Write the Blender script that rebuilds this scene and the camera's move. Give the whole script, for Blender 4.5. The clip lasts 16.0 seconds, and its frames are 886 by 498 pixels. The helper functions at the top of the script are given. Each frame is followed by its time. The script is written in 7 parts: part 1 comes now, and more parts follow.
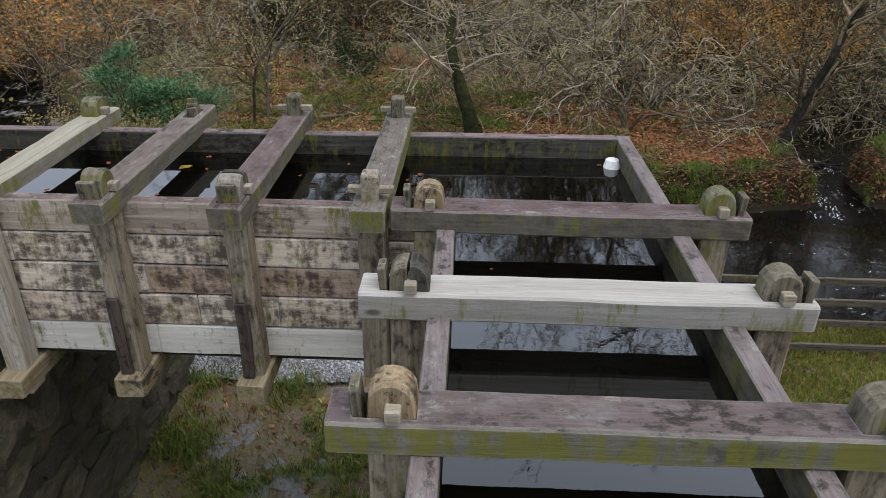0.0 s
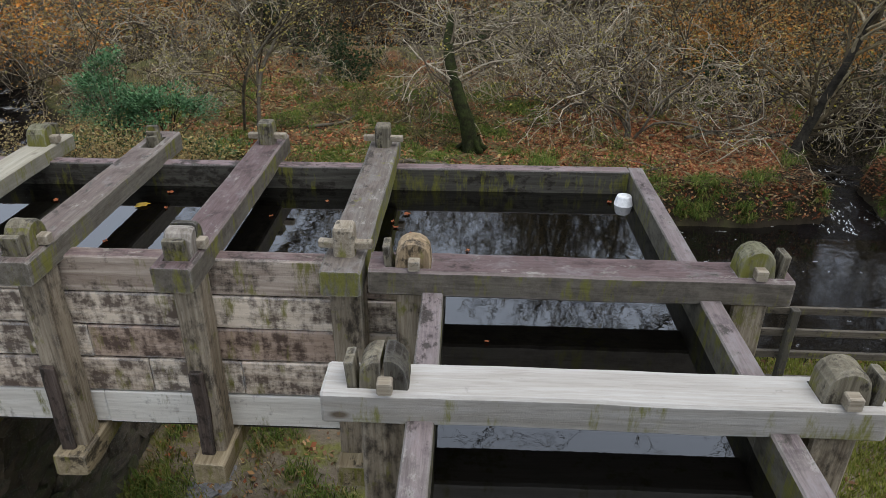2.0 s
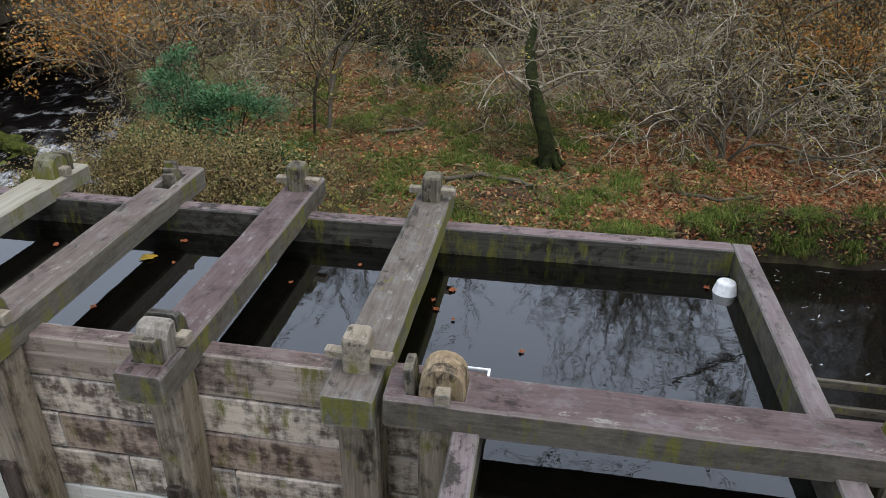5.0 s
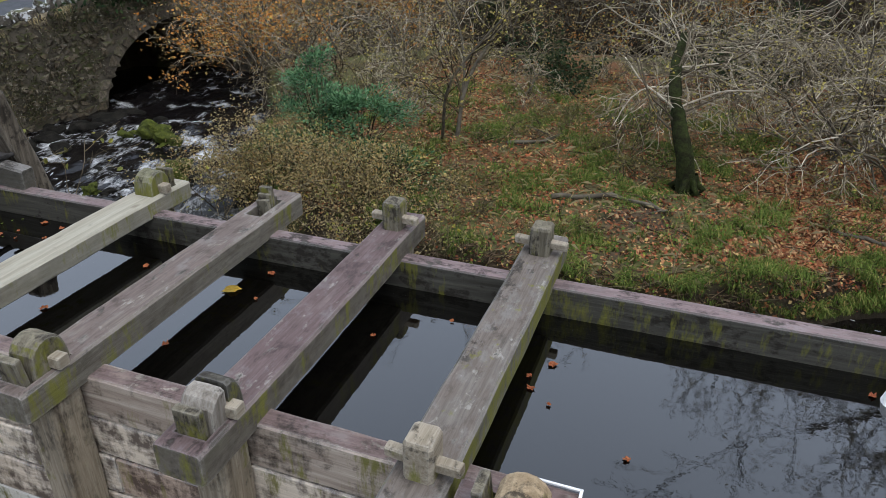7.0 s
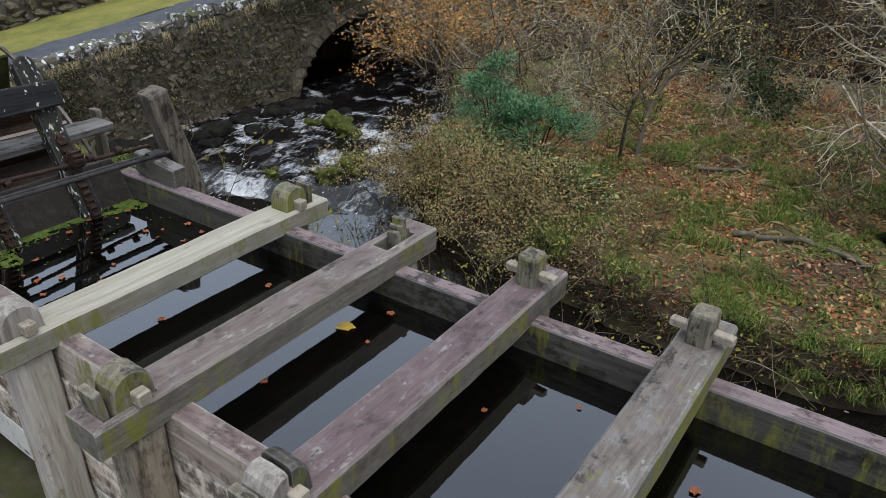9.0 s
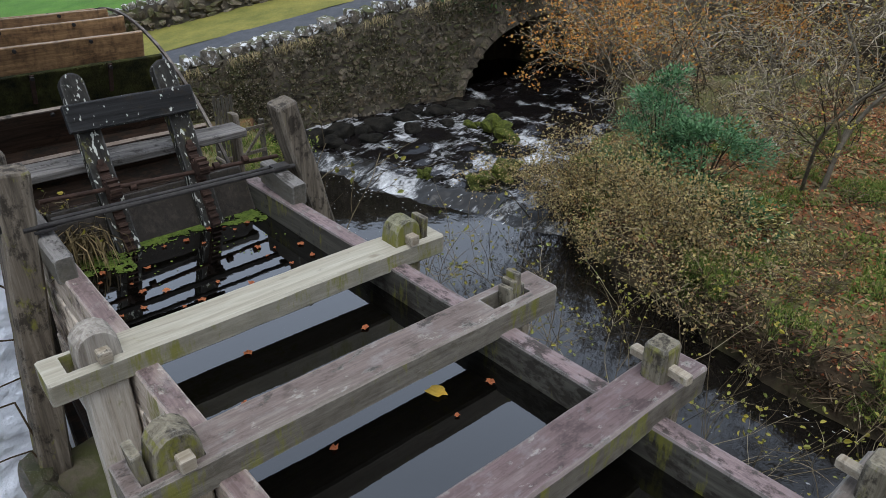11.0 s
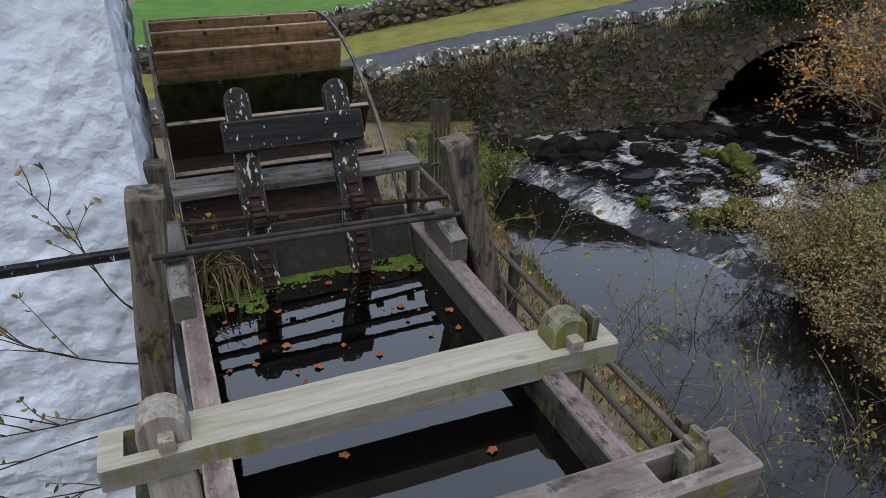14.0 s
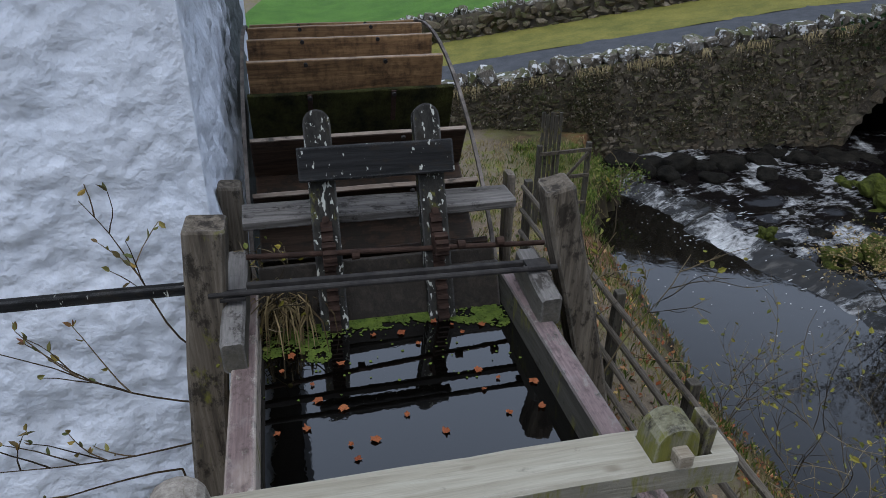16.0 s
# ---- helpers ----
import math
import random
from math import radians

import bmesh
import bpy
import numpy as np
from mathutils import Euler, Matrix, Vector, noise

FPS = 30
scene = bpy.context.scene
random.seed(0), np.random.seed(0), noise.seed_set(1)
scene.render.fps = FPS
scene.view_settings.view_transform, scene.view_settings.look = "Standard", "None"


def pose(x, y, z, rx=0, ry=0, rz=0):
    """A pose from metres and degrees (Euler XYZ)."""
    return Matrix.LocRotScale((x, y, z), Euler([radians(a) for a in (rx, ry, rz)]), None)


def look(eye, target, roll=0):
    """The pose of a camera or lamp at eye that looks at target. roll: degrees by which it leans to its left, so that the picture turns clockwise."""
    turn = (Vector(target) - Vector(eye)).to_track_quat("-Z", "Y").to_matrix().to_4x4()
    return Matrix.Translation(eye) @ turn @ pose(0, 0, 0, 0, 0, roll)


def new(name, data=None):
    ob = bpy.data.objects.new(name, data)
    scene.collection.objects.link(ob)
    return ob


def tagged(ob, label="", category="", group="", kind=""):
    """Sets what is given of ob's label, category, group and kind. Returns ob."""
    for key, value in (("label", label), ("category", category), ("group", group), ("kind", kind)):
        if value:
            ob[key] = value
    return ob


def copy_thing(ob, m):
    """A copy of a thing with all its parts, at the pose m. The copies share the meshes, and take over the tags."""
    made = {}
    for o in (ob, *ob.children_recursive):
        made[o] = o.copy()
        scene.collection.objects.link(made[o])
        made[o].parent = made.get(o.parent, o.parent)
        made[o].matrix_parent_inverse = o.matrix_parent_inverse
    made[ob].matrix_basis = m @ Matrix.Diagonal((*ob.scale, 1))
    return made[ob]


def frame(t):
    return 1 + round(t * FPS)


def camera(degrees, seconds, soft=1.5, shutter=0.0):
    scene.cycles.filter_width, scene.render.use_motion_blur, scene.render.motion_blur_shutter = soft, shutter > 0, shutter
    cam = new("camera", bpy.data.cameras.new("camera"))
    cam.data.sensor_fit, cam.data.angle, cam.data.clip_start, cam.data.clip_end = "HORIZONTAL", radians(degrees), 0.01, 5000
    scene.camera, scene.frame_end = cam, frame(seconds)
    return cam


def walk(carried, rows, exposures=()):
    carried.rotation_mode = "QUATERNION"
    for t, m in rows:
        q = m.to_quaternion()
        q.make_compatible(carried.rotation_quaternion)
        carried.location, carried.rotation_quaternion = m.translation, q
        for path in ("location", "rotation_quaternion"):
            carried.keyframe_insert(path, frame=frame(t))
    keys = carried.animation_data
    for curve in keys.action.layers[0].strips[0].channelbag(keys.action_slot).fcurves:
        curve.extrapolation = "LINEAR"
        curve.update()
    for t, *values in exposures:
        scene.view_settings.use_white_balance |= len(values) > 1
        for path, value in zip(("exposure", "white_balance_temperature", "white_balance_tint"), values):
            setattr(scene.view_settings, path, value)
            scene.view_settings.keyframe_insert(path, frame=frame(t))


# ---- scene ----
cam = camera(63.3, 16.0, 0.75)
PATH = [
    (0, (0.101, -0.038, 5.898), (0.036, 1.74, 4.984), 0.6),
    (0.5, (0.098, 0.148, 5.896), (0.031, 1.926, 4.983), 0.5),
    (1, (0.097, 0.349, 5.902), (0.031, 2.126, 4.988), 0.6),
    (1.5, (0.106, 0.534, 5.905), (0.04, 2.312, 4.99), 0.6),
    (2, (0.141, 0.733, 5.906), (0.076, 2.51, 4.991), 0.6),
    (2.5, (0.159, 0.925, 5.907), (0.091, 2.701, 4.99), 0.7),
    (3, (0.167, 1.108, 5.915), (0.082, 2.882, 4.995), 0.7),
    (3.5, (0.178, 1.278, 5.925), (0.066, 3.05, 5.003), 0.8),
    (4, (0.192, 1.461, 5.928), (0.04, 3.229, 5.005), 0.8),
    (4.2, (0.194, 1.537, 5.934), (0.024, 3.302, 5.009), 0.9),
    (6.5, (0.214, 2.287, 5.969), (-0.305, 3.979, 5.036), 0.6),
    (7, (0.19, 2.447, 5.981), (-0.415, 4.11, 5.048), 0.6),
    (7.5, (0.17, 2.602, 5.99), (-0.538, 4.222, 5.055), 0.7),
    (8, (0.16, 2.761, 6.002), (-0.667, 4.322, 5.065), 0.8),
    (8.5, (0.144, 2.898, 6.016), (-0.777, 4.406, 5.079), 0.9),
    (9, (0.078, 3.066, 6.003), (-0.935, 4.514, 5.065), 0.9),
    (11.3, (-0.188, 3.729, 6.027), (-1.556, 4.838, 5.08), 0.7),
    (11.5, (-0.211, 3.772, 6.026), (-1.608, 4.846, 5.078), 0.7),
    (12, (-0.28, 3.905, 6.014), (-1.744, 4.883, 5.066), 0.6),
    (12.5, (-0.373, 4.032, 6.014), (-1.887, 4.93, 5.064), 0.6),
    (13, (-0.537, 4.187, 6.007), (-2.097, 5.001, 5.058), 0.6),
    (13.5, (-0.689, 4.319, 6.014), (-2.29, 5.051, 5.064), 0.6),
    (14, (-0.84, 4.431, 5.996), (-2.472, 5.09, 5.047), 0.5),
    (14.5, (-0.992, 4.515, 5.998), (-2.649, 5.106, 5.047), 0.6),
    (15, (-1.137, 4.592, 5.986), (-2.82, 5.107, 5.036), 0.6),
    (15.5, (-1.252, 4.645, 5.983), (-2.953, 5.096, 5.033), 0.5),
    (16, (-1.377, 4.704, 5.988), (-3.094, 5.087, 5.038), 0.5),
]
EXPOSURES = [(0, 0.86, 6700, 11), (4, 0.82, 6600, 10), (9, 0.98, 6350, 10), (12.5, 0.85, 6380, 10), (14, 0.7, 6330, 11), (16, 0.44, 6080, 11)]
walk(cam, [(t, look(eye, target, roll)) for t, eye, target, roll in PATH], EXPOSURES)

# ---- world, sun, exposure ----
SUN_EL, SUN_AZ = 70.0, 110.0
world = bpy.data.worlds.new("overcast_sky")
scene.world = world
world.use_nodes = True
wn, wl = world.node_tree.nodes, world.node_tree.links
bg = wn["Background"]
sky = wn.new("ShaderNodeTexSky")
sky.sky_type = "NISHITA"
sky.sun_disc = False
sky.sun_elevation, sky.sun_rotation = radians(SUN_EL), radians(SUN_AZ)
sky.dust_density, sky.ozone_density = 3.0, 2.0
# overcast: the blue of the sky is mostly veiled by cloud
veil = wn.new("ShaderNodeHueSaturation")
veil.inputs["Saturation"].default_value = 0.5
wl.new(sky.outputs[0], veil.inputs["Color"])
cloud = wn.new("ShaderNodeMix")
cloud.data_type = "RGBA"
cloud.inputs[0].default_value = 0.7
cloud.inputs[7].default_value = (4.3, 5.0, 6.15, 1)
wl.new(veil.outputs[0], cloud.inputs[6])
wl.new(cloud.outputs[2], bg.inputs["Color"])
bg.inputs["Strength"].default_value = 0.14
sun_data = bpy.data.lights.new("sun", "SUN")
sun_data.energy, sun_data.angle, sun_data.color = 0.9, radians(50), (0.98, 0.99, 1.0)
sun = new("sun", sun_data)
sun.matrix_world = look((10 * math.sin(radians(SUN_AZ)), 10 * math.cos(radians(SUN_AZ)), 10 * math.tan(radians(SUN_EL))), (0, 0, 0))


# ---- helpers of this place ----
def mat(name):
    m = bpy.data.materials.new(name)
    m.use_nodes = True
    nt = m.node_tree
    return m, nt, nt.nodes["Principled BSDF"]


def node(nt, kind, **vals):
    n = nt.nodes.new(kind)
    for k, v in vals.items():
        if k in n.inputs:
            n.inputs[k].default_value = v
    return n


def ramp(nt, fac, stops):
    r = nt.nodes.new("ShaderNodeValToRGB")
    els = r.color_ramp.elements
    while len(els) < len(stops):
        els.new(0.5)
    for e, (p, c) in zip(els, stops):
        e.position = p
        e.color = (*c, 1) if len(c) == 3 else c
    nt.links.new(fac, r.inputs[0])
    return r.outputs[0]


def mix(nt, fac, a, b, mode="MIX"):
    m = nt.nodes.new("ShaderNodeMix")
    m.data_type, m.blend_type = "RGBA", mode
    for sock, v in ((m.inputs[0], fac), (m.inputs[6], a), (m.inputs[7], b)):
        if isinstance(v, (float, int)):
            sock.default_value = v
        elif isinstance(v, tuple):
            sock.default_value = (*v, 1)
        else:
            nt.links.new(v, sock)
    return m.outputs[2]


def coords(nt, scale=(1, 1, 1), own=True):
    """Object coordinates, shifted for each object by its random number."""
    tc = nt.nodes.new("ShaderNodeTexCoord")
    mp = nt.nodes.new("ShaderNodeMapping")
    mp.inputs["Scale"].default_value = scale
    nt.links.new(tc.outputs["Object"], mp.inputs["Vector"])
    if own:
        oi = nt.nodes.new("ShaderNodeObjectInfo")
        mu = nt.nodes.new("ShaderNodeMath")
        mu.operation = "MULTIPLY"
        mu.inputs[1].default_value = 37.0
        nt.links.new(oi.outputs["Random"], mu.inputs[0])
        nt.links.new(mu.outputs[0], mp.inputs["Location"])
    return mp.outputs[0]


def noise_tex(nt, vec, scale, detail=4.0, rough=0.6, distort=0.0):
    n = node(nt, "ShaderNodeTexNoise", Scale=scale, Detail=detail, Roughness=rough, Distortion=distort)
    nt.links.new(vec, n.inputs["Vector"])
    return n.outputs["Fac"]


def bump(nt, bsdf, height, strength=0.3, dist=0.01):
    b = node(nt, "ShaderNodeBump", Strength=strength, Distance=dist)
    nt.links.new(height, b.inputs["Height"])
    nt.links.new(b.outputs[0], bsdf.inputs["Normal"])


def facing_up(nt):
    g = nt.nodes.new("ShaderNodeNewGeometry")
    s = nt.nodes.new("ShaderNodeSeparateXYZ")
    nt.links.new(g.outputs["Normal"], s.inputs[0])
    return s.outputs["Z"]


def math_node(nt, op, a, b=0.0, clamp=False):
    m = nt.nodes.new("ShaderNodeMath")
    m.operation, m.use_clamp = op, clamp
    for sock, v in zip(m.inputs, (a, b)):
        if isinstance(v, (float, int)):
            sock.default_value = v
        else:
            nt.links.new(v, sock)
    return m.outputs[0]


def edge_mask(nt, radius):
    """1 along the worn arrises of a timber, 0 on its faces."""
    bev = nt.nodes.new("ShaderNodeBevel")
    bev.samples = 4
    bev.inputs["Radius"].default_value = radius
    g = nt.nodes.new("ShaderNodeNewGeometry")
    dot = nt.nodes.new("ShaderNodeVectorMath")
    dot.operation = "DOT_PRODUCT"
    nt.links.new(bev.outputs[0], dot.inputs[0])
    nt.links.new(g.outputs["Normal"], dot.inputs[1])
    return ramp(nt, dot.outputs["Value"], [(0.86, (1, 1, 1)), (0.995, (0, 0, 0))])


def wood(name, light, dark, stain=(0.02, 0.016, 0.012), stained=0.35, moss=0.0, axis="X", top=None, tops=0.0, rough=0.8, lichen=0.0, shade=0.78, knots=0.0, side=0.0, vary=False, grain=0.7, soft=0.06, edges=0.55):
    """Weathered timber: grain along an axis, grey and brown patches, black rot stains, moss, a tint on the upper faces,
    dark growth and painted shade on sides and undersides.
    """
    light, dark = tuple(c * shade for c in light), tuple(c * shade for c in dark)
    top = tuple(c * (0.6 + 0.4 * shade) for c in top) if top else None
    m, nt, b = mat(name)
    along = {"X": (0.06, 1, 1), "Y": (1, 0.06, 1), "Z": (1, 1, 0.06)}[axis]
    patch_axis = {"X": (0.6, 1, 1), "Y": (1, 0.6, 1), "Z": (1, 1, 0.6)}[axis]
    fine = noise_tex(nt, coords(nt, along), 70, 6, 0.65, 0.6)
    mid = noise_tex(nt, coords(nt, along), 16, 5, 0.6, 1.2)
    patch = noise_tex(nt, coords(nt, patch_axis), 3.4, 5, 0.62)
    spots = noise_tex(nt, coords(nt, patch_axis), 15.0, 8, 0.72)
    base = ramp(nt, mid, [(0.3, dark), (0.7, light)])
    base = mix(nt, ramp(nt, fine, [(0.36, (grain * 0.7,) * 3), (0.56, (0, 0, 0))]), base, mix(nt, 1.0, base, (0.42, 0.38, 0.34), "MULTIPLY"))
    if top:
        up = ramp(nt, facing_up(nt), [(0.55, (0, 0, 0)), (0.9, (1, 1, 1))])
        worn = ramp(nt, patch, [(0.26, (0.35,) * 3), (0.46, (1, 1, 1))])
        tint = mix(nt, ramp(nt, fine, [(0.4, (0, 0, 0)), (0.65, (1, 1, 1))]), tuple(c * 0.84 for c in top), tuple(min(1.0, c * 1.18) for c in top))
        blot = noise_tex(nt, coords(nt, patch_axis), 8.0, 7, 0.72)
        tint = mix(nt, ramp(nt, blot, [(0.36, (0.65,) * 3), (0.47, (0, 0, 0))]), tint, tuple(c * 0.35 for c in top))
        tint = mix(nt, ramp(nt, blot, [(0.53, (0, 0, 0)), (0.65, (0.5,) * 3)]), tint, tuple(0.6 * c + 0.13 for c in top))
        tint = mix(nt, ramp(nt, spots, [(0.57, (0, 0, 0)), (0.64, (0.6,) * 3)]), tint, (0.44, 0.42, 0.37))
        base = mix(nt, math_node(nt, "MULTIPLY", math_node(nt, "MULTIPLY", up, worn), tops), base, tint)
    if vary:
        oi = nt.nodes.new("ShaderNodeObjectInfo")
        base = mix(nt, 1.0, base, ramp(nt, oi.outputs["Random"], [(0.0, (0.62, 0.50, 0.45)), (0.2, (0.82, 0.74, 0.67)), (0.5, (1.0, 0.95, 0.89)), (1.0, (1.1, 1.07, 1.02))]), "MULTIPLY")
    if knots:
        vo = node(nt, "ShaderNodeTexVoronoi", Scale=4.5)
        nt.links.new(coords(nt, {"X": (0.45, 1, 1), "Y": (1, 0.45, 1), "Z": (1, 1, 0.45)}[axis]), vo.inputs["Vector"])
        base = mix(nt, math_node(nt, "MULTIPLY", ramp(nt, vo.outputs["Distance"], [(0.05, (1, 1, 1)), (0.11, (0, 0, 0))]), knots), base, (0.09, 0.06, 0.035))
    if stained:
        s = math_node(nt, "ADD", math_node(nt, "MULTIPLY", spots, 0.6), math_node(nt, "MULTIPLY", patch, 0.4))
        if soft > 0.06:
            drip = noise_tex(nt, coords(nt, (1.0, 1.0, 0.28)), 22, 5, 0.6)
            s = math_node(nt, "ADD", math_node(nt, "MULTIPLY", s, 0.72), math_node(nt, "MULTIPLY", drip, 0.28))
        s = ramp(nt, s, [(0.605 - 0.24 * stained, (0, 0, 0)), (0.605 + soft - 0.24 * stained, (1, 1, 1))])
        base = mix(nt, math_node(nt, "MULTIPLY", s, 0.85), base, stain)
    # dark mottled growth on the sides; shade of the undersides is coloured in too
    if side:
        flank_shade = ramp(nt, facing_up(nt), [(0.35, (1, 1, 1)), (0.75, (0, 0, 0))])
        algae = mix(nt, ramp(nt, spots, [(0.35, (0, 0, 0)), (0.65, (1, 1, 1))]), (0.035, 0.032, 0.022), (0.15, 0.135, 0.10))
        base = mix(nt, math_node(nt, "MULTIPLY", flank_shade, side), base, algae)
    if moss:
        streak = {"X": (1.0, 1.0, 0.22), "Y": (1.0, 1.0, 0.22), "Z": (1.0, 1.0, 0.5)}[axis]
        g = math_node(nt, "ADD", math_node(nt, "MULTIPLY", noise_tex(nt, coords(nt, streak), 14, 6, 0.7), 0.6), math_node(nt, "MULTIPLY", noise_tex(nt, coords(nt), 2.6, 4, 0.6), 0.4))
        flat = ramp(nt, facing_up(nt), [(0.4, (0, 0, 0)), (0.8, (0.13,) * 3)])
        g = ramp(nt, math_node(nt, "SUBTRACT", g, flat), [(0.60 - 0.2 * moss, (0, 0, 0)), (0.68 - 0.2 * moss, (1, 1, 1))])
        gc = mix(nt, fine, (0.085, 0.09, 0.012), (0.20, 0.185, 0.035))
        base = mix(nt, math_node(nt, "MULTIPLY", g, 0.85), base, gc)
    if lichen:
        v = noise_tex(nt, coords(nt, (1.0, 1.0, 0.3)), 40, 4, 0.55)
        l = ramp(nt, v, [(0.68 - 0.14 * lichen, (0, 0, 0)), (0.71 - 0.14 * lichen, (1, 1, 1))])
        base = mix(nt, l, base, (0.42, 0.42, 0.37))
    if edges:
        worn_edge = math_node(nt, "MULTIPLY", edge_mask(nt, 0.022), ramp(nt, spots, [(0.40, (0.15,) * 3), (0.60, (1, 1, 1))]))
        base = mix(nt, math_node(nt, "MULTIPLY", worn_edge, edges), base, tuple(min(0.6, 0.12 + c * 0.85) for c in light))
    nt.links.new(base, b.inputs["Base Color"])
    b.inputs["Roughness"].default_value = rough
    b.inputs["Specular IOR Level"].default_value = 0.16
    hgt = math_node(nt, "ADD", fine, math_node(nt, "MULTIPLY", mid, 0.8))
    bump(nt, b, hgt, 0.55, 0.006)
    return m


def two_tone(name, a, c, scale, rough=0.85, bumps=0.4, bscale=None, spec=0.12, extra=None, own=True, metal=0.0, dist=0.02, grime=0.5, detail=6):
    m, nt, b = mat(name)
    v = coords(nt, own=own)
    n1 = noise_tex(nt, v, scale, 6, 0.65)
    col = ramp(nt, n1, [(0.32, a), (0.68, c)])
    n2 = noise_tex(nt, v, bscale or scale * 6, detail, 0.7 if detail > 5 else 0.5)
    col = mix(nt, ramp(nt, n2, [(0.3, (grime,) * 3), (0.62, (0, 0, 0))]), col, mix(nt, 1.0, col, (0.4, 0.4, 0.4), "MULTIPLY"))
    if extra:
        col = extra(nt, col, v)
    nt.links.new(col, b.inputs["Base Color"])
    b.inputs["Roughness"].default_value = rough
    b.inputs["Metallic"].default_value = metal
    b.inputs["Specular IOR Level"].default_value = spec
    bump(nt, b, n2, bumps, dist)
    return m


def leafy(name, stops, rough=0.6):
    """Leaves: colour from leaf to leaf."""
    m, nt, b = mat(name)
    g = nt.nodes.new("ShaderNodeNewGeometry")
    col = ramp(nt, g.outputs["Random Per Island"], stops)
    n = noise_tex(nt, coords(nt), 1.2, 3)
    col = mix(nt, ramp(nt, n, [(0.35, (0.6,) * 3), (0.65, (0, 0, 0))]), col, mix(nt, 1.0, col, (0.45, 0.45, 0.4), "MULTIPLY"))
    nt.links.new(col, b.inputs["Base Color"])
    b.inputs["Roughness"].default_value = rough
    b.inputs["Specular IOR Level"].default_value = 0.1
    return m


def twiggy(name, stops):
    """Bark of thin branches: each branch its own shade, blotched along its length."""
    m, nt, b = mat(name)
    g = nt.nodes.new("ShaderNodeNewGeometry")
    col = ramp(nt, g.outputs["Random Per Island"], stops)
    n = noise_tex(nt, coords(nt), 5.0, 4)
    col = mix(nt, ramp(nt, n, [(0.38, (0.7,) * 3), (0.6, (0, 0, 0))]), col, mix(nt, 1.0, col, (0.45, 0.42, 0.38), "MULTIPLY"))
    nt.links.new(col, b.inputs["Base Color"])
    b.inputs["Roughness"].default_value = 0.9
    b.inputs["Specular IOR Level"].default_value = 0.1
    return m


def water(name, colour, rough, ripple, ior=1.6, scale=3.0, foam=0.0, fscale=2.0, deep=0.0):
    m, nt, b = mat(name)
    v = coords(nt, own=False)
    n = noise_tex(nt, v, scale, 4, 0.55)
    b.inputs["Base Color"].default_value = (*colour, 1)
    b.inputs["Roughness"].default_value = rough
    b.inputs["IOR"].default_value = ior
    if deep:
        lw = nt.nodes.new("ShaderNodeLayerWeight")
        nt.links.new(ramp(nt, lw.outputs["Facing"], [(0.28, (deep,) * 3), (0.52, (min(0.8, deep + 0.6) if deep < 0.3 else 0.55,) * 3)]), b.inputs["Specular IOR Level"])
    if foam:
        w = noise_tex(nt, coords(nt, (1.0, 1.6, 1), False), fscale, 9, 0.66, 0.7)
        if foam > 0.5:
            patchy = noise_tex(nt, coords(nt, (1, 1, 1), False), 0.9, 4, 0.62, 0.4)
            thread = noise_tex(nt, coords(nt, (1.5, 0.55, 1), False), 4.5, 9, 0.7, 0.8)
            w = math_node(nt, "ADD", math_node(nt, "MULTIPLY", patchy, 0.62), math_node(nt, "MULTIPLY", thread, 0.38))
            up_stream = nt.nodes.new("ShaderNodeSeparateXYZ")
            nt.links.new(v, up_stream.inputs[0])
            calm = math_node(nt, "MINIMUM", math_node(nt, "MULTIPLY", math_node(nt, "SUBTRACT", up_stream.outputs["Y"], 15.6), 0.012), 0.06)
            w = math_node(nt, "SUBTRACT", w, math_node(nt, "MAXIMUM", calm, 0.0))
        fine = noise_tex(nt, coords(nt, (1.2, 0.7, 1), False), 26, 6, 0.7, 0.5)
        w = math_node(nt, "ADD", math_node(nt, "MULTIPLY", w, 0.86), math_node(nt, "MULTIPLY", fine, 0.14))
        fm = ramp(nt, w, [(0.68 - 0.2 * foam, (0, 0, 0)), ((0.86 if foam > 0.5 else 0.79) - 0.2 * foam, (1, 1, 1))])
        nt.links.new(mix(nt, fm, colour, (0.75, 0.75, 0.74)), b.inputs["Base Color"])
        nt.links.new(math_node(nt, "ADD", math_node(nt, "MULTIPLY", fm, 0.6), rough), b.inputs["Roughness"])
    bump(nt, b, n, ripple, 0.02)
    return m


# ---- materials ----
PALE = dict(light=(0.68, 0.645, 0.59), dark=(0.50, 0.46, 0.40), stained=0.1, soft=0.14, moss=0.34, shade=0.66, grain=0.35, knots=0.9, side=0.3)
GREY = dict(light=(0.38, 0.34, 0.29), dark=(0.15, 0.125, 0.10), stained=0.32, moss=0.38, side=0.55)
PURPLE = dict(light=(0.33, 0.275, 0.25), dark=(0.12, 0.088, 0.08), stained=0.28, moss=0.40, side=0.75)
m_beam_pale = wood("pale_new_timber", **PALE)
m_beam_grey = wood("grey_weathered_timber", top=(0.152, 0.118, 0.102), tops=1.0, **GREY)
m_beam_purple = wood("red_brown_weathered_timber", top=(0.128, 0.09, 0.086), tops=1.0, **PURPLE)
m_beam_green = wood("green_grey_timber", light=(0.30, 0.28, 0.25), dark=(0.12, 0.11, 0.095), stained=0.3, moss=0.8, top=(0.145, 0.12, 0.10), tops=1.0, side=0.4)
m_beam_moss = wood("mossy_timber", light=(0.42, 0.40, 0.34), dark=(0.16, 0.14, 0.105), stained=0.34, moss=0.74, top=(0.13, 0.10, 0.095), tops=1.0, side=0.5)
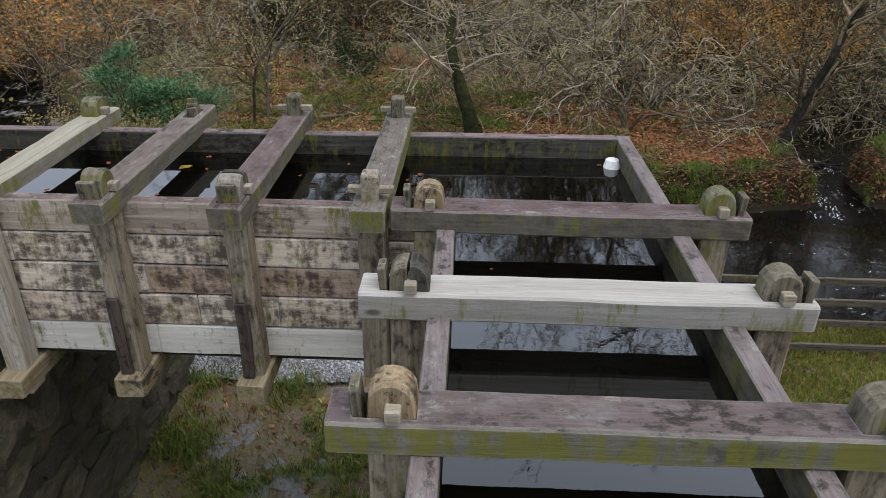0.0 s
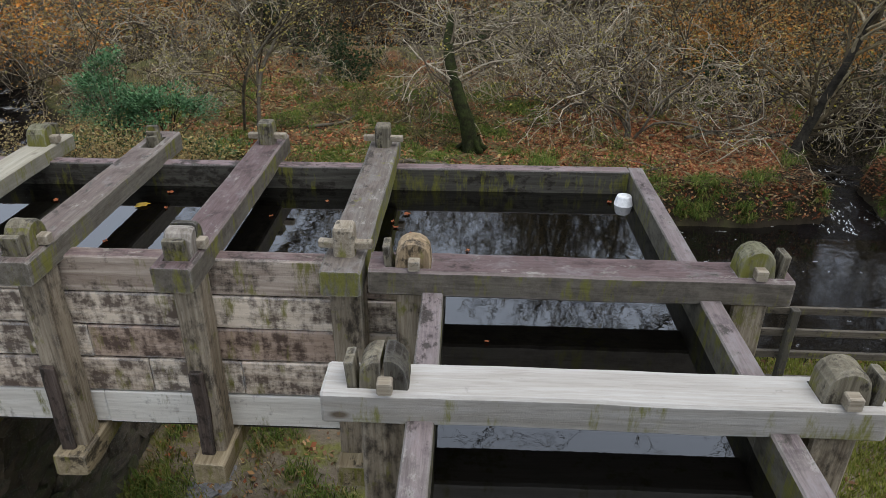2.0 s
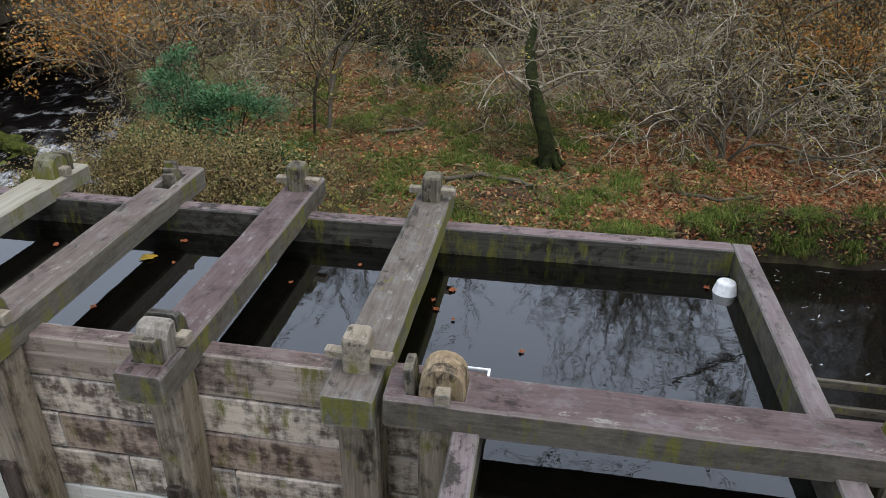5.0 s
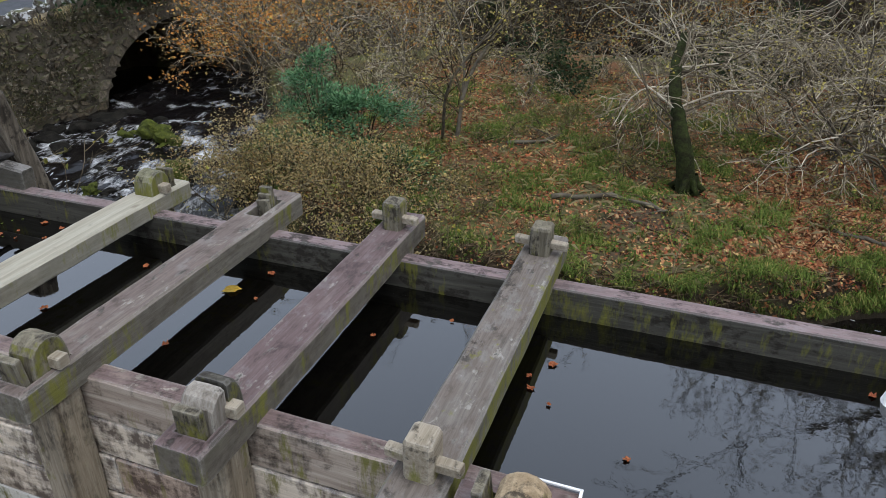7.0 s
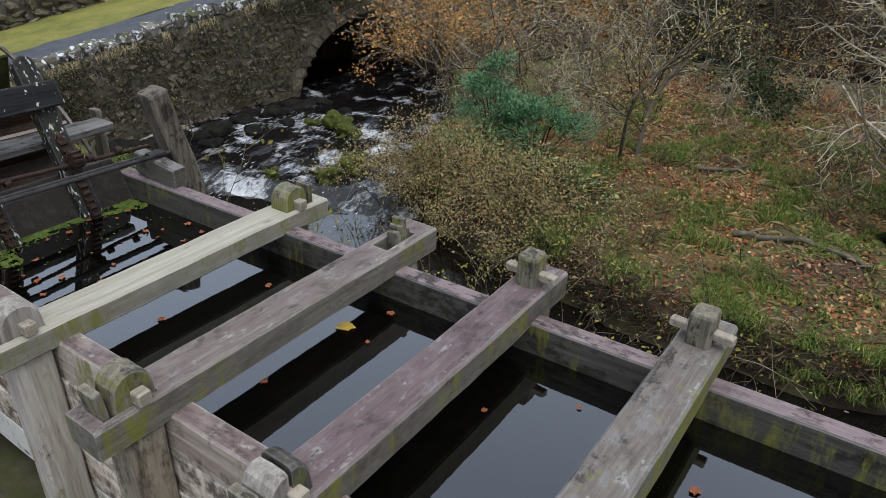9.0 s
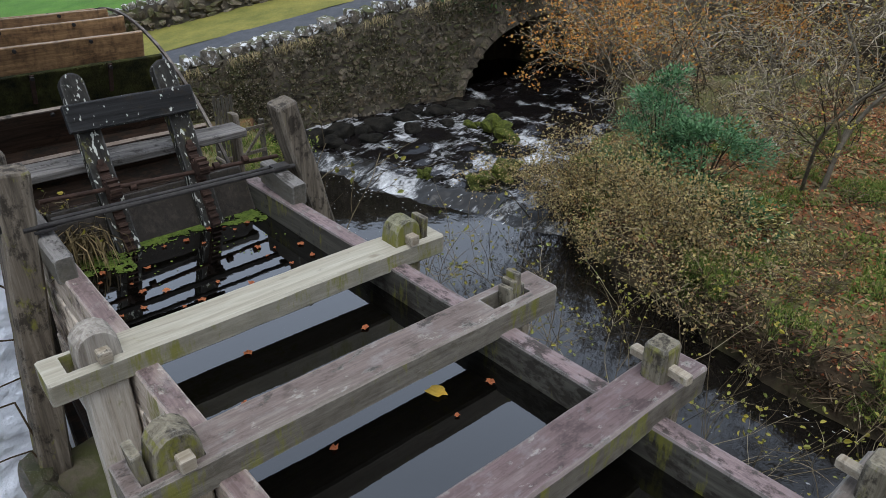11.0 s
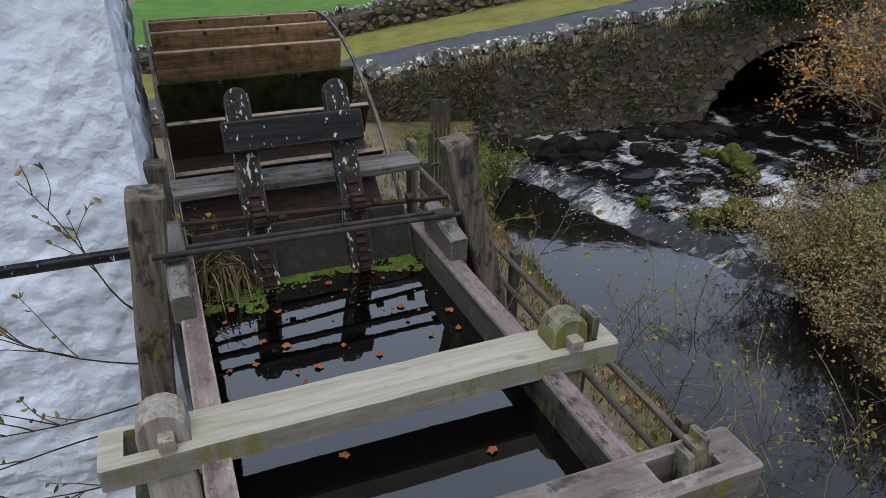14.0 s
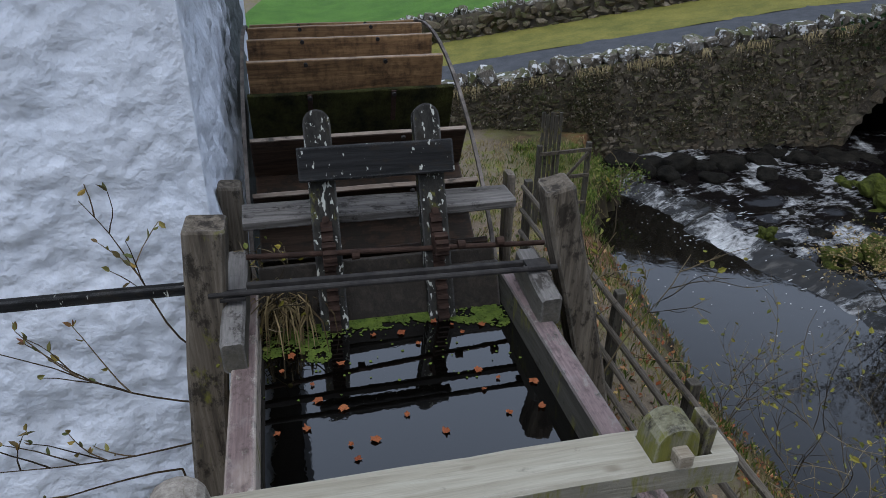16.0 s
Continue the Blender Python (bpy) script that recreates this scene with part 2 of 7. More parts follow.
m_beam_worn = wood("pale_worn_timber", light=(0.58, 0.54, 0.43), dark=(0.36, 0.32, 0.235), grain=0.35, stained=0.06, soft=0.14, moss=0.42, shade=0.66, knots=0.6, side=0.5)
m_post = wood("grey_post_timber", light=(0.46, 0.39, 0.29), dark=(0.19, 0.15, 0.105), soft=0.10, stained=0.46, moss=0.3, axis="Z")
m_post_pale = wood("pale_post_timber", shade=0.72, light=(0.68, 0.62, 0.54), dark=(0.44, 0.38, 0.30), stained=0.05, moss=0.15, axis="Z")
m_head = wood("post_head_timber", light=(0.30, 0.265, 0.19), dark=(0.10, 0.085, 0.06), stained=0.42, moss=0.4, axis="Z")
m_head_grey = wood("grey_post_head", light=(0.44, 0.40, 0.34), dark=(0.2, 0.17, 0.14), stained=0.25, moss=0.15, axis="Z")
m_head_tan = wood("tan_post_head", light=(0.44, 0.335, 0.21), dark=(0.2, 0.14, 0.08), stained=0.35, moss=0.25, axis="Z", shade=0.9)
m_head_moss = wood("mossy_post_head", light=(0.30, 0.285, 0.19), dark=(0.12, 0.11, 0.06), stained=0.3, moss=0.62, axis="Z")
m_head_dark = wood("dark_post_head", light=(0.13, 0.12, 0.095), dark=(0.045, 0.04, 0.032), stained=0.4, moss=0.3, axis="Z")
m_peg = wood("peg_timber", shade=0.9, light=(0.42, 0.365, 0.28), dark=(0.22, 0.18, 0.125), stained=0.25, moss=0.2)
m_splice = wood("dark_splice_timber", light=(0.12, 0.09, 0.075), dark=(0.05, 0.038, 0.03), stained=0.5, axis="Z")
m_bearer = wood("brown_bearer_timber", light=(0.46, 0.38, 0.25), dark=(0.22, 0.17, 0.10), stained=0.25, moss=0.5)
m_board = wood("weathered_board", light=(0.78, 0.71, 0.62), dark=(0.52, 0.445, 0.36), stain=(0.04, 0.024, 0.019), stained=0.66, grain=0.3, soft=0.10, moss=0.24, shade=0.95, knots=0.6, vary=True)
m_board_pale = wood("pale_bottom_board", light=(0.73, 0.705, 0.635), dark=(0.54, 0.51, 0.45), stain=(0.06, 0.045, 0.035), stained=0.25, soft=0.12, grain=0.3, moss=0.2, shade=1.0, knots=0.8)
m_board_top = wood("top_board", light=(0.64, 0.57, 0.50), dark=(0.32, 0.26, 0.22), grain=0.4, soft=0.10, stained=0.44, moss=0.36, top=(0.155, 0.115, 0.112), tops=1.0, vary=True)
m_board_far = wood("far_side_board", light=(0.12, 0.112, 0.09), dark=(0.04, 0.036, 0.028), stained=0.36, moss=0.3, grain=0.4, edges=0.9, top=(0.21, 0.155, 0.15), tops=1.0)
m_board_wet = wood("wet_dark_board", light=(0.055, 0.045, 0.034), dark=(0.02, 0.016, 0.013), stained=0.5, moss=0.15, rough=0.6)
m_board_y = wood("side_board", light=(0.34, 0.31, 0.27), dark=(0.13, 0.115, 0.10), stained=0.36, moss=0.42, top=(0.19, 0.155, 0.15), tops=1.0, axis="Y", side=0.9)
m_rack_post = wood("tarred_post_with_lichen", light=(0.05, 0.047, 0.04), dark=(0.018, 0.017, 0.015), stained=0.3, moss=0.2, axis="Z", lichen=0.62)
m_tarred = wood("tarred_black_plank", light=(0.034, 0.034, 0.034), dark=(0.009, 0.009, 0.009), stained=0.3, axis="Y", rough=0.9, lichen=0.15)
m_rail_y = wood("grey_plank_across", light=(0.26, 0.24, 0.22), dark=(0.08, 0.072, 0.064), stained=0.35, axis="Y")
m_brace = wood("raking_post_timber", light=(0.25, 0.21, 0.16), dark=(0.06, 0.048, 0.036), stained=0.34, moss=0.25, axis="Z")
m_cheek = wood("dark_grey_block", light=(0.24, 0.225, 0.205), dark=(0.085, 0.075, 0.066), stained=0.4, moss=0.15, side=0.6, top=(0.2, 0.185, 0.17), tops=0.7)
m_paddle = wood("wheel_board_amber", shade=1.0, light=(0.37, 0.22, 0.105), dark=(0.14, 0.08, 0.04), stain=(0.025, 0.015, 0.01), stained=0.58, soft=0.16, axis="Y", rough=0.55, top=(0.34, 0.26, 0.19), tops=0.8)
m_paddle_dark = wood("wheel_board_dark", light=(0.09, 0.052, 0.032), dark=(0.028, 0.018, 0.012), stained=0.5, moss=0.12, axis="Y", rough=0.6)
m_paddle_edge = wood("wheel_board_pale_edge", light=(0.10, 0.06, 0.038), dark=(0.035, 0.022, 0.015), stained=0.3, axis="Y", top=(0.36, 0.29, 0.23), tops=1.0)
m_fence = wood("fence_rail", light=(0.19, 0.16, 0.12), dark=(0.06, 0.05, 0.04), stained=0.3, moss=0.3)
m_fence_post = wood("fence_post", light=(0.13, 0.115, 0.09), dark=(0.05, 0.045, 0.035), stained=0.3, moss=0.3, axis="Z")
m_iron = two_tone("dark_iron", (0.022, 0.02, 0.02), (0.06, 0.055, 0.05), 8, 0.7, 0.3, metal=0.1, dist=0.003)
m_rust = two_tone("rusty_iron", (0.03, 0.019, 0.015), (0.075, 0.045, 0.033), 10, 0.75, 0.4, metal=0.3, dist=0.003)
m_rim = two_tone("worn_iron_rim", (0.05, 0.042, 0.036), (0.22, 0.19, 0.165), 9, 0.7, 0.4, metal=0.2, dist=0.003)
m_plastic = two_tone("white_plastic", (0.78, 0.78, 0.77), (0.85, 0.85, 0.84), 6, 0.4, 0.05, dist=0.002)


def stone_moss(nt, col, v):
    n = noise_tex(nt, v, 1.1, 6, 0.7)
    up = facing_up(nt)
    k = ramp(nt, math_node(nt, "ADD", n, math_node(nt, "MULTIPLY", up, 0.12)), [(0.53, (0, 0, 0)), (0.66, (1, 1, 1))])
    return mix(nt, math_node(nt, "MULTIPLY", k, 0.8), col, (0.055, 0.062, 0.016))


def own_shade(nt, col, v):
    """Each stone a little lighter, darker or browner than the next."""
    oi = nt.nodes.new("ShaderNodeObjectInfo")
    g = nt.nodes.new("ShaderNodeNewGeometry")
    k = math_node(nt, "FRACT", math_node(nt, "ADD", math_node(nt, "MULTIPLY", oi.outputs["Random"], 7.3), g.outputs["Random Per Island"]))
    col = mix(nt, 1.0, col, ramp(nt, k, [(0.0, (0.45, 0.43, 0.4)), (0.35, (0.72, 0.64, 0.52)), (0.75, (0.95, 0.9, 0.82)), (1.0, (1.5, 1.45, 1.35))]), "MULTIPLY")
    return stone_moss(nt, col, v)


def lichen_spots(nt, col, v):
    n = noise_tex(nt, v, 3.2, 4, 0.6)
    return mix(nt, ramp(nt, n, [(0.54, (0, 0, 0)), (0.6, (1, 1, 1))]), own_shade(nt, col, v), (0.5, 0.5, 0.49))


def flecked(nt, col, v):
    """Small pale lichen spots on dark stone."""
    n = noise_tex(nt, v, 16, 4, 0.6)
    return mix(nt, ramp(nt, n, [(0.62, (0, 0, 0)), (0.67, (0.8,) * 3)]), own_shade(nt, col, v), (0.25, 0.235, 0.2))


def pitted(nt, col, v):
    """A few dark pits and hairline dirt in the limewash."""
    n = noise_tex(nt, v, 2.3, 8, 0.75)
    return mix(nt, ramp(nt, n, [(0.66, (0, 0, 0)), (0.74, (0.55,) * 3)]), col, (0.42, 0.44, 0.44))


def algae_stain(nt, col, v):
    """Green-black damp on the wall that the wheel splashes."""
    n = noise_tex(nt, coords(nt, (1.0, 1.0, 0.5), False), 2.2, 8, 0.72)
    x = nt.nodes.new("ShaderNodeSeparateXYZ")
    nt.links.new(v, x.inputs[0])
    k = math_node(nt, "ADD", n, math_node(nt, "MULTIPLY", math_node(nt, "ADD", x.outputs["X"], 1.9), -0.2))
    return mix(nt, math_node(nt, "MULTIPLY", ramp(nt, k, [(0.53, (0, 0, 0)), (0.68, (1, 1, 1))]), 0.9), col, (0.045, 0.055, 0.045))


m_limewash = two_tone("limewashed_render", (0.68, 0.72, 0.79), (0.78, 0.81, 0.87), 1.6, 0.9, 0.6, 12, 0.2, pitted, dist=0.05, grime=0.14, detail=4)
m_limewash_damp = two_tone("damp_limewash", (0.70, 0.74, 0.81), (0.80, 0.83, 0.89), 1.6, 0.9, 0.6, 12, 0.2, algae_stain, own=False, dist=0.05, grime=0.2, detail=4)
m_stone = two_tone("dark_rubble_stone", (0.055, 0.047, 0.037), (0.23, 0.195, 0.15), 3.5, 0.9, 0.9, 18, 0.3, flecked)
def speckled(nt, col, v):
    n = noise_tex(nt, v, 38, 3, 0.5)
    return mix(nt, ramp(nt, n, [(0.64, (0, 0, 0)), (0.68, (0.8,) * 3)]), stone_moss(nt, own_shade(nt, col, v), coords(nt, (1.7, 1.7, 1.7), False)), (0.5, 0.49, 0.46))


m_stone_wet = two_tone("wet_dark_stone", (0.03, 0.027, 0.023), (0.20, 0.165, 0.13), 4.0, 0.5, 1.0, 16, 0.5, speckled, dist=0.05)
m_stone_grey = two_tone("grey_lichened_stone", (0.05, 0.045, 0.04), (0.22, 0.205, 0.185), 5, 0.9, 0.6, 20, 0.3, lichen_spots)
m_mortar = two_tone("bridge_mortar", (0.05, 0.042, 0.031), (0.16, 0.135, 0.10), 2.0, 0.95, 0.8, 12, 0.2, stone_moss)
m_rock = two_tone("wet_river_rock", (0.006, 0.006, 0.005), (0.026, 0.023, 0.018), 3, 0.9, 1.0, 9, 0.08, dist=0.06)
m_rock_moss = two_tone("mossy_river_rock", (0.02, 0.026, 0.008), (0.13, 0.15, 0.025), 5, 0.9, 1.0, 26, dist=0.06)
m_asphalt = two_tone("asphalt", (0.055, 0.058, 0.064), (0.085, 0.088, 0.095), 3, 0.85, 0.3, 60)
m_pebble = leafy("gravel_stone", [(0.0, (0.10, 0.10, 0.11)), (0.5, (0.30, 0.30, 0.31)), (0.8, (0.45, 0.45, 0.46)), (1.0, (0.68, 0.68, 0.69))])
m_gravel = two_tone("grey_gravel", (0.17, 0.17, 0.175), (0.38, 0.38, 0.39), 45, 0.9, 1.0, 60, dist=0.03)
m_slate = two_tone("slate", (0.05, 0.052, 0.058), (0.11, 0.112, 0.12), 4, 0.7, 0.4)
m_water_flume = water("flume_water", (0.0015, 0.0013, 0.001), 0.012, 0.025, 2.1, 7.0, deep=0.34)
m_water_river = water("river_water", (0.006, 0.005, 0.004), 0.04, 0.25, 1.6, 2.5, 0.14, 5.0, 0.18)
m_rapids = water("rapids_water", (0.006, 0.005, 0.005), 0.06, 0.5, 1.33, 7.0, 0.94, 1.8)
m_riffle = water("riffle_water", (0.006, 0.005, 0.005), 0.06, 0.7, 1.33, 9.0, 0.66, 1.8)
m_white_water = water("white_water", (0.02, 0.019, 0.017), 0.15, 0.8, 1.33, 9.0, 0.88, 1.8)
m_foam = two_tone("white_foam", (0.45, 0.45, 0.44), (0.65, 0.65, 0.64), 20, 0.8, 0.5, 60, dist=0.01, grime=0.1)
m_algae = two_tone("duckweed", (0.05, 0.08, 0.015), (0.15, 0.20, 0.035), 20, 0.8, 0.8, 90, dist=0.01)
m_bark = two_tone("grey_bark", (0.06, 0.05, 0.036), (0.17, 0.145, 0.105), 5, 0.9, 0.6, 30)
m_twig = twiggy("grey_twig", [(0.0, (0.07, 0.055, 0.038)), (0.45, (0.22, 0.18, 0.125)), (0.70, (0.42, 0.36, 0.26)), (1.0, (0.60, 0.53, 0.41))])
m_stalk = twiggy("dead_stalk", [(0.0, (0.02, 0.014, 0.009)), (0.6, (0.075, 0.052, 0.03)), (1.0, (0.19, 0.14, 0.085))])
m_twig_brown = twiggy("brown_twig", [(0.0, (0.025, 0.019, 0.012)), (0.5, (0.10, 0.078, 0.045)), (0.8, (0.22, 0.175, 0.10)), (1.0, (0.38, 0.32, 0.21))])
m_bark_dark = two_tone("dark_wet_bark", (0.012, 0.01, 0.008), (0.06, 0.052, 0.038), 3, 0.9, 0.9, 24)
m_bark_moss = two_tone("mossy_bark", (0.014, 0.011, 0.007), (0.042, 0.055, 0.014), 5.0, 0.95, 1.0, 20, dist=0.05)
m_leaf_yellow = leafy("yellow_leaf", [(0.0, (0.42, 0.33, 0.05)), (0.4, (0.50, 0.42, 0.12)), (0.7, (0.27, 0.24, 0.08)), (1.0, (0.40, 0.30, 0.15))])
m_leaf_sapling = leafy("yellow_green_leaf", [(0.0, (0.26, 0.22, 0.03)), (0.5, (0.15, 0.17, 0.045)), (1.0, (0.34, 0.27, 0.05))])
m_leaf_orange = leafy("orange_leaf", [(0.0, (0.48, 0.18, 0.035)), (0.5, (0.50, 0.24, 0.06)), (0.8, (0.30, 0.2, 0.07)), (1.0, (0.50, 0.40, 0.16))])
m_leaf_teal = leafy("blue_green_leaf", [(0.0, (0.04, 0.10, 0.045)), (0.6, (0.095, 0.205, 0.09)), (1.0, (0.18, 0.32, 0.15))], 0.5)
m_leaf_olive = leafy("olive_leaf", [(0.0, (0.29, 0.20, 0.085)), (0.4, (0.38, 0.29, 0.14)), (0.7, (0.23, 0.21, 0.085)), (0.9, (0.42, 0.31, 0.12)), (1.0, (0.38, 0.20, 0.07))])
m_leaf_brown = leafy("brown_green_leaf", [(0.0, (0.16, 0.12, 0.04)), (0.5, (0.2, 0.17, 0.05)), (1.0, (0.12, 0.12, 0.04))])
m_leaf_bramble = leafy("bramble_leaf", [(0.0, (0.02, 0.05, 0.02)), (0.45, (0.06, 0.13, 0.05)), (0.7, (0.16, 0.17, 0.05)), (0.88, (0.42, 0.30, 0.10)), (1.0, (0.48, 0.42, 0.24))])
m_leaf_willow = leafy("turning_willow_leaf", [(0.0, (0.16, 0.10, 0.05)), (0.35, (0.10, 0.12, 0.045)), (0.6, (0.24, 0.22, 0.07)), (0.85, (0.34, 0.24, 0.06)), (1.0, (0.22, 0.09, 0.06))])
m_leaf_wall = leafy("wall_weed_leaf", [(0.0, (0.025, 0.022, 0.012)), (0.35, (0.085, 0.07, 0.04)), (0.6, (0.065, 0.078, 0.028)), (0.85, (0.17, 0.13, 0.07)), (1.0, (0.34, 0.31, 0.26))])
m_leaf_ivy = leafy("ivy_leaf", [(0.0, (0.015, 0.03, 0.012)), (0.6, (0.03, 0.055, 0.018)), (1.0, (0.06, 0.08, 0.03))])
m_flag = two_tone("wet_flagstone", (0.12, 0.115, 0.11), (0.24, 0.23, 0.225), 4, 0.35, 0.4, 20)
m_mud_leaf = leafy("sodden_leaf", [(0.0, (0.12, 0.06, 0.03)), (0.6, (0.2, 0.12, 0.06)), (1.0, (0.34, 0.17, 0.06))])
m_litter = leafy("fallen_leaf", [(0.0, (0.13, 0.04, 0.02)), (0.3, (0.35, 0.11, 0.045)), (0.5, (0.14, 0.075, 0.04)), (0.75, (0.38, 0.17, 0.07)), (0.93, (0.46, 0.29, 0.15)), (1.0, (0.5, 0.36, 0.12))])
m_grass = leafy("grass_blade", [(0.0, (0.055, 0.09, 0.015)), (0.6, (0.115, 0.165, 0.028)), (0.88, (0.2, 0.21, 0.05)), (1.0, (0.32, 0.25, 0.09))])
m_lawn = leafy("lawn_blade", [(0.0, (0.17, 0.20, 0.035)), (0.6, (0.28, 0.30, 0.06)), (1.0, (0.40, 0.36, 0.12))])
m_grass_dry = leafy("dry_grass", [(0.0, (0.25, 0.19, 0.09)), (1.0, (0.44, 0.36, 0.2))])
m_grass_dead = leafy("dead_grass_blade", [(0.0, (0.06, 0.042, 0.02)), (0.6, (0.15, 0.11, 0.05)), (1.0, (0.28, 0.21, 0.11))])
m_float_leaf = two_tone("floating_leaf", (0.20, 0.05, 0.022), (0.34, 0.12, 0.045), 3, 0.5, 0.3, 60)
m_leaf_maple = two_tone("yellow_maple_leaf", (0.45, 0.26, 0.03), (0.5, 0.34, 0.06), 6, 0.5, 0.3, 60)


def ground_cover(nt, col, v):
    g = noise_tex(nt, v, 0.55, 6, 0.7)
    col = mix(nt, ramp(nt, g, [(0.40, (0, 0, 0)), (0.56, (0.9,) * 3)]), col, mix(nt, noise_tex(nt, v, 9, 5), (0.045, 0.055, 0.016), (0.155, 0.155, 0.05)))
    r = noise_tex(nt, v, 0.35, 5, 0.65, 0.5)
    return mix(nt, ramp(nt, r, [(0.53, (0, 0, 0)), (0.64, (0.8,) * 3)]), col, mix(nt, noise_tex(nt, v, 14, 4), (0.11, 0.045, 0.022), (0.26, 0.11, 0.05)))


def earth_banks(nt, col, v):
    """Bare dark soil where the ground is steep, and painted shade over the far bank."""
    steep = ramp(nt, facing_up(nt), [(0.62, (1, 1, 1)), (0.84, (0, 0, 0))])
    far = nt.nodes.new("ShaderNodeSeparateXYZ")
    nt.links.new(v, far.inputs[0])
    # canopy shade of the far bank, put into the ground colour by distance
    far_shade = ramp(nt, math_node(nt, "MULTIPLY", math_node(nt, "ADD", far.outputs["Y"], math_node(nt, "MULTIPLY", noise_tex(nt, v, 0.3, 4), 8.0)), 0.01), [(0.32, (0, 0, 0)), (0.39, (1, 1, 1))])
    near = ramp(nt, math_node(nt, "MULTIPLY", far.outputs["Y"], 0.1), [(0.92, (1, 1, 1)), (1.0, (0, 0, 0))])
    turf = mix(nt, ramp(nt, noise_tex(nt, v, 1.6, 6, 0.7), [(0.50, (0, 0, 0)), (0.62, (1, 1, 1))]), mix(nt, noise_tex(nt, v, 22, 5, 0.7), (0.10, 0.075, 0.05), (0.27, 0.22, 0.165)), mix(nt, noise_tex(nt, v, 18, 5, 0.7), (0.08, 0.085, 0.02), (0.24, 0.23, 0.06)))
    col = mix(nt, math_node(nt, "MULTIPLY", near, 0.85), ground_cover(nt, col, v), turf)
    cover = mix(nt, far_shade, col, mix(nt, noise_tex(nt, v, 3, 6, 0.7), (0.01, 0.009, 0.006), (0.08, 0.05, 0.025)))
    return mix(nt, steep, cover, mix(nt, noise_tex(nt, v, 6, 6, 0.7), (0.010, 0.008, 0.005), (0.06, 0.044, 0.026)))


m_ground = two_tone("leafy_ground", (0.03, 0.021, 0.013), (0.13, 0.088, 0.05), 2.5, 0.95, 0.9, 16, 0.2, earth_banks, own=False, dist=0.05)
m_field = two_tone("pasture", (0.05, 0.12, 0.015), (0.085, 0.18, 0.025), 0.8, 0.95, 0.8, 14, 0.2, own=False)
m_verge = two_tone("yellowed_verge", (0.11, 0.115, 0.025), (0.22, 0.195, 0.045), 1.2, 0.95, 0.8, 16, 0.2, own=False)


def obj(name, verts, faces, material, parent=None, label="", smooth=False):
    me = bpy.data.meshes.new(name)
    me.from_pydata([tuple(v) for v in verts], [], [tuple(f) for f in faces])
    me.materials.append(material)
    if smooth:
        me.polygons.foreach_set("use_smooth", [True] * len(me.polygons))
    ob = new(name, me)
    ob.parent = parent
    if label:
        ob["label"] = label
    return ob


def part(name, bm, material, parent=None, label="", smooth=False):
    bmesh.ops.recalc_face_normals(bm, faces=bm.faces)
    me = bpy.data.meshes.new(name)
    bm.to_mesh(me)
    bm.free()
    me.materials.append(material)
    if smooth:
        me.polygons.foreach_set("use_smooth", [True] * len(me.polygons))
    ob = new(name, me)
    ob.parent = parent
    if label:
        ob["label"] = label
    return ob


def thing(name, at, label, category, group="", kind="", rz=0.0):
    ob = new(name)
    ob.matrix_basis = pose(*at, 0, 0, rz)
    ob.empty_display_size = 0.1
    return tagged(ob, label, category, group, kind)


def timber(a, b, w, h, bm=None, chamfer=0.012, rough=0.004, n=10, seed=0, up=(0, 0, 1)):
    """A worn squared timber from a to b: w across, h along up."""
    bm = bm or bmesh.new()
    a, b, up = Vector(a), Vector(b), Vector(up)
    d = (b - a).normalized()
    side = d.cross(up).normalized()
    top = side.cross(d).normalized()
    c, hw, hh = min(chamfer, w * 0.3, h * 0.3), w / 2, h / 2
    ring = [(-hw + c, -hh), (hw - c, -hh), (hw, -hh + c), (hw, hh - c), (hw - c, hh), (-hw + c, hh), (-hw, hh - c), (-hw, -hh + c)]
    rows = []
    length = (b - a).length
    ts = [0.0, min(c / length, 0.2)] + [i / n for i in range(1, n)] + [1 - min(c / length, 0.2), 1.0]
    for i, t in enumerate(sorted(ts)):
        k = 1 - c / max(w, h) if i in (0, len(ts) - 1) else 1.0
        row = []
        for x, y in ring:
            p = a.lerp(b, t) + side * x * k + top * y * k
            q = noise.noise_vector(p * 5 + Vector((seed * 7.3, seed * 1.7, 0))) * rough + noise.noise_vector(p * 1.3 + Vector((0, seed * 3.1, 5))) * rough * 1.5
            row.append(bm.verts.new(p + q))
        rows.append(row)
    for r, s in zip(rows, rows[1:]):
        for i in range(8):
            bm.faces.new((r[i], r[(i + 1) % 8], s[(i + 1) % 8], s[i]))
    bm.faces.new(rows[0][::-1])
    bm.faces.new(rows[-1])
    return bm


def rod(a, b, r, bm=None, sides=10, r2=None):
    bm = bm or bmesh.new()
    a, b = Vector(a), Vector(b)
    d = (b - a).normalized()
    u = d.orthogonal().normalized()
    v = d.cross(u)
    rings = []
    for p, q in ((a, r), (b, r2 or r)):
        rings.append([bm.verts.new(p + (u * math.cos(i * math.tau / sides) + v * math.sin(i * math.tau / sides)) * q) for i in range(sides)])
    for i in range(sides):
        bm.faces.new((rings[0][i], rings[0][(i + 1) % sides], rings[1][(i + 1) % sides], rings[1][i]))
    bm.faces.new(rings[0][::-1])
    bm.faces.new(rings[1])
    return bm


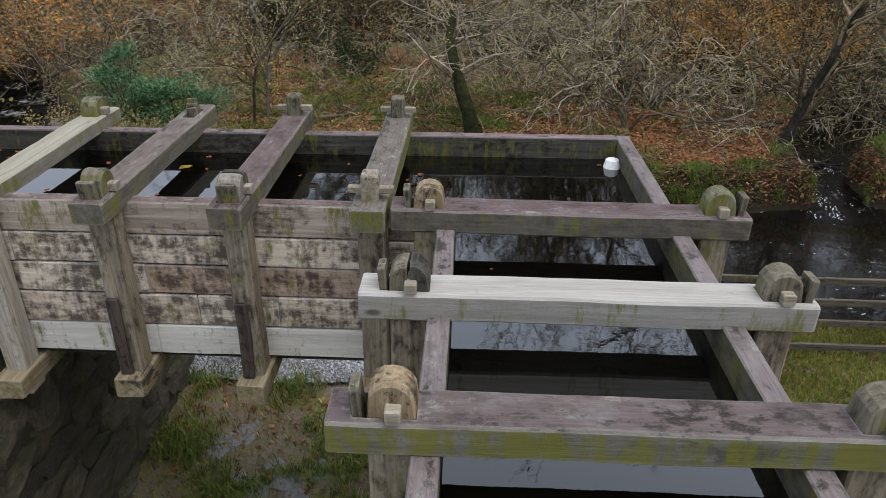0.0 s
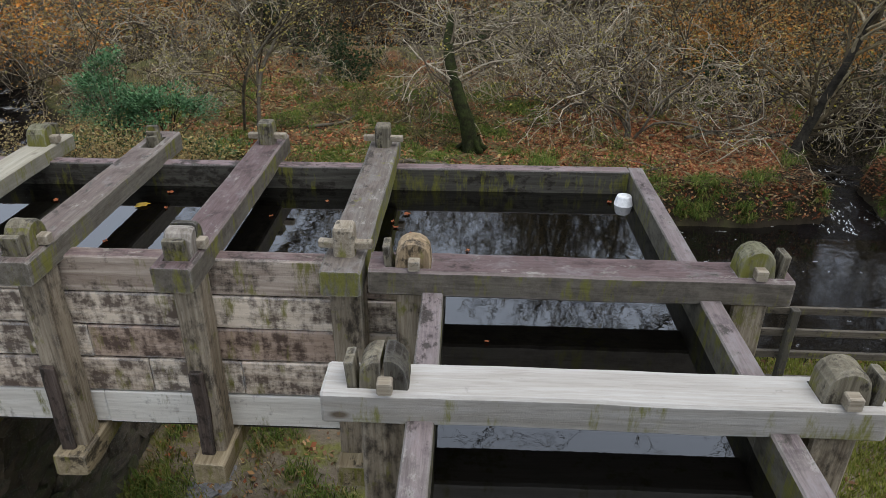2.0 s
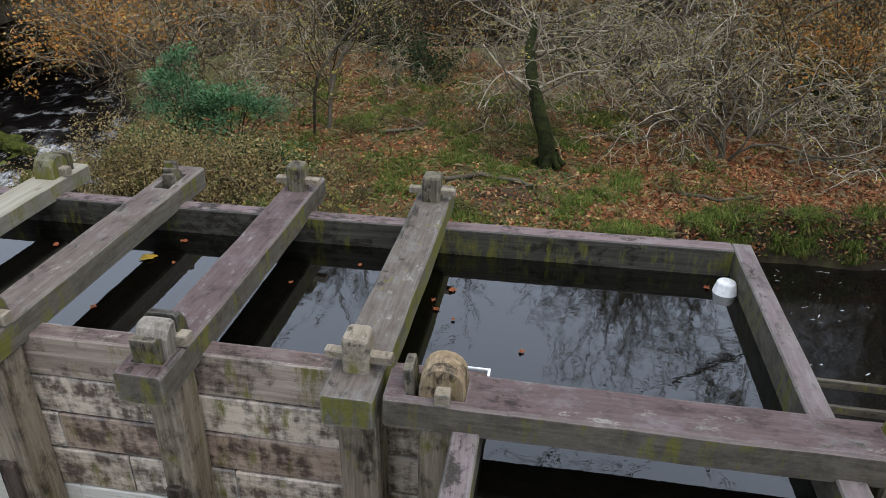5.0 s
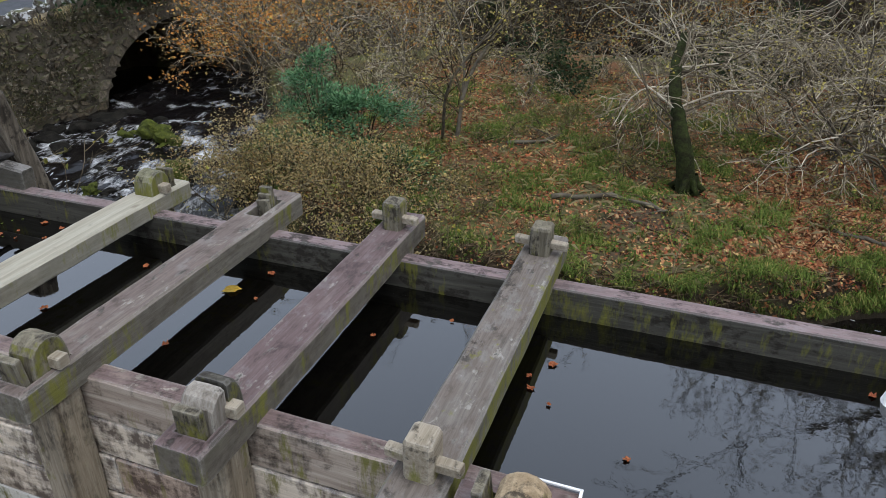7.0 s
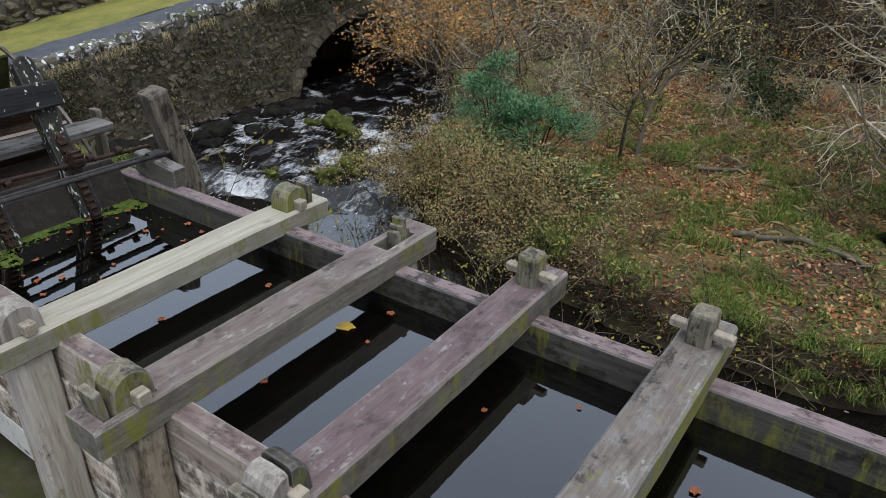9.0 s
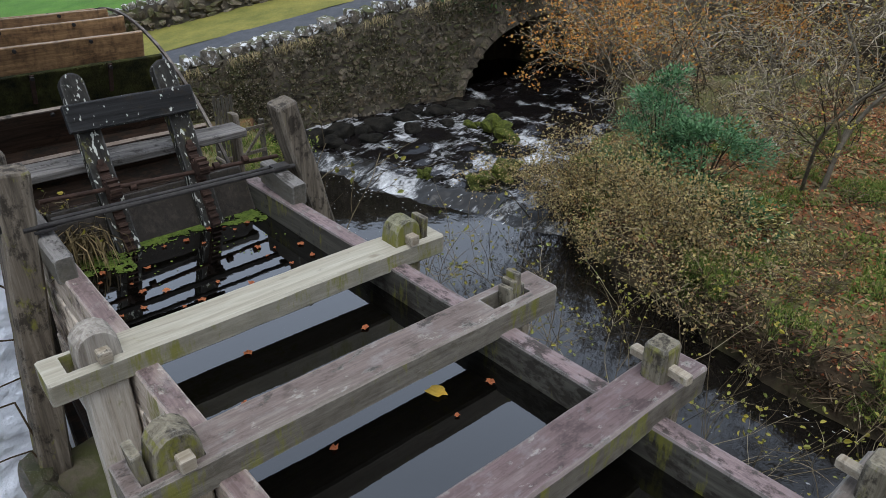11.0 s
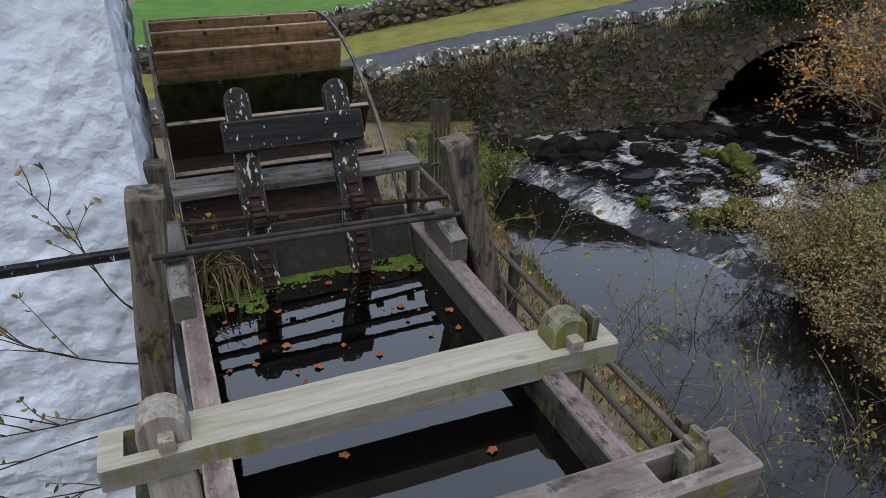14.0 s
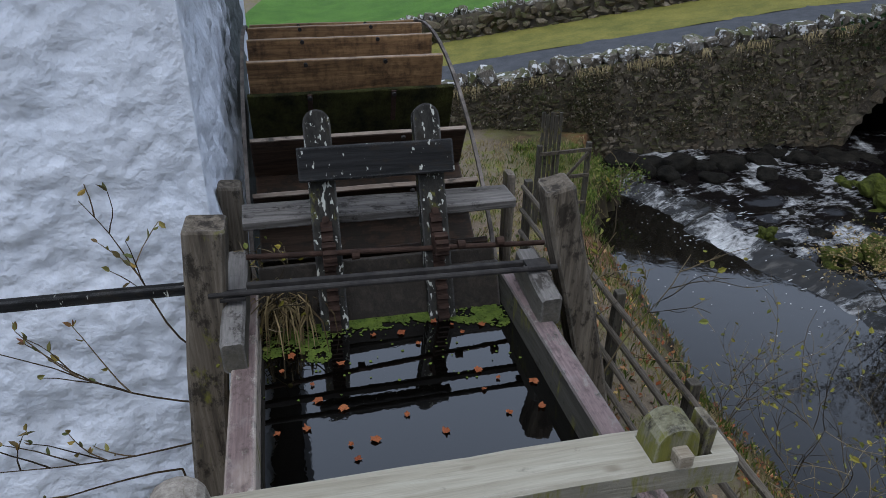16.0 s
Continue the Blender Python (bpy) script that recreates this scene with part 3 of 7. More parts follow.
def stone_mesh(name, material, seed, squash=(1, 1, 1), sub=2, rough=0.22, smooth_faces=False):
    """A rough field stone about one across."""
    rnd = random.Random(seed)
    bm = bmesh.new()
    bmesh.ops.create_icosphere(bm, subdivisions=sub, radius=0.5)
    off = Vector((rnd.uniform(0, 50), rnd.uniform(0, 50), 0))
    for v in bm.verts:
        p = v.co.copy()
        p = Vector([math.copysign(abs(c * 2) ** 0.62 / 2, c) for c in p])
        p += p.normalized() * noise.noise(p * 2.2 + off) * rough + noise.noise_vector(p * 5 + off) * rough * 0.3
        v.co = Vector((p.x * squash[0], p.y * squash[1], p.z * squash[2]))
    bmesh.ops.recalc_face_normals(bm, faces=bm.faces)
    me = bpy.data.meshes.new(name)
    bm.to_mesh(me)
    bm.free()
    me.materials.append(material)
    if smooth_faces:
        me.polygons.foreach_set("use_smooth", [True] * len(me.polygons))
    return me

# ---- lie of the land ----
BRIDGE0, BRIDGE1 = Vector((-18.1, 9.3)), Vector((-16.3, 18.55))
BD = (BRIDGE1 - BRIDGE0).normalized()
BN = Vector((BD.y, -BD.x))          # towards the pool
ARCH_S, ARCH_W, ARCH_BASE, ARCH_H = 12.65, 3.25, -0.8, 2.67
RIVER = [(-22, 21.5, 3.0), (-16.6, 21.6, 2.9), (-13.6, 17.3, 3.0), (-12.2, 13.2, 3.0), (-8.5, 12.0, 2.1), (-3, 11.2, 1.7), (1, 11.3, 1.75), (5, 12.4, 2.8), (9, 12.4, 3.2), (24, 10, 6)]
BACKWATER = [(8.6, 15.6, 0.6), (9.2, 18.4, 0.75), (12.0, 21.5, 1.5), (8.5, 28.5, 1.8), (-2, 32.5, 2.6), (-11, 31.2, 2.6), (-15.5, 25.5, 2.5)]
UNDERWALL = [(-15.9, 13.4, 1.7), (-16.2, 18.5, 1.8)]
POOL_Z = -0.8


def reach(x, y, course):
    """How far a point is beyond the bank of a water course (negative: in the water)."""
    best = 99.0
    for (ax, ay, aw), (bx, by, bw) in zip(course, course[1:]):
        dx, dy = bx - ax, by - ay
        t = max(0.0, min(1.0, ((x - ax) * dx + (y - ay) * dy) / (dx * dx + dy * dy)))
        best = min(best, math.hypot(x - ax - t * dx, y - ay - t * dy) - aw - t * (bw - aw))
    return best


def smooth(a, b, x):
    t = max(0.0, min(1.0, (x - a) / (b - a)))
    return t * t * (3 - 2 * t)


def bridge_sd(x, y):
    p = Vector((x, y)) - BRIDGE0
    return p.dot(BD), p.dot(BN)


def coping_z(s):
    return 1.45 + 0.165 * s if s < 9.5 else 3.02 + 0.09 * min(s - 9.5, 4) - 0.05 * max(0, s - 13.5)


def road_z(s):
    return coping_z(s) - 0.55


def ground_z(x, y):
    n = noise.noise((x * 0.35, y * 0.35, 0)) * 0.16 + noise.noise((x * 1.4, y * 1.4, 3)) * 0.07 + noise.noise((x * 4.1, y * 4.1, 8)) * 0.025
    z = n
    if -12 < x < -2.6:
        z += 1.1 * smooth(-3.3, -4.9, x) * smooth(9.9, 8.2, y) * smooth(6.2, 6.7, y) * smooth(-11.5, -9.0, x)
    z += 0.12 * smooth(14, 20, y)
    # slopes added almost wholly out of view, to block the low sky
    if y > 36:
        z += 0.5 * (y - 36) if y < 90 else 27.0
    if x > 18:
        z += 0.35 * min(x - 18, 60)
    wob = noise.noise((x * 0.7, y * 0.7, 11)) * 0.5
    r = min(reach(x, y, RIVER), reach(x, y, BACKWATER), reach(x, y, UNDERWALL)) + wob * 0.7
    z = -1.35 + (z + 1.35) * smooth(-0.12, 0.24, r)
    s, d = bridge_sd(x, y)
    edge = -0.3 if abs(s - ARCH_S) > ARCH_W + 0.5 else -5.2
    if d < edge and s > -14:
        k = smooth(edge, edge - 0.12, d)
        z = z * (1 - k) + (road_z(max(-6, min(s, 30))) - 0.06 + n * 0.2) * k
    return z


def axis(lo, hi, fine, far):
    out = list(np.arange(lo, hi + fine / 2, fine))
    step, a, b = fine, lo, hi
    while b < far:
        step *= 1.35
        a, b = a - step, b + step
        out = [a] + out + [b]
    return out


xs, ys = axis(-26, 16, 0.28, 320), axis(-4, 42, 0.28, 320)
verts = [(x, y, ground_z(x, y)) for y in ys for x in xs]
nx = len(xs)
faces = [(j * nx + i, j * nx + i + 1, (j + 1) * nx + i + 1, (j + 1) * nx + i) for j in range(len(ys) - 1) for i in range(nx - 1)]
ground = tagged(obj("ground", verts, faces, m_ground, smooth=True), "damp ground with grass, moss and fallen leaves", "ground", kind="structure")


def sheet(name, outline, z, material, label, category, step=0.5):
    """A level sheet over a rectangle, as a grid."""
    x0, x1, y0, y1 = outline
    gx, gy = np.arange(x0, x1 + step / 2, step), np.arange(y0, y1 + step / 2, step)
    vs = [(x, y, z) for y in gy for x in gx]
    w = len(gx)
    fs = [(j * w + i, j * w + i + 1, (j + 1) * w + i + 1, (j + 1) * w + i) for j in range(len(gy) - 1) for i in range(w - 1)]
    return tagged(obj(name, vs, fs, material, smooth=True), label, category, kind="structure")


sheet("river_water", (-24, 40, 6, 40), POOL_Z, m_water_river, "dark brown river water with flecks of foam", "water", 2.0)


def weir(x):
    """The line of the curved, uneven sill."""
    return 12.3 + 0.012 * (x + 15.5) ** 2 + 0.22 * (x + 15.5) + 0.3 * noise.noise((x * 0.8, 0, 9)) + 0.12 * noise.noise((x * 2.6, 0, 5))


def rapids():
    """White water above the weir: from the arch down to the curved sill."""
    vs, fs = [], []
    n, m = 90, 70
    for j in range(m):
        for i in range(n):
            x, y = -17.2 + 9.0 * i / (n - 1), 12.0 + 12.0 * j / (m - 1)
            sill = weir(x)
            up = smooth(-0.25, 0.5, y - sill) * 0.30 + smooth(0.5, 6, y - sill) * 0.18
            z = POOL_Z - 0.06 + up + (noise.noise((x * 1.8, y * 1.8, 2)) * 0.10 + noise.noise((x * 5, y * 5, 4)) * 0.05) * smooth(-0.2, 0.6, y - sill)
            vs.append((x, y, z))
    for j in range(m - 1):
        for i in range(n - 1):
            fs.append((j * n + i, j * n + i + 1, (j + 1) * n + i + 1, (j + 1) * n + i))
    tagged(obj("rapids_water", vs, fs, m_rapids, smooth=True), "white broken water running over a weir", "water", kind="structure")


rapids()

# ---- stone bridge, road, pasture ----
bridge = thing("stone_bridge", (BRIDGE0.x, BRIDGE0.y, 0), "old rubble stone road bridge with one round arch", "bridge")


def on_wall(s, d, z):
    p = BD * s + BN * d
    return (p.x, p.y, z)


def arch_z(s):
    k = abs(s - ARCH_S) / ARCH_W
    return ARCH_BASE + ARCH_H * math.sqrt(max(0.0, 1 - k * k)) if k < 1 else -1.6


def bridge_wall(name, d0, d1, below=0.28):
    ss = sorted(set([-7 + 0.3 * i for i in range(100)] + [ARCH_S + ARCH_W * math.cos(math.pi * i / 28) for i in range(29)]))
    vs, fs = [], []
    for s in ss:
        zb, zt = arch_z(s), coping_z(s) - below
        rows = 9
        for d in (d1, d0):
            for r in range(rows):
                z = zb + (zt - zb) * r / (rows - 1)
                j = noise.noise((s * 2.3, z * 2.3, d)) * 0.05
                vs.append(on_wall(s, d + (j if d == d1 else -j), z))
    k = 18
    for i in range(len(ss) - 1):
        a, b = i * k, (i + 1) * k
        for r in range(8):
            fs.append((a + r, b + r, b + r + 1, a + r + 1))
            fs.append((a + 9 + r + 1, b + 9 + r + 1, b + 9 + r, a + 9 + r))
        fs.append((a + 8, b + 8, b + 17, a + 17))
        fs.append((a, a + 9, b + 9, b))
    fs.append(tuple(range(0, 9)) + tuple(range(17, 8, -1)))
    obj(name, vs, fs, m_mortar, bridge)


bridge_wall("face_wall", -0.45, 0.0)
bridge_wall("back_wall", -5.6, -5.2, 0.62)


def barrel():
    vs, fs = [], []
    n = 28
    for i in range(n + 1):
        a = math.pi * i / n
        s, z = ARCH_S - ARCH_W * math.cos(a), ARCH_BASE + ARCH_H * math.sin(a)
        for d in (-0.02, -5.4):
            for o in (0.0, 0.35):
                k = 1 + o / 3
                vs.append(on_wall(ARCH_S + (s - ARCH_S) * k, d, ARCH_BASE + (z - ARCH_BASE) * k))
    for i in range(n):
        a, b = i * 4, i * 4 + 4
        fs += [(a, a + 2, b + 2, b), (a + 1, b + 1, b + 3, a + 3), (a, b, b + 1, a + 1), (a + 2, a + 3, b + 3, b + 2)]
    obj("vault", vs, fs, m_stone, bridge)


barrel()


def strip(name, d0, d1, z_off, material, label, category, s0=-9, s1=26, curve=0.0, crown=0.0):
    vs, fs = [], []
    n = 70
    for i in range(n + 1):
        s = s0 + (s1 - s0) * i / n
        for k in range(5):
            d = d0 + (d1 - d0) * k / 4
            p = BRIDGE0 + BD * s + BN * d
            vs.append((p.x, p.y, road_z(max(-6, s)) + z_off + crown * (1 - (k / 2 - 1) ** 2) + (noise.noise((s, d, 1)) * 0.03 if crown == 0 else 0)))
    for i in range(n):
        for k in range(4):
            a = i * 5 + k
            fs.append((a, a + 1, a + 6, a + 5))
    return tagged(obj(name, vs, fs, material), label, category, kind="structure")


strip("road", -0.44, -3.6, 0.0, m_asphalt, "narrow wet asphalt lane over the bridge", "road", crown=0.03)
strip("verge", -3.45, -6.7, 0.012, m_verge, "yellowed grass verge beside the lane", "grass")
strip("pasture", -6.9, -60, 0.25, m_field, "bright green pasture behind a stone wall", "field")
field_wall = thing("field_wall", (BRIDGE0.x, BRIDGE0.y, 0), "mossy dry stone field wall beyond the lane", "wall")


def far_wall():
    vs, fs = [], []
    ss = [-9 + 0.3 * i for i in range(118)]
    for s in ss:
        zb, h = road_z(max(-6, s)) - 0.2, 0.95
        for d, z in ((-6.5, zb), (-6.58, zb + h * 0.5), (-6.62, zb + h), (-6.95, zb + h), (-7.0, zb)):
            j = noise.noise((s * 3, z * 3, 5)) * 0.06
            vs.append(on_wall(s, d + j, z + (j if z > zb else 0)))
    for i in range(len(ss) - 1):
        a, b = i * 5, i * 5 + 5
        for k in range(4):
            fs.append((a + k, b + k, b + k + 1, a + k + 1))
    obj("wall_body", vs, fs, m_mortar, field_wall)


far_wall()

# ---- mill ----
MX, MY = -4.95, 4.25
mill = thing("mill_house", (MX, MY, 0), "whitewashed rough rendered stone mill house beside the wheel", "mill")


def rough_wall(name, p0, p1, z0, z1, inward, step=0.045, bumpy=1.0, material=None):
    """A lumpy limewashed wall from p0 to p1 (seen from the left of that line)."""
    a, b = Vector((*p0, 0)), Vector((*p1, 0))
    n, m = max(2, int((b - a).length / step)), max(2, int((z1 - z0) / step))
    nrm = Vector((*inward, 0)) * -1
    vs, fs = [], []
    for j in range(m + 1):
        for i in range(n + 1):
            p = a.lerp(b, i / n) + Vector((0, 0, z0 + (z1 - z0) * j / m))
            q = p + Vector((17, 3, 0))
            k = bumpy * noise.noise(q * 1.2) * 0.04 + noise.noise(q * 3.3) * 0.034 + noise.noise(q * 7.5) * 0.024 * bumpy + noise.noise(q * 15) * 0.012 * bumpy
            vs.append(p + nrm * (k * min(1.0, i / 3, (n - i) / 3)))
    for j in range(m):
        for i in range(n):
            c = j * (n + 1) + i
            fs.append((c, c + 1, c + n + 2, c + n + 1))
    return obj(name, vs, fs, material or m_limewash, mill, smooth=True)


rough_wall("front_wall", (0, -3.2), (0, 0), 0.9, 6.4, (-1, 0), 0.03)
rough_wall("side_wall", (0, 0), (-5.5, 0), 0.2, 6.4, (0, -1), 0.04, 1.5, m_limewash_damp)


def mill_rest():
    bm = bmesh.new()
    timber((-4.2, -0.06, 3.1), (-4.2, -8.0, 3.1), 8.1, 6.5, bm, chamfer=0.01, rough=0.0, n=2)
    part("wall_core", bm, m_limewash, mill)
    bm = bmesh.new()
    vs = [bm.verts.new(p) for p in ((0.3, 0.3, 6.3), (0.3, -8.4, 6.3), (-8.6, -8.4, 6.3), (-8.6, 0.3, 6.3), (-4.15, 0.3, 9.3), (-4.15, -8.4, 9.3))]
    for f in ((0, 1, 5, 4), (2, 3, 4, 5), (0, 4, 3), (1, 2, 5), (0, 3, 2, 1)):
        bm.faces.new([vs[i] for i in f])
    part("roof", bm, m_slate, mill)


mill_rest()

# ---- stone abutment under the flume ----
abutment = thing("stone_abutment", (-4.0, 3.0, 0), "dark mossy rubble stone abutment under the flume", "stone wall")


def abutment_body():
    bm = timber((-0.1, 0.95, 1.1), (-0.1, 3.4, 1.1), 1.2, 2.66, None, 0.08, 0.05, 24)
    part("core", bm, m_mortar, abutment)


abutment_body()

# ---- wooden flume ----
WATER = 3.765
ROWS_Z = [3.95, 3.70, 3.465, 3.225, 2.965, 2.705]
flume = thing("wooden_flume", (0, 0, 0), "weathered wooden water channel of thick stained boards", "flume")


def wall_boards(a, b, splits, mats, seed, thick=0.115):
    """Boards one above the other along a wall; splits gives the joints of each row as shares of its length."""
    a, b = Vector((*a, 0)), Vector((*b, 0))
    for r, (z1, z0) in enumerate(zip(ROWS_Z, ROWS_Z[1:])):
        cuts = [0.0] + list(splits[r]) + [1.0]
        for i, (s, t) in enumerate(zip(cuts, cuts[1:])):
            g = 0.0025 / (b - a).length
            off = Vector((0, 0, 0)) + (b - a).normalized().cross(Vector((0, 0, 1))) * ((seed * 5 + r * 3 + i * 7) % 5 - 2) * 0.0022
            p, q = a.lerp(b, s + g) + off, a.lerp(b, t - g) + off
            z = Vector((0, 0, (z0 + z1) / 2))
            bm = timber(p + z, q + z, thick, z1 - z0 - 0.011, None, 0.008, 0.0025, 14, seed + r * 10 + i)
            part("board", bm, mats[r], flume)


XB = [m_board_top, m_board, m_board, m_board, m_board_pale]
wall_boards((-4.85, 4.39), (0.03, 4.39), [(0.52,), (0.36, 0.71), (0.36, 0.55, 0.90), (0.62, 0.74), (0.55, 0.70)], XB, 1)
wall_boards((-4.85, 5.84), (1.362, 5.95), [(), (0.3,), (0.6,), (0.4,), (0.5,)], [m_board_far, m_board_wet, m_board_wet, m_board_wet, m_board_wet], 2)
YB = [m_board_y] * 5
wall_boards((-0.03, -2.5), (-0.03, 4.33), [(0.72,), (0.4,), (0.6,), (0.5,), (0.5,)], YB, 3)
wall_boards((1.475, -2.5), (1.422, 6.01), [(0.66,), (0.4,), (0.6,), (0.5,), (0.5,)], YB, 4)


def flume_floor():
    for k in range(5):
        y = 4.55 + 0.29 * k
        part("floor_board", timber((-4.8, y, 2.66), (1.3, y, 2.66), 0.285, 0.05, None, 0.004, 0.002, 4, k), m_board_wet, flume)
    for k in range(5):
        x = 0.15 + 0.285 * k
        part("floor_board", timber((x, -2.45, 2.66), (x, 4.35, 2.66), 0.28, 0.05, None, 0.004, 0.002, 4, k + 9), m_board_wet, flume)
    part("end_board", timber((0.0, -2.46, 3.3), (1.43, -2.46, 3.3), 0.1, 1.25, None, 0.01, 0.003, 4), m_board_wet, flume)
    for y in (5.0, 5.35):
        part("stringer", timber((-4.6, y, 2.53), (1.3, y, 2.53), 0.2, 0.2, None, 0.01, 0.004, 6, y), m_bearer, flume)
    for x in (0.2, 1.1):
        part("stringer", timber((x, -2.4, 2.2), (x, 5.7, 2.2), 0.2, 0.22, None, 0.01, 0.004, 6, x), m_bearer, flume)


flume_floor()


def flume_water():
    vs = [(-4.95, 4.44, 0), (0.02, 4.44, 0), (0.02, -2.42, 0), (1.44, -2.42, 0), (1.38, 5.93, 0), (-4.95, 5.80, 0), (0.02, 5.91, 0)]
    ob = obj("flume_water", vs, [(0, 1, 6, 5), (1, 2, 3, 4, 6)], m_water_flume)
    ob.location.z = WATER
    tagged(ob, "still black water in the flume with floating leaves", "water", kind="structure")


flume_water()


def dome_post(u, h_post, head, wu, wv, bm=None, half=0, seed=0):
    """An upright with a round head that stands through the beam; z 0 is the bearer's foot."""
    bm = bm or bmesh.new()
    prof = [(-wu / 2, h_post - 0.06), (-wu / 2, h_post)]
    hw = wu * 0.5
    for i in range(9):
        a = math.pi * (1 - i / 8)
        prof.append((hw * math.cos(a) * 0.98, h_post + 0.045 + head * math.sin(a) ** 0.8 * 0.72))
    prof += [(wu / 2, h_post), (wu / 2, h_post - 0.06)]
    if half:
        prof = [p for p in prof if p[0] * half > 0.004]
        ends = [(0.005 * half, h_post - 0.06), (0.005 * half, h_post + 0.04 + head * 0.70)]
        prof = ends + prof if half > 0 else prof + ends[::-1]
    rows = []
    for v in (-wv / 2, -wv / 2 + 0.015, 0, wv / 2 - 0.015, wv / 2):
        k = 0.94 if abs(v) == wv / 2 else 1.0
        row = []
        for x, z in prof:
            p = Vector((u + x * k, v, z - (0.012 if k < 1 and z > h_post else 0)))
            p += noise.noise_vector(p * 6 + Vector((seed * 3.7, seed, 0))) * 0.007
            row.append(bm.verts.new(p))
        rows.append(row)
    n = len(prof)
    for r, s in zip(rows, rows[1:]):
        for i in range(n):
            bm.faces.new((r[i], r[(i + 1) % n], s[(i + 1) % n], s[i]))
    bm.faces.new(rows[0][::-1])
    bm.faces.new(rows[-1])
    return bm


HEADS = {(2, 0): m_head_grey, (3, 0): m_head, (4, 0): m_head_grey, (4, 1): m_head_moss, (5, 0): m_head_tan, (5, 1): m_head, (6, 0): m_head, (6, 1): m_head, (7, 0): m_head_tan, (7, 1): m_head_moss}
BEARER, BEAM_Z = 2.52, 4.07
TOP = BEAM_Z - BEARER


def bored(bm, holes):
    """A timber with square mortises cut right through it: holes are (place along it, half length, width)."""
    bmesh.ops.recalc_face_normals(bm, faces=bm.faces)
    me = bpy.data.meshes.new("cross_beam")
    bm.to_mesh(me)
    bm.free()
    ob = new("cross_beam", me)
    cutters = []
    for u, half, w in holes:
        cb = timber((u - half, 0, TOP - 0.1), (u + half, 0, TOP - 0.1), w, 0.6, None, 0.003, 0.0, 1)
        bmesh.ops.recalc_face_normals(cb, faces=cb.faces)
        cm = bpy.data.meshes.new("cutter")
        cb.to_mesh(cm)
        cb.free()
        cutters.append(new("cutter", cm))
        mod = ob.modifiers.new("hole", "BOOLEAN")
        mod.operation, mod.object = "DIFFERENCE", cutters[-1]
    if cutters:
        cut = bpy.data.meshes.new_from_object(ob.evaluated_get(bpy.context.evaluated_depsgraph_get()))
        ob.modifiers.clear()
        ob.data = cut
        cut.name = "cross_beam"
        bpy.data.meshes.remove(me)
        for c in cutters:
            cm = c.data
            bpy.data.objects.remove(c)
            bpy.data.meshes.remove(cm)
        ob.data.materials.clear()
    return ob


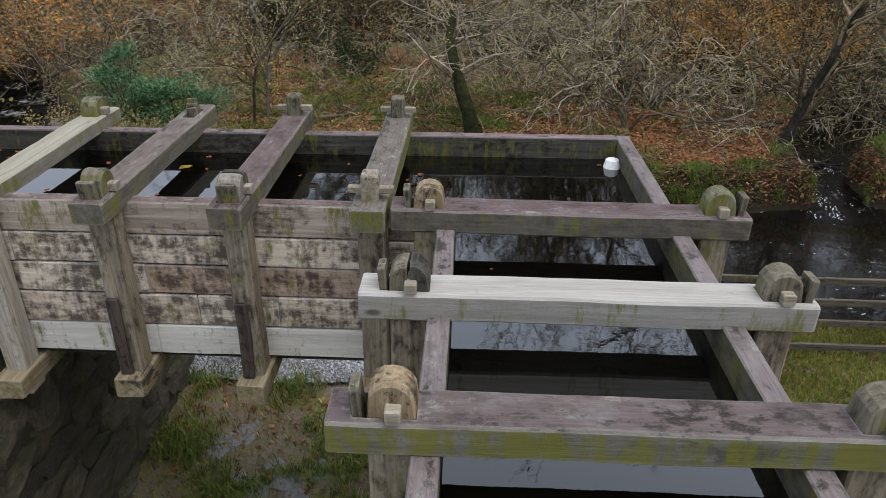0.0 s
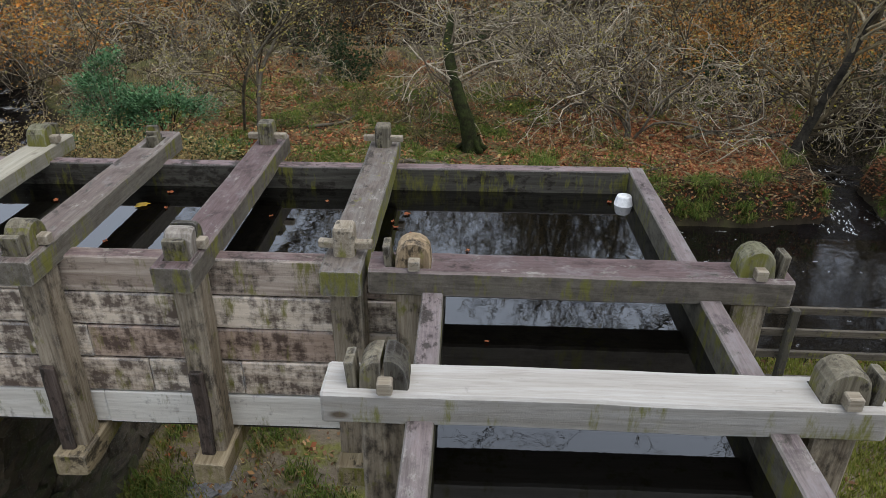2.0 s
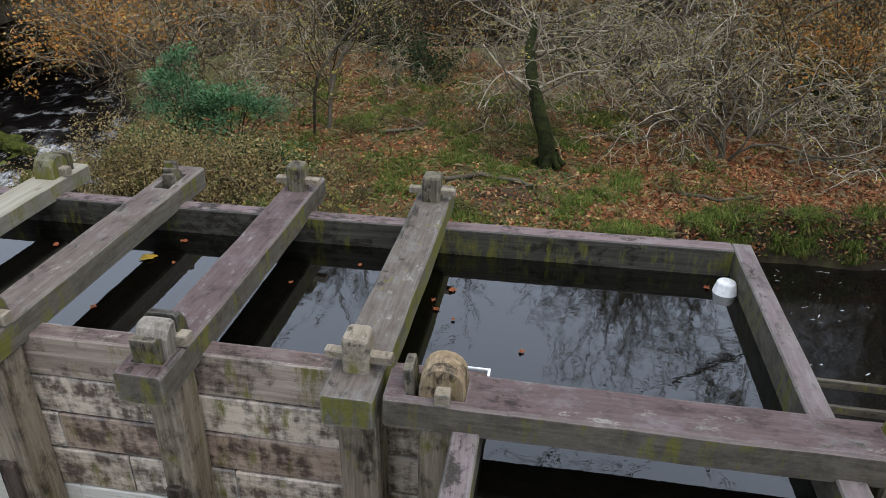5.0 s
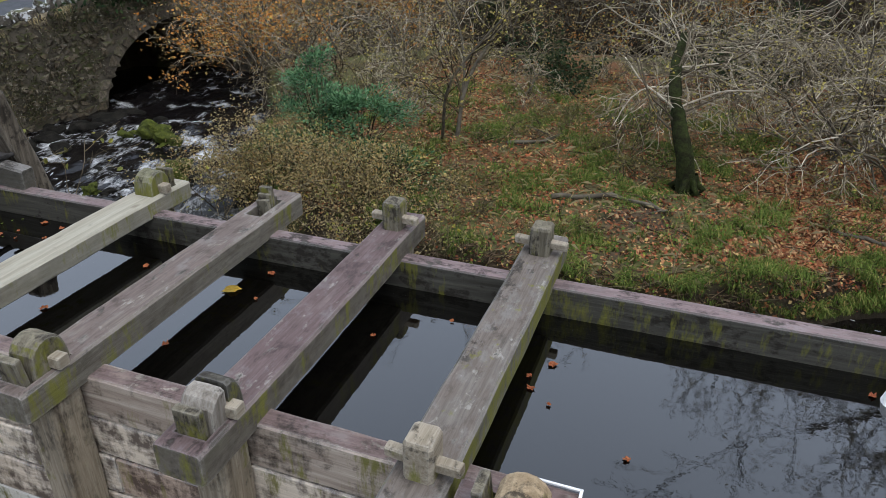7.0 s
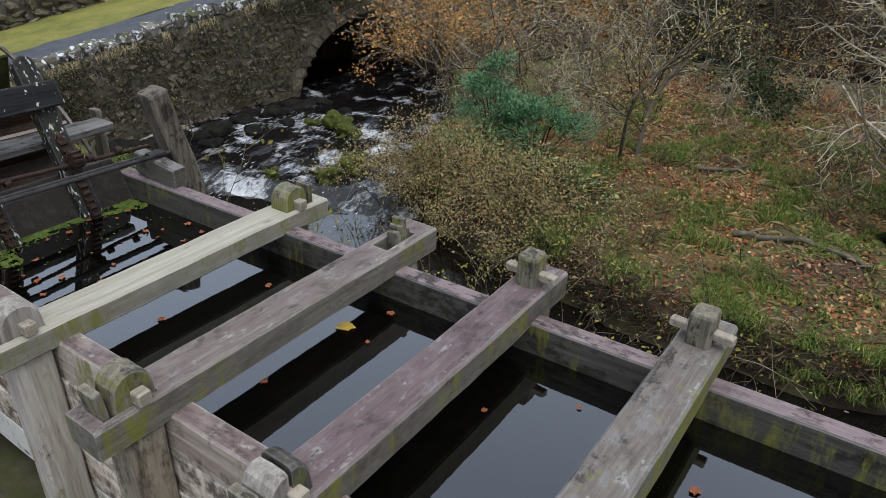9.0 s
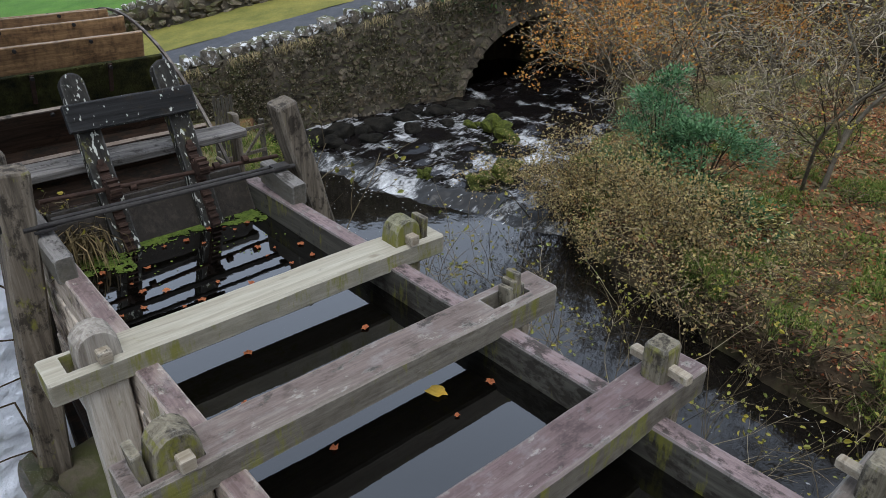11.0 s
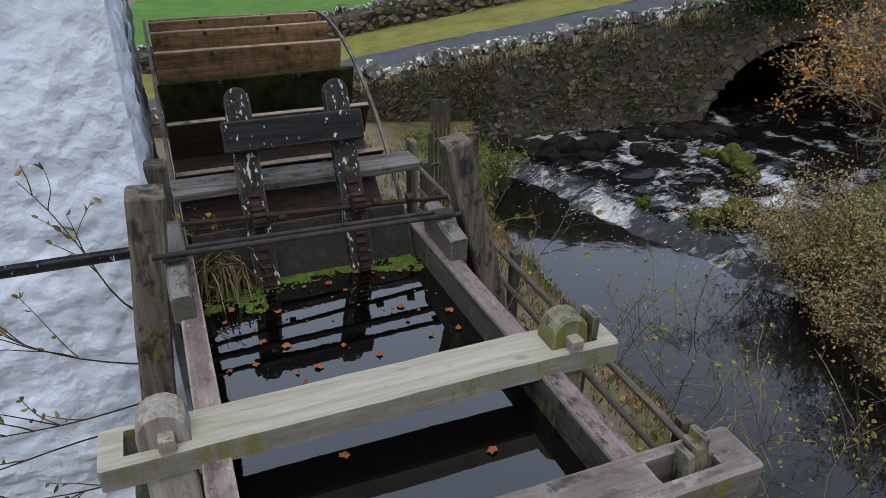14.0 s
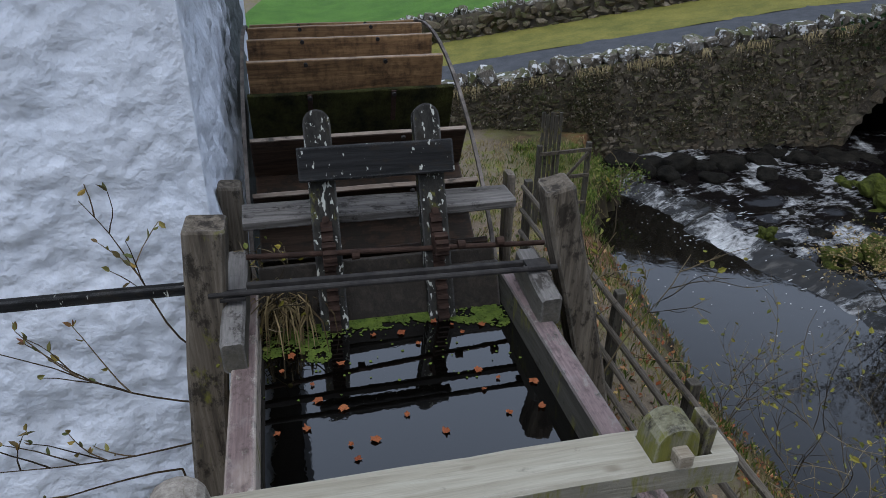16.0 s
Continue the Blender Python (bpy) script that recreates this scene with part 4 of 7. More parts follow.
def flume_frame(at, rz, u0, u1, ua, ub, mats, label, heads=("dome", "dome"), side=-1, seed=0, splice=False, bearer=True, width=0.225, depth=0.155, dz=0.0, split=()):
    """Cross beam on the flume, two uprights through it with wedges and pegs, and a bearer below."""
    f = thing("flume_frame", (*at, BEARER + dz), label, "timber frame", "frames round the flume", rz=rz)
    beam_mat, post_mats = mats
    holes = []
    for k, (u, kind) in enumerate(zip((ua, ub), heads)):
        if kind == "dome":
            holes.append((u + (0.026 if k else -0.026), 0.122, 0.148))
        elif kind == "stub":
            holes.append((u - 0.03, 0.13, 0.11))
    beam = bored(timber((u0, 0, TOP - depth / 2), (u1, 0, TOP - depth / 2), width, depth, None, 0.012, 0.004, 16, seed), holes)
    beam.data.materials.append(beam_mat)
    beam.parent = f
    if bearer:
        part("bearer", timber((u0 + 0.02, 0, 0.08), (u1 - 0.02, 0, 0.08), 0.21, 0.16, None, 0.012, 0.005, 10, seed + 3), m_bearer, f)
    for k, (u, kind, pm) in enumerate(zip((ua, ub), heads, post_mats)):
        out = -1 if k == 0 else 1
        if kind == "dome":
            post = part("post", timber((u, 0, -0.06), (u, 0, TOP - 0.02), 0.15, 0.19, None, 0.012, 0.005, 8, seed + k, up=(1, 0, 0)), pm, f)
            hm = HEADS[(seed, k)]
            if k in split:
                part("post_head", dome_post(u - 0.003, TOP, 0.145, 0.20, 0.15, half=-1, seed=seed + k), hm, post)
                part("post_head", dome_post(u + 0.003, TOP, 0.155, 0.20, 0.15, half=1, seed=seed + k + 3), m_head_dark, post)
            else:
                part("post_head", dome_post(u, TOP, 0.15, 0.19, 0.14, seed=seed + k), hm, post)
        elif kind == "block":
            bm = timber((u, 0, -0.06), (u, 0, TOP - 0.03), 0.19, 0.15, None, 0.012, 0.005, 8, seed + k, up=(1, 0, 0))
            post = part("post", bm, pm, f)
            part("tenon", timber((u, 0, TOP - 0.05), (u, 0, TOP + 0.17), 0.115, 0.125, None, 0.014, 0.004, 3, seed, up=(1, 0, 0)), m_head if k else m_peg, post)
        else:
            bm = timber((u, 0, -0.06), (u, 0, TOP - 0.16), 0.19, 0.15, None, 0.012, 0.005, 8, seed + k, up=(1, 0, 0))
            post = part("post", bm, pm, f)
            for j in range(4):
                part("rotted_sliver", timber((u - 0.01 + 0.025 * j, 0.01 * (j % 2), TOP - 0.1), (u - 0.01 + 0.025 * j, 0.015, TOP + 0.04 + 0.035 * ((j * 7) % 3)), 0.09, 0.028, None, 0.006, 0.006, 3, j, up=(1, 0, 0)), m_head, post)
        if kind == "dome":
            if (seed, k) != (4, 0):
                part("wedge", timber((u + out * 0.128, 0.0, TOP - 0.05), (u + out * 0.142, 0.0, TOP + 0.115), 0.12, 0.04, None, 0.006, 0.004, 3, seed + 5, up=(1, 0, 0)), m_head, f)
            part("peg", timber((u + 0.01, side * 0.125, TOP + 0.034), (u + 0.01, -side * 0.02, TOP + 0.034), 0.062, 0.06, None, 0.006, 0.003, 2, seed + 6), m_peg, f)
        elif kind == "block":
            part("peg", timber((u - 0.01, -0.15, TOP + 0.06), (u + 0.01, 0.15, TOP + 0.055), 0.05, 0.045, None, 0.006, 0.005, 4, seed + 7), m_peg, f)
    if splice:
        part("splice", timber((ua - 0.112, 0.02, 0.13), (ua - 0.112, 0.02, 0.78), 0.085, 0.04, None, 0.01, 0.008, 6, seed + 8, up=(1, 0, 0)), m_splice, f)
    return f


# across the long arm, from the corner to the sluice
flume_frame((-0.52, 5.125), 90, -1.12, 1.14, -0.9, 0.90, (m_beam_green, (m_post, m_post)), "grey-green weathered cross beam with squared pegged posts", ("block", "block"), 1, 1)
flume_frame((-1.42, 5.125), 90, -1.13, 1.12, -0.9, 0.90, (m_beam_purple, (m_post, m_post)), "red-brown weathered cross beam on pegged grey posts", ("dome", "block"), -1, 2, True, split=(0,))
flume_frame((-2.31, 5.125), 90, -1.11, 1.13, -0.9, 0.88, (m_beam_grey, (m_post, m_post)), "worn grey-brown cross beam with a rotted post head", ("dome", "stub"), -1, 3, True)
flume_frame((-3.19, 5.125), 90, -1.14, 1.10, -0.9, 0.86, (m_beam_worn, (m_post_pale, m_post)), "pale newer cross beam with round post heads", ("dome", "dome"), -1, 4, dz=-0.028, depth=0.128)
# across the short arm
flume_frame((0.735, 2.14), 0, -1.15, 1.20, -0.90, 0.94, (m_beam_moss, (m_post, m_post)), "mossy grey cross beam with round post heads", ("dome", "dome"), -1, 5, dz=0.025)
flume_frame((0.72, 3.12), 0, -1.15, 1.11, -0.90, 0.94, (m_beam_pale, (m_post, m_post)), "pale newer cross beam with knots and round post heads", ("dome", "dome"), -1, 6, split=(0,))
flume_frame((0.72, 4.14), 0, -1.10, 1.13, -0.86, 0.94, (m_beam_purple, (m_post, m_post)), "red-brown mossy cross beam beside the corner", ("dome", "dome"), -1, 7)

# ---- sluice ----
sluice = thing("sluice_gate", (-4.75, 5.1, 3.315), "tarred sluice gate with iron racks at the end of the flume", "sluice")
S0 = Vector((-4.75, 5.1, 3.33))


def sl(x, y, z):
    return Vector((x, y, z)) - S0


def sluice_gate():
    for y in (4.84, 5.43):
        a, b = sl(-4.55, y, 3.55), sl(-5.15, y, 4.83)
        d = (b - a).normalized()
        bm = bmesh.new()
        # round-topped plank, leaning back to the wheel
        side, nrm = Vector((0, 1, 0)), d.cross(Vector((0, 1, 0))).normalized()
        L, hw, th = (b - a).length, 0.072, 0.045
        prof = [(-hw, 0), (-hw, L - hw)] + [(hw * math.cos(math.pi * (1 - i / 8)), L - hw + hw * math.sin(math.pi * (1 - i / 8))) for i in range(1, 8)] + [(hw, L - hw), (hw, 0)]
        rows = [[bm.verts.new(a + side * x + d * z + nrm * t) for x, z in prof] for t in (-th, th)]
        n = len(prof)
        for i in range(n):
            bm.faces.new((rows[0][i], rows[0][(i + 1) % n], rows[1][(i + 1) % n], rows[1][i]))
        bm.faces.new(rows[0][::-1])
        bm.faces.new(rows[1])
        post = part("lifting_post", bm, m_rack_post, sluice, "tarred post spotted with pale lichen")
        f = nrm if nrm.x > 0 else -nrm
        base = a + f * (th + 0.012)
        prof = [(0.0, -0.012)]
        for i in range(15):
            q = 0.02 + 0.053 * i
            prof += [(q, 0.012), (q + 0.008, 0.036), (q + 0.026, 0.036), (q + 0.034, 0.012)]
        prof += [(0.82, 0.012), (0.82, -0.012)]
        bm = bmesh.new()
        rows = [[bm.verts.new(base + d * x + f * y + side * o) for x, y in prof] for o in (-0.03, 0.03)]
        n = len(prof)
        for i in range(n):
            bm.faces.new((rows[0][i], rows[0][(i + 1) % n], rows[1][(i + 1) % n], rows[1][i]))
        bm.faces.new(rows[0][::-1])
        bm.faces.new(rows[1])
        part("rack", bm, m_rust, post, "toothed rusty iron rack")
        bm = rod(base + d * 0.83 - f * 0.01, base + d * 0.83 + f * 0.02, 0.02)
        part("bolt", bm, m_rust, post)
    part("cross_plank", timber(sl(-4.95, 4.72, 4.60), sl(-4.95, 5.55, 4.60), 0.05, 0.18, None, 0.008, 0.003, 8, 3, up=(-0.43, 0, 0.9)), m_tarred, sluice, "black tarred plank joining the posts")
    part("gate_board", timber(sl(-4.68, 4.46, 3.72), sl(-4.68, 5.78, 3.72), 0.05, 0.62, None, 0.008, 0.003, 8, 4, up=(-0.43, 0, 0.9)), m_board_wet, sluice)
    part("sill_board", timber(sl(-4.86, 4.46, 3.98), sl(-4.86, 5.78, 3.98), 0.06, 0.16, None, 0.008, 0.003, 8, 5, up=(-0.43, 0, 0.9)), m_board_wet, sluice)
    part("walk_plank", timber(sl(-5.13, 4.40, 4.245), sl(-5.19, 5.97, 4.215), 0.24, 0.06, None, 0.01, 0.004, 10, 6), m_rail_y, sluice, "grey weathered plank across the wheel end")
    # shaft with pinions, bar and rod
    part("shaft", rod(sl(-4.74, 4.42, 4.205), sl(-4.78, 6.05, 4.10), 0.015), m_rust, sluice, "rusty iron shaft")
    for y in (4.84, 5.43):
        bm = bmesh.new()
        prof = []
        for i in range(10):
            for da, r in ((-0.2, 0.046), (-0.12, 0.066), (0.12, 0.066), (0.2, 0.046)):
                prof.append((r * math.cos(i * math.tau / 10 + da), r * math.sin(i * math.tau / 10 + da)))
        rows = [[bm.verts.new(sl(-4.69 + p, y + o, 4.2 + q)) for p, q in prof] for o in (-0.035, 0.035)]
        for i in range(40):
            bm.faces.new((rows[0][i], rows[0][(i + 1) % 40], rows[1][(i + 1) % 40], rows[1][i]))
        bm.faces.new(rows[0][::-1])
        bm.faces.new(rows[1])
        part("pinion", bm, m_rust, sluice)
    for y in (4.98, 5.56, 5.78):
        part("collar", rod(sl(-4.755, y - 0.02, 4.15), sl(-4.755, y + 0.02, 4.15), 0.026, sides=12), m_rust, sluice)
    part("flat_bar", timber(sl(-4.53, 4.42, 4.155), sl(-4.53, 5.9, 4.12), 0.03, 0.04, None, 0.005, 0.001, 3), m_iron, sluice)
    part("long_rod", rod(sl(-4.42, 4.25, 4.19), sl(-4.42, 5.99, 4.15), 0.015), m_iron, sluice)
    part("rod_extension", timber(sl(-4.45, 4.25, 4.225), sl(-4.45, 1.6, 4.24), 0.045, 0.055, None, 0.006, 0.003, 6), m_tarred, sluice, "black bar running along the mill wall")
    for y0, x0, x1 in ((4.36, -4.95, -4.13), (5.89, -4.66, -4.2)):
        part("cheek_block", timber(sl(x0, y0, 4.06), sl(x1, y0, 4.02), 0.11, 0.17, None, 0.014, 0.006, 6, int(y0 * 10)), m_cheek, sluice, "weathered grey block on the flume wall")
        part("strap", timber(sl(-4.45, y0 - 0.06, 4.16), sl(-4.45, y0 + 0.06, 4.16), 0.09, 0.018, None, 0.003, 0.001, 1), m_iron, sluice)


sluice_gate()


def raking_post(a, b, w, h, label, seed, mat_):
    p = thing("raking_post", (a[0], a[1], a[2]), label, "post", "posts beside the sluice")
    part("post", timber((0, 0, 0), Vector(b) - Vector(a), w, h, None, 0.016, 0.008, 14, seed, up=(1, 0, 0)), mat_, p)
    return p


raking_post((-4.5, 6.89, 0.8), (-4.5, 5.975, 4.575), 0.165, 0.17, "thick grey raking post leaning against the flume", 21, m_brace)
raking_post((-4.52, 4.04, 2.4), (-4.52, 4.27, 4.51), 0.19, 0.20, "dark weathered raking post between flume and mill wall", 22, m_brace)
raking_post((-5.35, 4.33, 2.4), (-5.35, 4.33, 4.36), 0.13, 0.13, "grey post stub beside the mill wall", 23, m_brace)
raking_post((-5.4, 6.04, 0.8), (-5.42, 6.03, 4.26), 0.05, 0.13, "grey plank beside the wheel rim", 24, m_brace)

# ---- water wheel ----
WX, WZ, WR = -7.35, 2.015, 2.78
wheel = thing("water_wheel", (WX, 5.155, WZ), "large wooden water wheel with amber and mossy paddle boards", "water wheel")


def water_wheel():
    N = 42
    for side in (-0.745, 0.745):
        bm = bmesh.new()
        n = 78
        rows = []
        for i in range(n):
            a = i * math.tau / n
            rows.append([bm.verts.new((r * math.sin(a), side + o, r * math.cos(a))) for r, o in ((WR, -0.012), (WR, 0.012), (WR - 0.024, 0.012), (WR - 0.024, -0.012))])
        for i in range(n):
            r, s = rows[i], rows[(i + 1) % n]
            for k in range(4):
                bm.faces.new((r[k], r[(k + 1) % 4], s[(k + 1) % 4], s[k]))
        part("shroud", bm, m_rim, wheel, "thin rusty iron rim ring")
        for i in range(8):
            a = i * math.tau / 8 + 0.2
            d = Vector((math.sin(a), 0, math.cos(a)))
            part("spoke", timber(Vector((0, side * 0.8, 0)) + d * 0.15, Vector((0, side * 0.9, 0)) + d * (WR - 0.3), 0.11, 0.11, None, 0.01, 0.003, 3), m_paddle_dark, wheel)
    part("axle", rod((0, -0.86, 0), (0, 1.1, 0), 0.16, sides=14), m_iron, wheel)
    for i in range(N):
        a = radians(5.2) + i * math.tau / N
        out, tan = Vector((math.sin(a), 0, math.cos(a))), Vector((math.cos(a), 0, -math.sin(a)))
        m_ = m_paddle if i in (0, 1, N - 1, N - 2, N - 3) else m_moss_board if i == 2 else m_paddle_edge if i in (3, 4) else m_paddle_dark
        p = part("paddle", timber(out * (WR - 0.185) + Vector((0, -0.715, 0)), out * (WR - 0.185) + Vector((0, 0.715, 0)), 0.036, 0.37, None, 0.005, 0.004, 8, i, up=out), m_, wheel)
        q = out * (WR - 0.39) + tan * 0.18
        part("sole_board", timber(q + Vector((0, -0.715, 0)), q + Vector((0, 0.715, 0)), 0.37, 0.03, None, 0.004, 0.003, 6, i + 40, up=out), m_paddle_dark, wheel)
        for y in (-0.3, 0.28):
            c = out * (WR - 0.13) + tan * 0.026 + Vector((0, y, 0))
            if i == 2 or i > 4 and i < N - 3:
                part("strap", timber(c - out * 0.13, c + out * 0.13, 0.035, 0.012, None, 0.003, 0.0, 1, up=tan), m_rust, p)
            part("bolt", rod(c + out * 0.11 + tan * 0.004, c + out * 0.11 + tan * 0.022, 0.016, sides=7), m_iron, p)


m_moss_board = two_tone("moss_covered_board", (0.012, 0.012, 0.006), (0.075, 0.075, 0.02), 7, 0.95, 1.0, 45, dist=0.05)
water_wheel()

# ---- fences ----
def rail_fence(name_label, start, end, heights, posts, mat_r, mat_p, ground, round_rail=False, tall=1.25, foot=-0.3):
    f = thing("rail_fence", (*start, ground), name_label, "fence")
    d = Vector((end[0] - start[0], end[1] - start[1], 0))
    for h in heights:
        if round_rail:
            part("rail", rod((0, 0, h), d + Vector((0, 0, h)), 0.032, sides=9), mat_r, f)
        else:
            part("rail", timber(Vector((0, 0, h)), d + Vector((0, 0, h)), 0.045, 0.10, None, 0.006, 0.005, 12, int(h * 10)), mat_r, f)
    for i in range(posts):
        p = d * (i / (posts - 1)) + d.normalized().cross(Vector((0, 0, 1))) * 0.07
        part("post", timber(p + Vector((0, 0, foot)), p + Vector((0, 0, tall)), 0.1, 0.1, None, 0.01, 0.005, 4, i, up=(1, 0, 0)), mat_p, f)
    return f


rail_fence("dark round-railed fence between flume and river", (-2.6, 7.6), (-9.6, 7.6), (0.05, 0.38, 0.70, 1.03), 6, m_fence, m_fence_post, 1.22, True, 1.12, -1.5)
rail_fence("dark wooden rail fence along the river bank", (2.2, 8.5), (14.2, 8.4), (0.15, 0.54, 0.87, 1.2), 7, m_fence, m_fence_post, 0.0)


def paling_gate():
    g = thing("wooden_gate", (-13.0, 9.05, ground_z(-13.0, 9.05)), "small dark wooden gate with tall palings by the river", "gate")
    for i in range(5):
        part("paling", timber((0.02 * i, 0.05 + 0.075 * i, -0.1), (0.02 * i, 0.05 + 0.075 * i, 2.15 - 0.05 * (i % 2)), 0.06, 0.025, None, 0.005, 0.004, 5, i, up=(1, 0, 0)), m_fence_post, g)
    for y in (0.0, 0.95):
        part("post", timber((0.05, y, -0.2), (0.05, y, 1.55), 0.09, 0.09, None, 0.01, 0.004, 4, 3, up=(1, 0, 0)), m_fence_post, g)
    for z in (0.35, 0.9, 1.4):
        part("rail", timber((0.1, 0.0, z), (0.1, 0.98, z + 0.03), 0.03, 0.07, None, 0.005, 0.003, 4, 4), m_fence, g)
    part("brace", timber((0.12, 0.05, 0.38), (0.12, 0.92, 1.38), 0.03, 0.06, None, 0.005, 0.003, 4, 5), m_fence, g)


paling_gate()

# ---- stonework in pieces ----
STONES = [stone_mesh("stone", m_stone_grey, 100 + i, (1, 0.8 + 0.05 * i, 0.85), 1, 0.18) for i in range(6)]
DARK_STONES = [stone_mesh("dark_stone", m_stone, 200 + i, (1, 1, 1), 1, 0.42) for i in range(6)]

WET_STONES = [stone_mesh("wet_stone", m_stone_wet, 220 + i, (1, 0.8, 1), 2, 0.34) for i in range(6)]


def place(name, me, parent, m):
    ob = new(name, me)
    ob.parent = parent
    ob.matrix_basis = m
    return ob


BR = math.degrees(math.atan2(BD.y, BD.x))
rnd = random.Random(5)


def coping(parent, s0, s1, d, zf, size, step):
    s = s0
    while s < s1:
        w = size * rnd.uniform(0.55, 1.5)
        h = size * rnd.uniform(0.6, 1.7)
        m = Matrix.Translation(on_wall(s + w / 2, d, zf(s) + h * 0.30)) @ Euler((rnd.uniform(-0.3, 0.3), rnd.uniform(-0.4, 0.4), radians(BR) + rnd.uniform(-0.3, 0.3))).to_matrix().to_4x4() @ Matrix.Diagonal((w * 1.1, size * 1.5, h, 1))
        place("coping_stone", rnd.choice(STONES), parent, m)
        s += w * step


coping(bridge, -6.0, 13.5, -0.22, lambda s: coping_z(s) - 0.29, 0.38, 0.93)
coping(field_wall, -8.5, 25.0, -6.78, lambda s: road_z(max(-6, s)) + 0.70, 0.30, 1.0)


def rubble(parent, stones, s0, s1, zlow, ztop, inside, to_world, size, keep, seed, name="stone", grow=1.0):
    """Rubble face: stones in loose courses; the first ones are parts, the rest one joined mesh."""
    r = random.Random(seed)
    z, todo = zlow, []
    while z < ztop:
        h = size * r.uniform(0.5, 1.25)
        s = s0 + r.uniform(0, 0.2)
        while s < s1:
            w = size * r.uniform(0.6, 2.3)
            if inside(s + w / 2, z + h / 2, w, h):
                todo.append((s + w / 2, z + h / 2 + r.uniform(-0.05, 0.05), w * r.uniform(0.7, 1.1), h * r.uniform(0.75, 1.2), r.uniform(-0.3, 0.3), r.randrange(len(stones))))
            s += w
        z += h * 0.97
    r.shuffle(todo)
    joined_v, joined_f = [], []
    for i, (s, z, w, h, tilt, k) in enumerate(todo):
        m = to_world(s, z) @ Matrix.Rotation(tilt, 4, "Y") @ Matrix.Diagonal((w * grow, 0.13 + 0.05 * (k % 3) * grow, h * grow, 1))
        if i < keep:
            place(name, stones[k], parent, m)
        else:
            b = len(joined_v)
            joined_v += [m @ v.co for v in stones[k].vertices]
            joined_f += [[b + q for q in p.vertices] for p in stones[k].polygons]
    if joined_v:
        tagged(obj("rubble_fill", joined_v, joined_f, stones[0].materials[0], parent), kind="stuff")


def bridge_inside(s, z, w, h):
    if z + h / 2 > coping_z(s) - 0.26:
        return False
    k = ((s - ARCH_S) / (ARCH_W + 0.36 + w / 2)) ** 2 + (max(0, z - ARCH_BASE) / (ARCH_H + 0.36 + h / 2)) ** 2
    return k > 1


def bridge_at(s, z):
    return Matrix.Translation(on_wall(s, -0.055 + 0.025 * math.sin(s * 91 + z * 57), z)) @ Matrix.Rotation(radians(BR), 4, "Z")


def field_at(s, z):
    return Matrix.Translation(on_wall(s, -6.47, z + road_z(max(-6, s)) - 0.15)) @ Matrix.Rotation(radians(BR), 4, "Z")


rubble(field_wall, DARK_STONES, -8.5, 25.0, 0.05, 0.85, lambda s, z, w, h: True, field_at, 0.27, 200, 13)
rubble(bridge, DARK_STONES, -2.5, 16.5, -0.9, 3.2, bridge_inside, bridge_at, 0.15, 290, 3, grow=1.25)
for i in range(27):
    a = math.pi * (i + 0.5) / 27
    s, z = ARCH_S - (ARCH_W + 0.17) * math.cos(a), ARCH_BASE + (ARCH_H + 0.17) * math.sin(a)
    m = Matrix.Translation(on_wall(s, 0.0, z)) @ Matrix.Rotation(radians(BR), 4, "Z") @ Matrix.Rotation(a - math.pi / 2, 4, "Y") @ Matrix.Diagonal((0.37, 0.1, 0.36, 1))
    place("arch_stone", rnd.choice(DARK_STONES), bridge, m)


def abut_x(s, z):
    return Matrix.Translation((0.48, s, z)) @ Matrix.Rotation(math.pi / 2, 4, "Z")


def abut_y(s, z):
    return Matrix.Translation((s, 0.95, z))


rubble(abutment, WET_STONES, 0.95, 4.3, -0.1, 2.35, lambda s, z, w, h: z < 2.4 - 0.5 * max(0, s - 3.2), abut_x, 0.24, 220, 8, grow=1.45)
rubble(abutment, WET_STONES, -0.7, 0.5, -0.1, 2.35, lambda s, z, w, h: True, abut_y, 0.24, 70, 9, grow=1.45)

# ---- rocks in the water ----
ROCKS = [stone_mesh("rock", m_rock, 300 + i, (1, 0.8, 0.5), 3, 0.34, True) for i in range(4)]
MOSS_ROCKS = [stone_mesh("mossy_rock", m_rock_moss, 320 + i, (1, 0.85, 0.75), 4, 0.42) for i in range(2)]


def river_rock(x, y, z, size, mossy=False):
    me = rnd.choice(MOSS_ROCKS if mossy else ROCKS)
    ob = new("river_rock", me)
    ob.matrix_basis = Matrix.Translation((x, y, z)) @ Matrix.Rotation(rnd.uniform(0, 6), 4, "Z") @ Matrix.Scale(size, 4)
    tagged(ob, "green mossy boulder in the rapids" if mossy else "wet black rock in the rapids", "rock", "rocks in the rapids")


